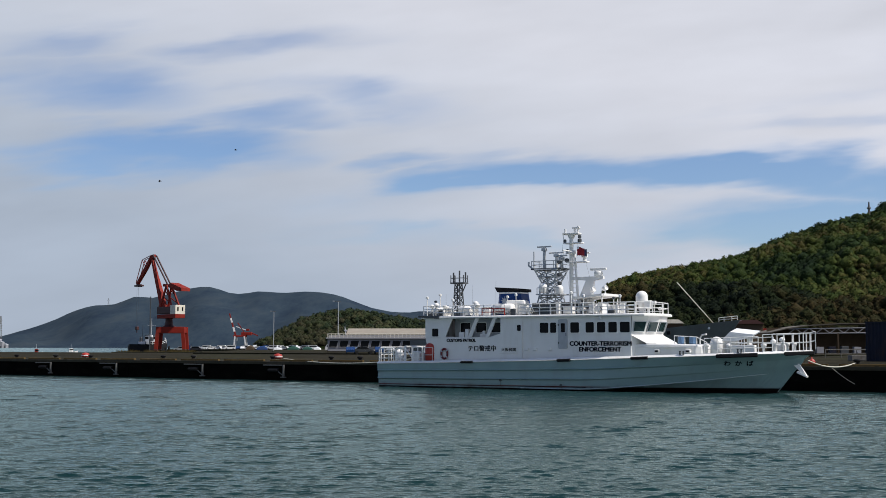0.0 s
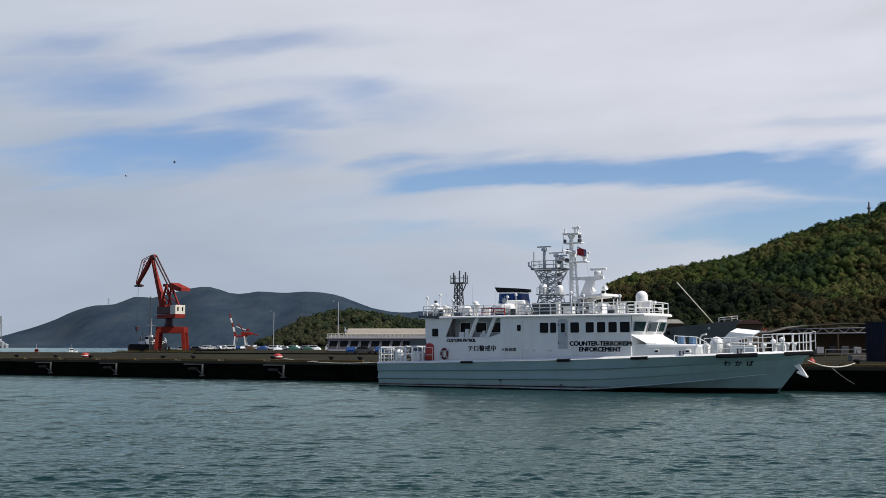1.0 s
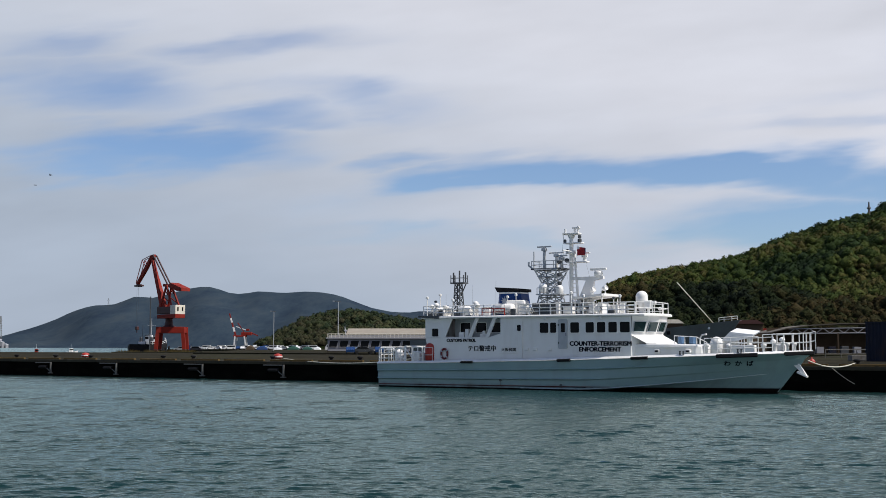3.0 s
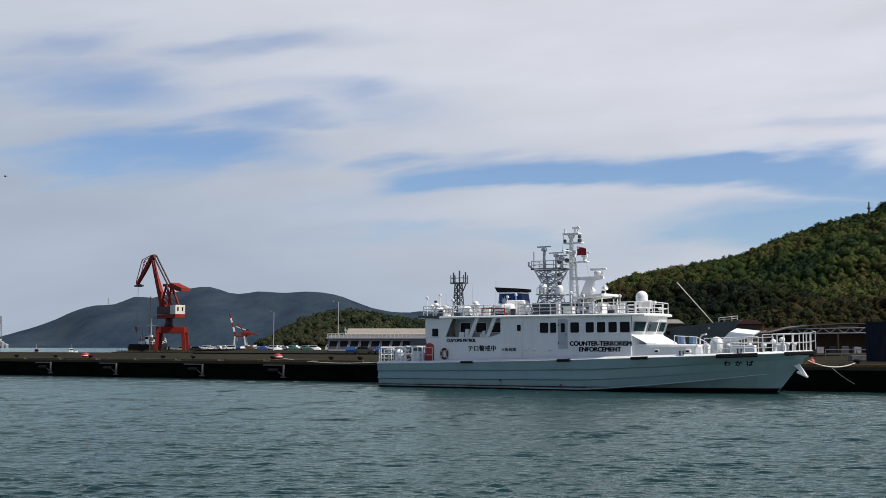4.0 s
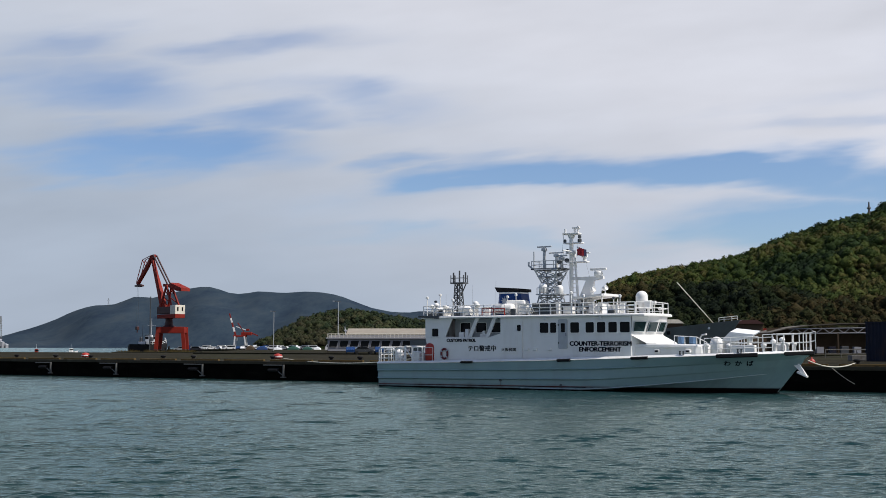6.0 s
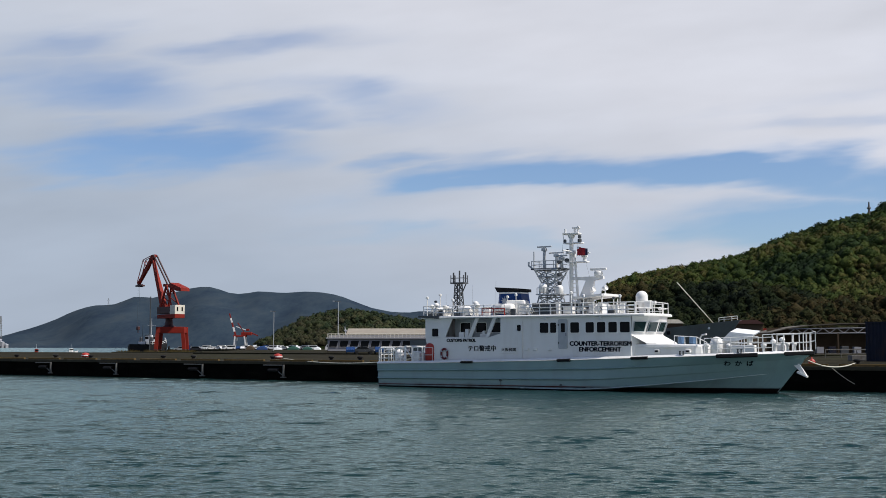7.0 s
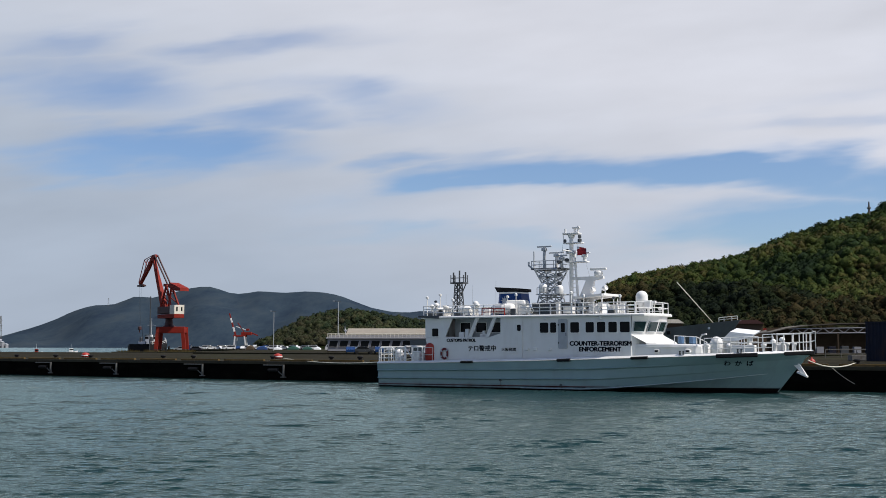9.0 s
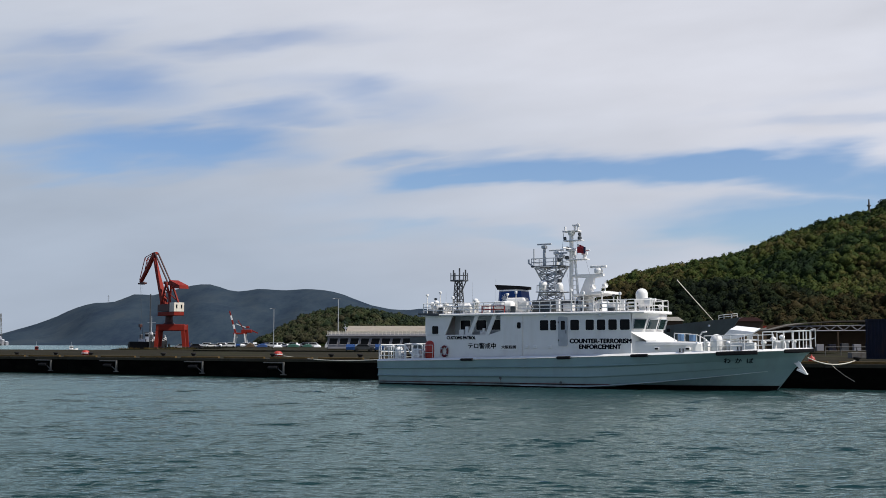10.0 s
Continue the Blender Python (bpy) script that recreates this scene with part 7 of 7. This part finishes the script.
def make_far_things():
    # towers and pale buildings on the far shore, a mast on the hill
    for x, y, h in ((-918, 2400, 66), (-965, 3330, 150 + 14)):
        t = thing("pylon", pose(x, y, 0 if y < 3000 else 118), "grey lattice transmission pylon on the far shore", "pylon", "pylons")
        part("tower", lattice(bm_new(), (0, 0), *((3.4, 0.7, 0, h, 7, 0.14) if y < 3000 else (2.0, 0.5, 0, 24, 6, 0.05))), FENDERSTEEL, t)
        for f in (0.7, 0.85):
            hh = (h if y < 3000 else 24) * f
            part("crossarm", tube(bm_new(), (-4, 0, hh), (4, 0, hh), 0.14, 5), FENDERSTEEL, t)
    rng = random.Random(8)
    for k in range(7):
        x = -925 + k * 5.5
        h = 6 + 12 * math.exp(-((k - 3) / 2.2) ** 2) + rng.uniform(-2, 2)
        t = thing("warehouse", pose(x, 2350 + rng.uniform(-10, 10), 0), "pale grey harbour building on the far shore", "building", "buildings on the far shore")
        part("block", box(bm_new(), -3.4, 3.4, 0, 12, -0.5, h, 0.2), FERRYGREY, t)
        part("roof", prism(bm_new(), [(-3.8, h), (0, h + 2), (3.8, h)], -0.4, 12.4), GREYMETAL, t)
        part("door", box(bm_new(), -1.5, 1.5, -0.1, 0.2, 0, 3.5), DARKMETAL, t)
    z = hill_z(RIGHT, 345, 600, 800, 221.0, 596, 7.0, 1.5, 0.85)
    t = thing("hill_tower", pose(221.4, 596, z - 1.2), "slim pale tower on the wooded hilltop", "tower")
    part("shaft", tube(bm_new(), (0, 0, 0), (0, 0, 9.0), 0.75, 10, 0.35), FENDERSTEEL, t)
    part("platform", lathe(bm_new(), [(0.5, 5.2), (1.1, 5.5), (1.1, 6.0), (0.5, 6.2)], n=10), FENDERSTEEL, t)


make_far_things()


# ---- flag and birds ----
def make_flag():
    t = thing("signal_flag", QUAY @ pose(17.22, -0.25, 11.0), "red and navy signal flag fluttering on the mast", "flag")
    strips = []
    for k in range(5):
        bm = bm_new()
        h0, h1 = 0.36 - 0.02 * k, 0.36 - 0.02 * (k + 1)
        ring_loft(bm, [[(x, y, z) for y, z in ((-0.012, -h), (0.012, -h), (0.012, h), (-0.012, h))] for x, h in ((0, h0), (0.19, h1))])
        s = part("cloth_strip", bm, FLAGBLUE if k == 4 else FLAGRED, t)
        if k == 0:
            part("white_corner", box(bm_new(), 0.0, 0.19, -0.02, 0.02, 0.16, 0.362), CLOTHWHITE, s)
        strips.append(s)
    part("toggle_line", tube(bm_new(), (0, 0, -0.5), (0, 0, 0.55), 0.015, 5), CLOTHWHITE, t)
    return strips


flag_strips = make_flag()


def make_bird():
    t = thing("bird", pose(-40, 200, 36), "dark bird flying across the sky", "bird", "birds")
    bm = bm_new()
    ring_loft(bm, [[(x, r * math.cos(a), z + r * math.sin(a)) for a in [2 * math.pi * i / 8 for i in range(8)]] for x, r, z in ((-0.34, 0.015, 0.02), (-0.22, 0.05, 0.01), (-0.05, 0.10, 0), (0.12, 0.09, 0.01), (0.22, 0.06, 0.04), (0.30, 0.055, 0.05), (0.37, 0.01, 0.04))])
    part("body", bm, FEATHER, t, smooth=True)
    wings = []
    for s in (-1, 1):
        bm = bm_new()
        ring_loft(bm, [[(x0, s * y, z), (x1, s * y, z), (x1, s * y, z + 0.02), (x0, s * y, z + 0.025)] for y, x0, x1, z in ((0.04, -0.12, 0.14, 0), (0.25, -0.10, 0.16, 0.03), (0.48, -0.14, 0.08, 0.03), (0.62, -0.20, -0.10, 0.02))])
        wings.append(part("wing", bm, FEATHER, t))
    bm = bm_new()
    prism(bm, [(-0.50, 0.01), (-0.3, 0.0), (-0.3, 0.03), (-0.50, 0.03)], -0.09, 0.09)
    part("tail", bm, FEATHER, t)
    for o in t.children:
        for v in o.data.vertices:
            v.co *= 0.72
    return t, wings


bird_a = make_bird()
bird_b = make_bird()
BIRD_A = [(0.0, -36.3, 37.63), (0.5, -41.6, 36.63), (1.0, -47.0, 35.43), (1.5, -52.8, 34.23), (2.0, -58.9, 33.33), (2.3, -62.6, 32.73), (2.5, -65.0, 32.39), (2.7, -67.6, 31.94), (3.2, -73.6, 31.24), (3.8, -80.9, 30.94), (5.0, -96.2, 31.24), (7.0, -121.9, 32.24), (10.0, -160.5, 34.23)]
BIRD_B = [(0.0, -49.5, 32.04), (0.5, -52.4, 32.43), (1.0, -55.4, 33.03), (1.5, -58.7, 33.53), (2.0, -61.7, 33.48), (2.3, -63.5, 33.33), (2.5, -64.8, 33.28), (2.7, -66.4, 33.28), (3.2, -70.1, 33.03), (3.8, -74.8, 32.83), (4.0, -76.5, 32.93), (5.0, -85.4, 33.63), (7.0, -103.2, 34.23), (10.0, -129.9, 35.23)]


def motions():
    walk(water_sheet, [(0.0, pose(0, 0, 0)), (5.0, pose(-1.6, -4.0, 0)), (10.0, pose(-3.2, -8.0, 0))])
    # the crane slews slowly in the second half
    walk(crane_upper, [(t, pose(0, 0, -1.87, 0, 0, a)) for t, a in ((0, 131), (4.0, 131), (5.5, 130.9), (7.0, 129.8), (8.0, 129.1), (9.0, 128.1), (10.0, 127.3))])
    # flag: strips follow one another like a chain in the wind
    n = 50
    for k, s in enumerate(flag_strips):
        rows = []
        for i in range(n + 1):
            t = 10.0 * i / n
            x = y = z = 0.0
            ang = 0.0
            for j in range(k + 1):
                ang = -8 + 34 * math.sin(2 * math.pi * 0.83 * t - 1.05 * j + 0.6 * math.sin(1.7 * t)) * (0.35 + 0.2 * j) + 10 * math.sin(2.9 * t + j)
                if j < k:
                    x += 0.185 * math.cos(radians(ang))
                    y += 0.185 * math.sin(radians(ang))
                    z -= 0.03 + 0.02 * math.sin(1.3 * t + 0.5 * j)
            rows.append((t, pose(x, y, z, 0, 0, ang)))
        walk(s, rows)
    for (b, wings), path, ph in ((bird_a, BIRD_A, 0.0), (bird_b, BIRD_B, 1.3)):
        walk(b, [(t, pose(x, 200, z, 0, 0, 176)) for t, x, z in path])
        for s, w in zip((-1, 1), wings):
            walk(w, [(i * 0.1, pose(0, 0, 0.03, s * (8 + 26 * math.sin(i * 0.1 * 2 * math.pi * 2.3 + ph)), 0, 0)) for i in range(101)])


motions()
